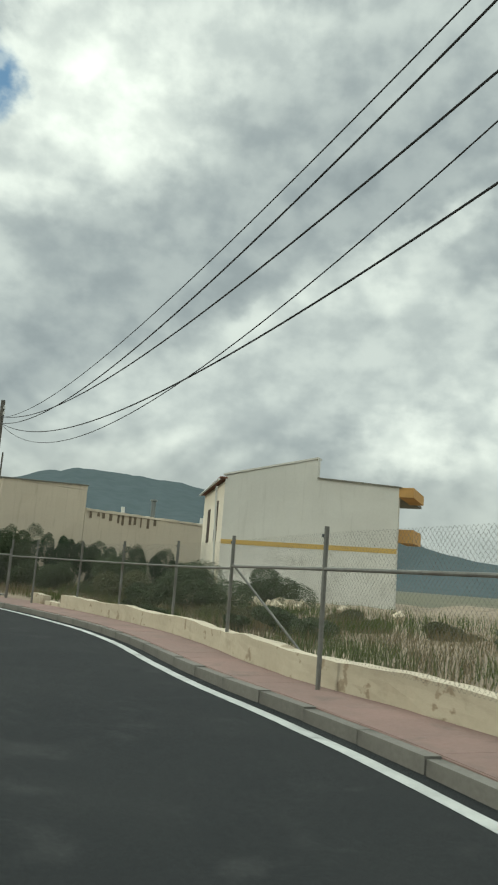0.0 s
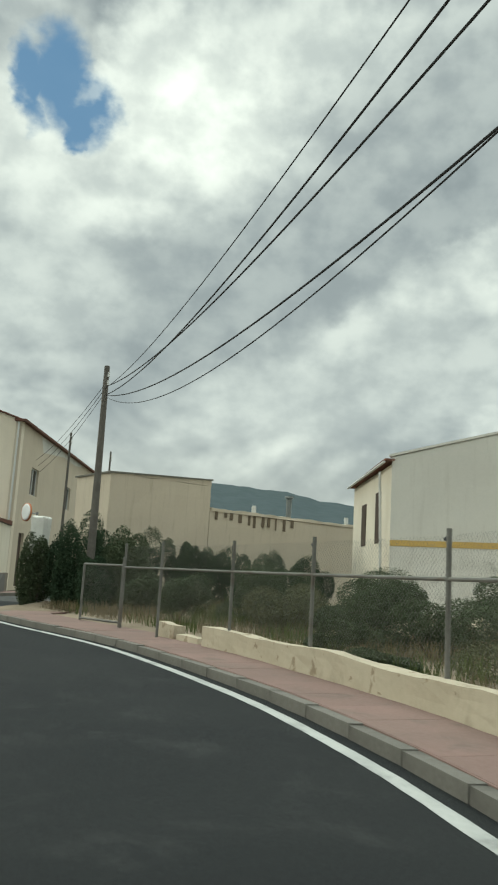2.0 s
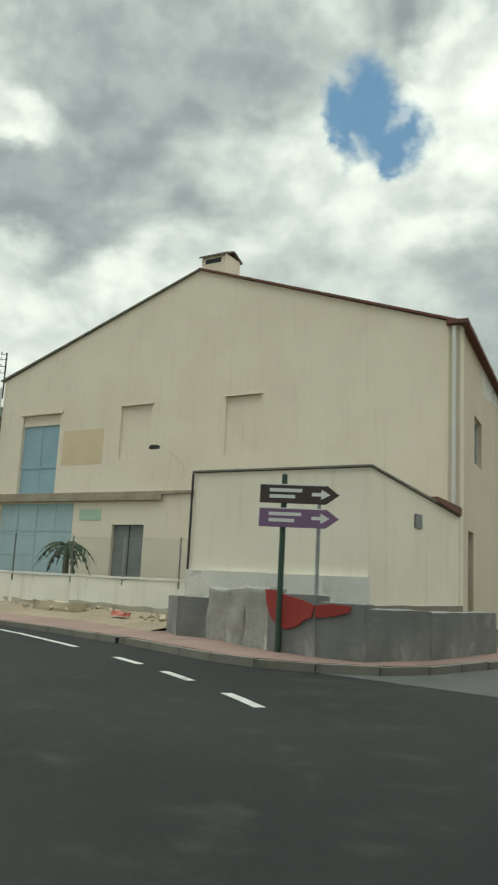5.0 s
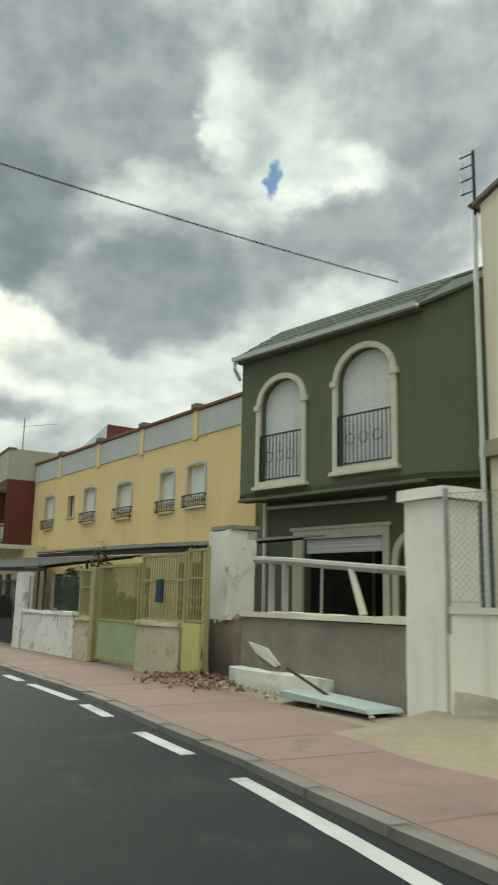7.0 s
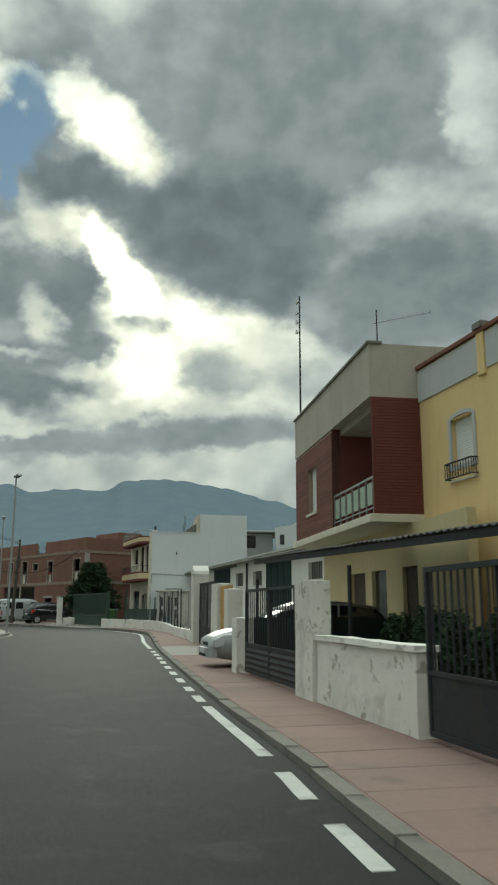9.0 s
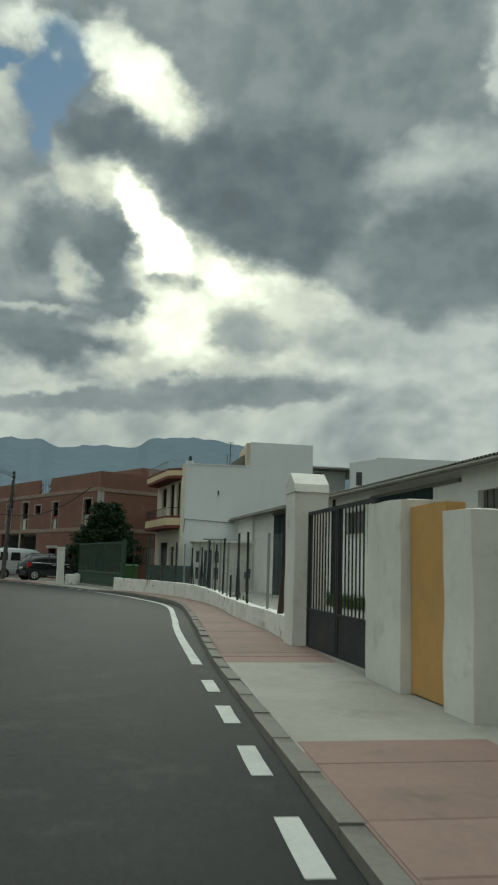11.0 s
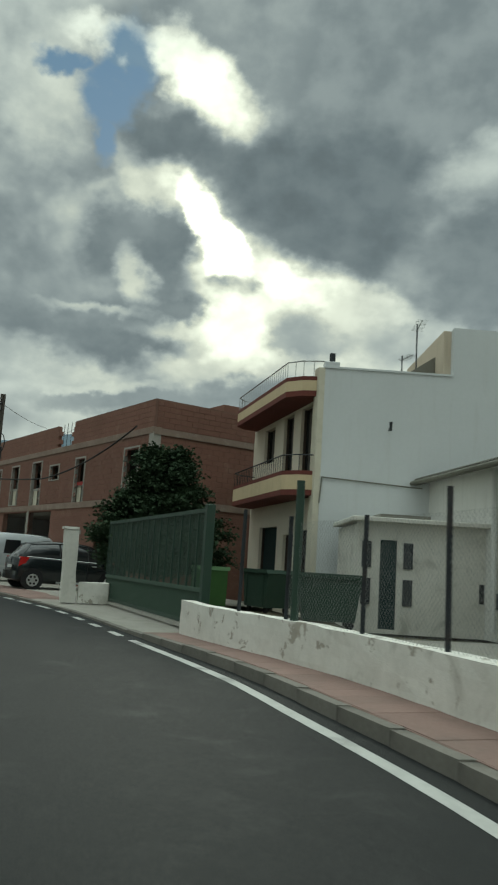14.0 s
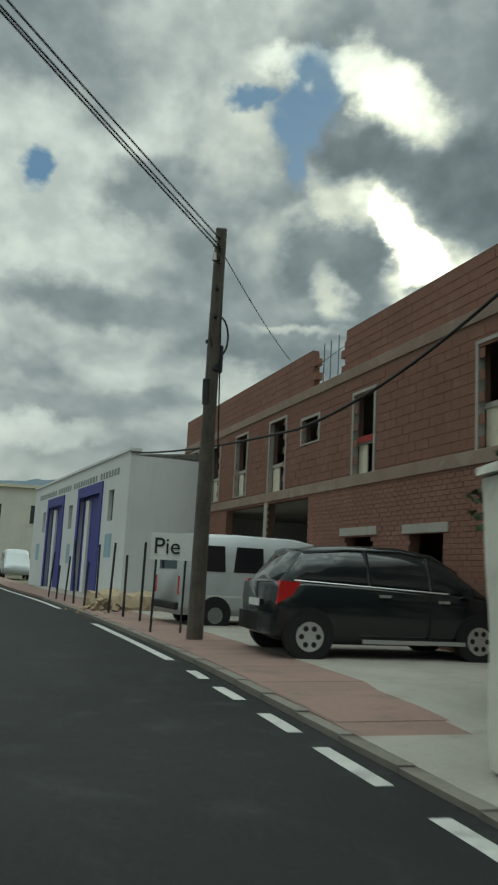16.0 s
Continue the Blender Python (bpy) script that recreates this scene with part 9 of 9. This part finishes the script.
rnd = random.Random(44)
for x, side, n, size in ((-36.5, 0.28, 30, 0.05), (-39.5, 0.30, 40, 0.05), (-45.5, 0.9, 26, 0.06), (-43.2, 0.26, 24, 0.04), (0.5, 0.34, 30, 0.05), (-8.0, 0.5, 24, 0.06), (-84.5, 0.42, 30, 0.04)):
    p, n_ = edge_at(x)
    q = p + n_ * side
    ang = math.degrees(math.atan2(n_.x, -n_.y))
    rubble(frame_at(q.x, q.y, ang, 0.01 if side < 0.5 else 0.1), n, (1.6, 0.10, 0.01), size * 0.45, DIRT_STONE, int(-x * 10) + 300, "grit and plaster crumbs along the kerb", "kerb_grit")

# weeds along the warehouse and the yard wall
WH = frame_at(-91.32, -0.04, 40.2)
rnd = random.Random(61)
spots = []
for i in range(2600):
    x = rnd.uniform(4.6, 20)
    p = WH @ Vector((x, -abs(rnd.gauss(0, 0.45)) - 0.08, 0.1))
    if noise.noise(Vector((x * 0.6, 0, 3))) > -0.15:
        spots.append((p.x, p.y, 0.11))
for i in range(900):
    k = rnd.randrange(8, len(WALL3) - 1)
    q = WALL3[k].lerp(WALL3[k + 1], rnd.random())
    n_ = normals(WALL3)[k]
    q = q + n_ * (0.3 + abs(rnd.gauss(0, 0.25)))
    spots.append((q.x, q.y, 0.11))
solo("yard_weeds", blades(spots, 0.42, 9, 0.012), GRASS, Matrix(), "straggling weeds at the warehouse foot", "grass", kind="stuff")


# ---- paving pieces ----
walk_a = thing("paving_field", Matrix(), "pink cast paving strips beside the field", "paving", kind="structure")
slabs(line1, ways1, WIDTHS1, 14, 46, "paving_strip", parent=walk_a, gap=0.004)
walk_b = thing("paving_houses", Matrix(), "pink cast paving strips along the house fronts", "paving", kind="structure")
slabs(line2, ways2, WIDTHS2, 6, way_at(line2, ways2, -62.6), "paving_strip", parent=walk_b)
slabs(line2, ways2, WIDTHS2, way_at(line2, ways2, -66.4), way_at(line2, ways2, -86.7), "paving_strip", parent=walk_b, size=0.5, gap=0.004)
slabs(line2, ways2, WIDTHS2, way_at(line2, ways2, -92.4), way_at(line2, ways2, -104), "paving_strip", parent=walk_b)
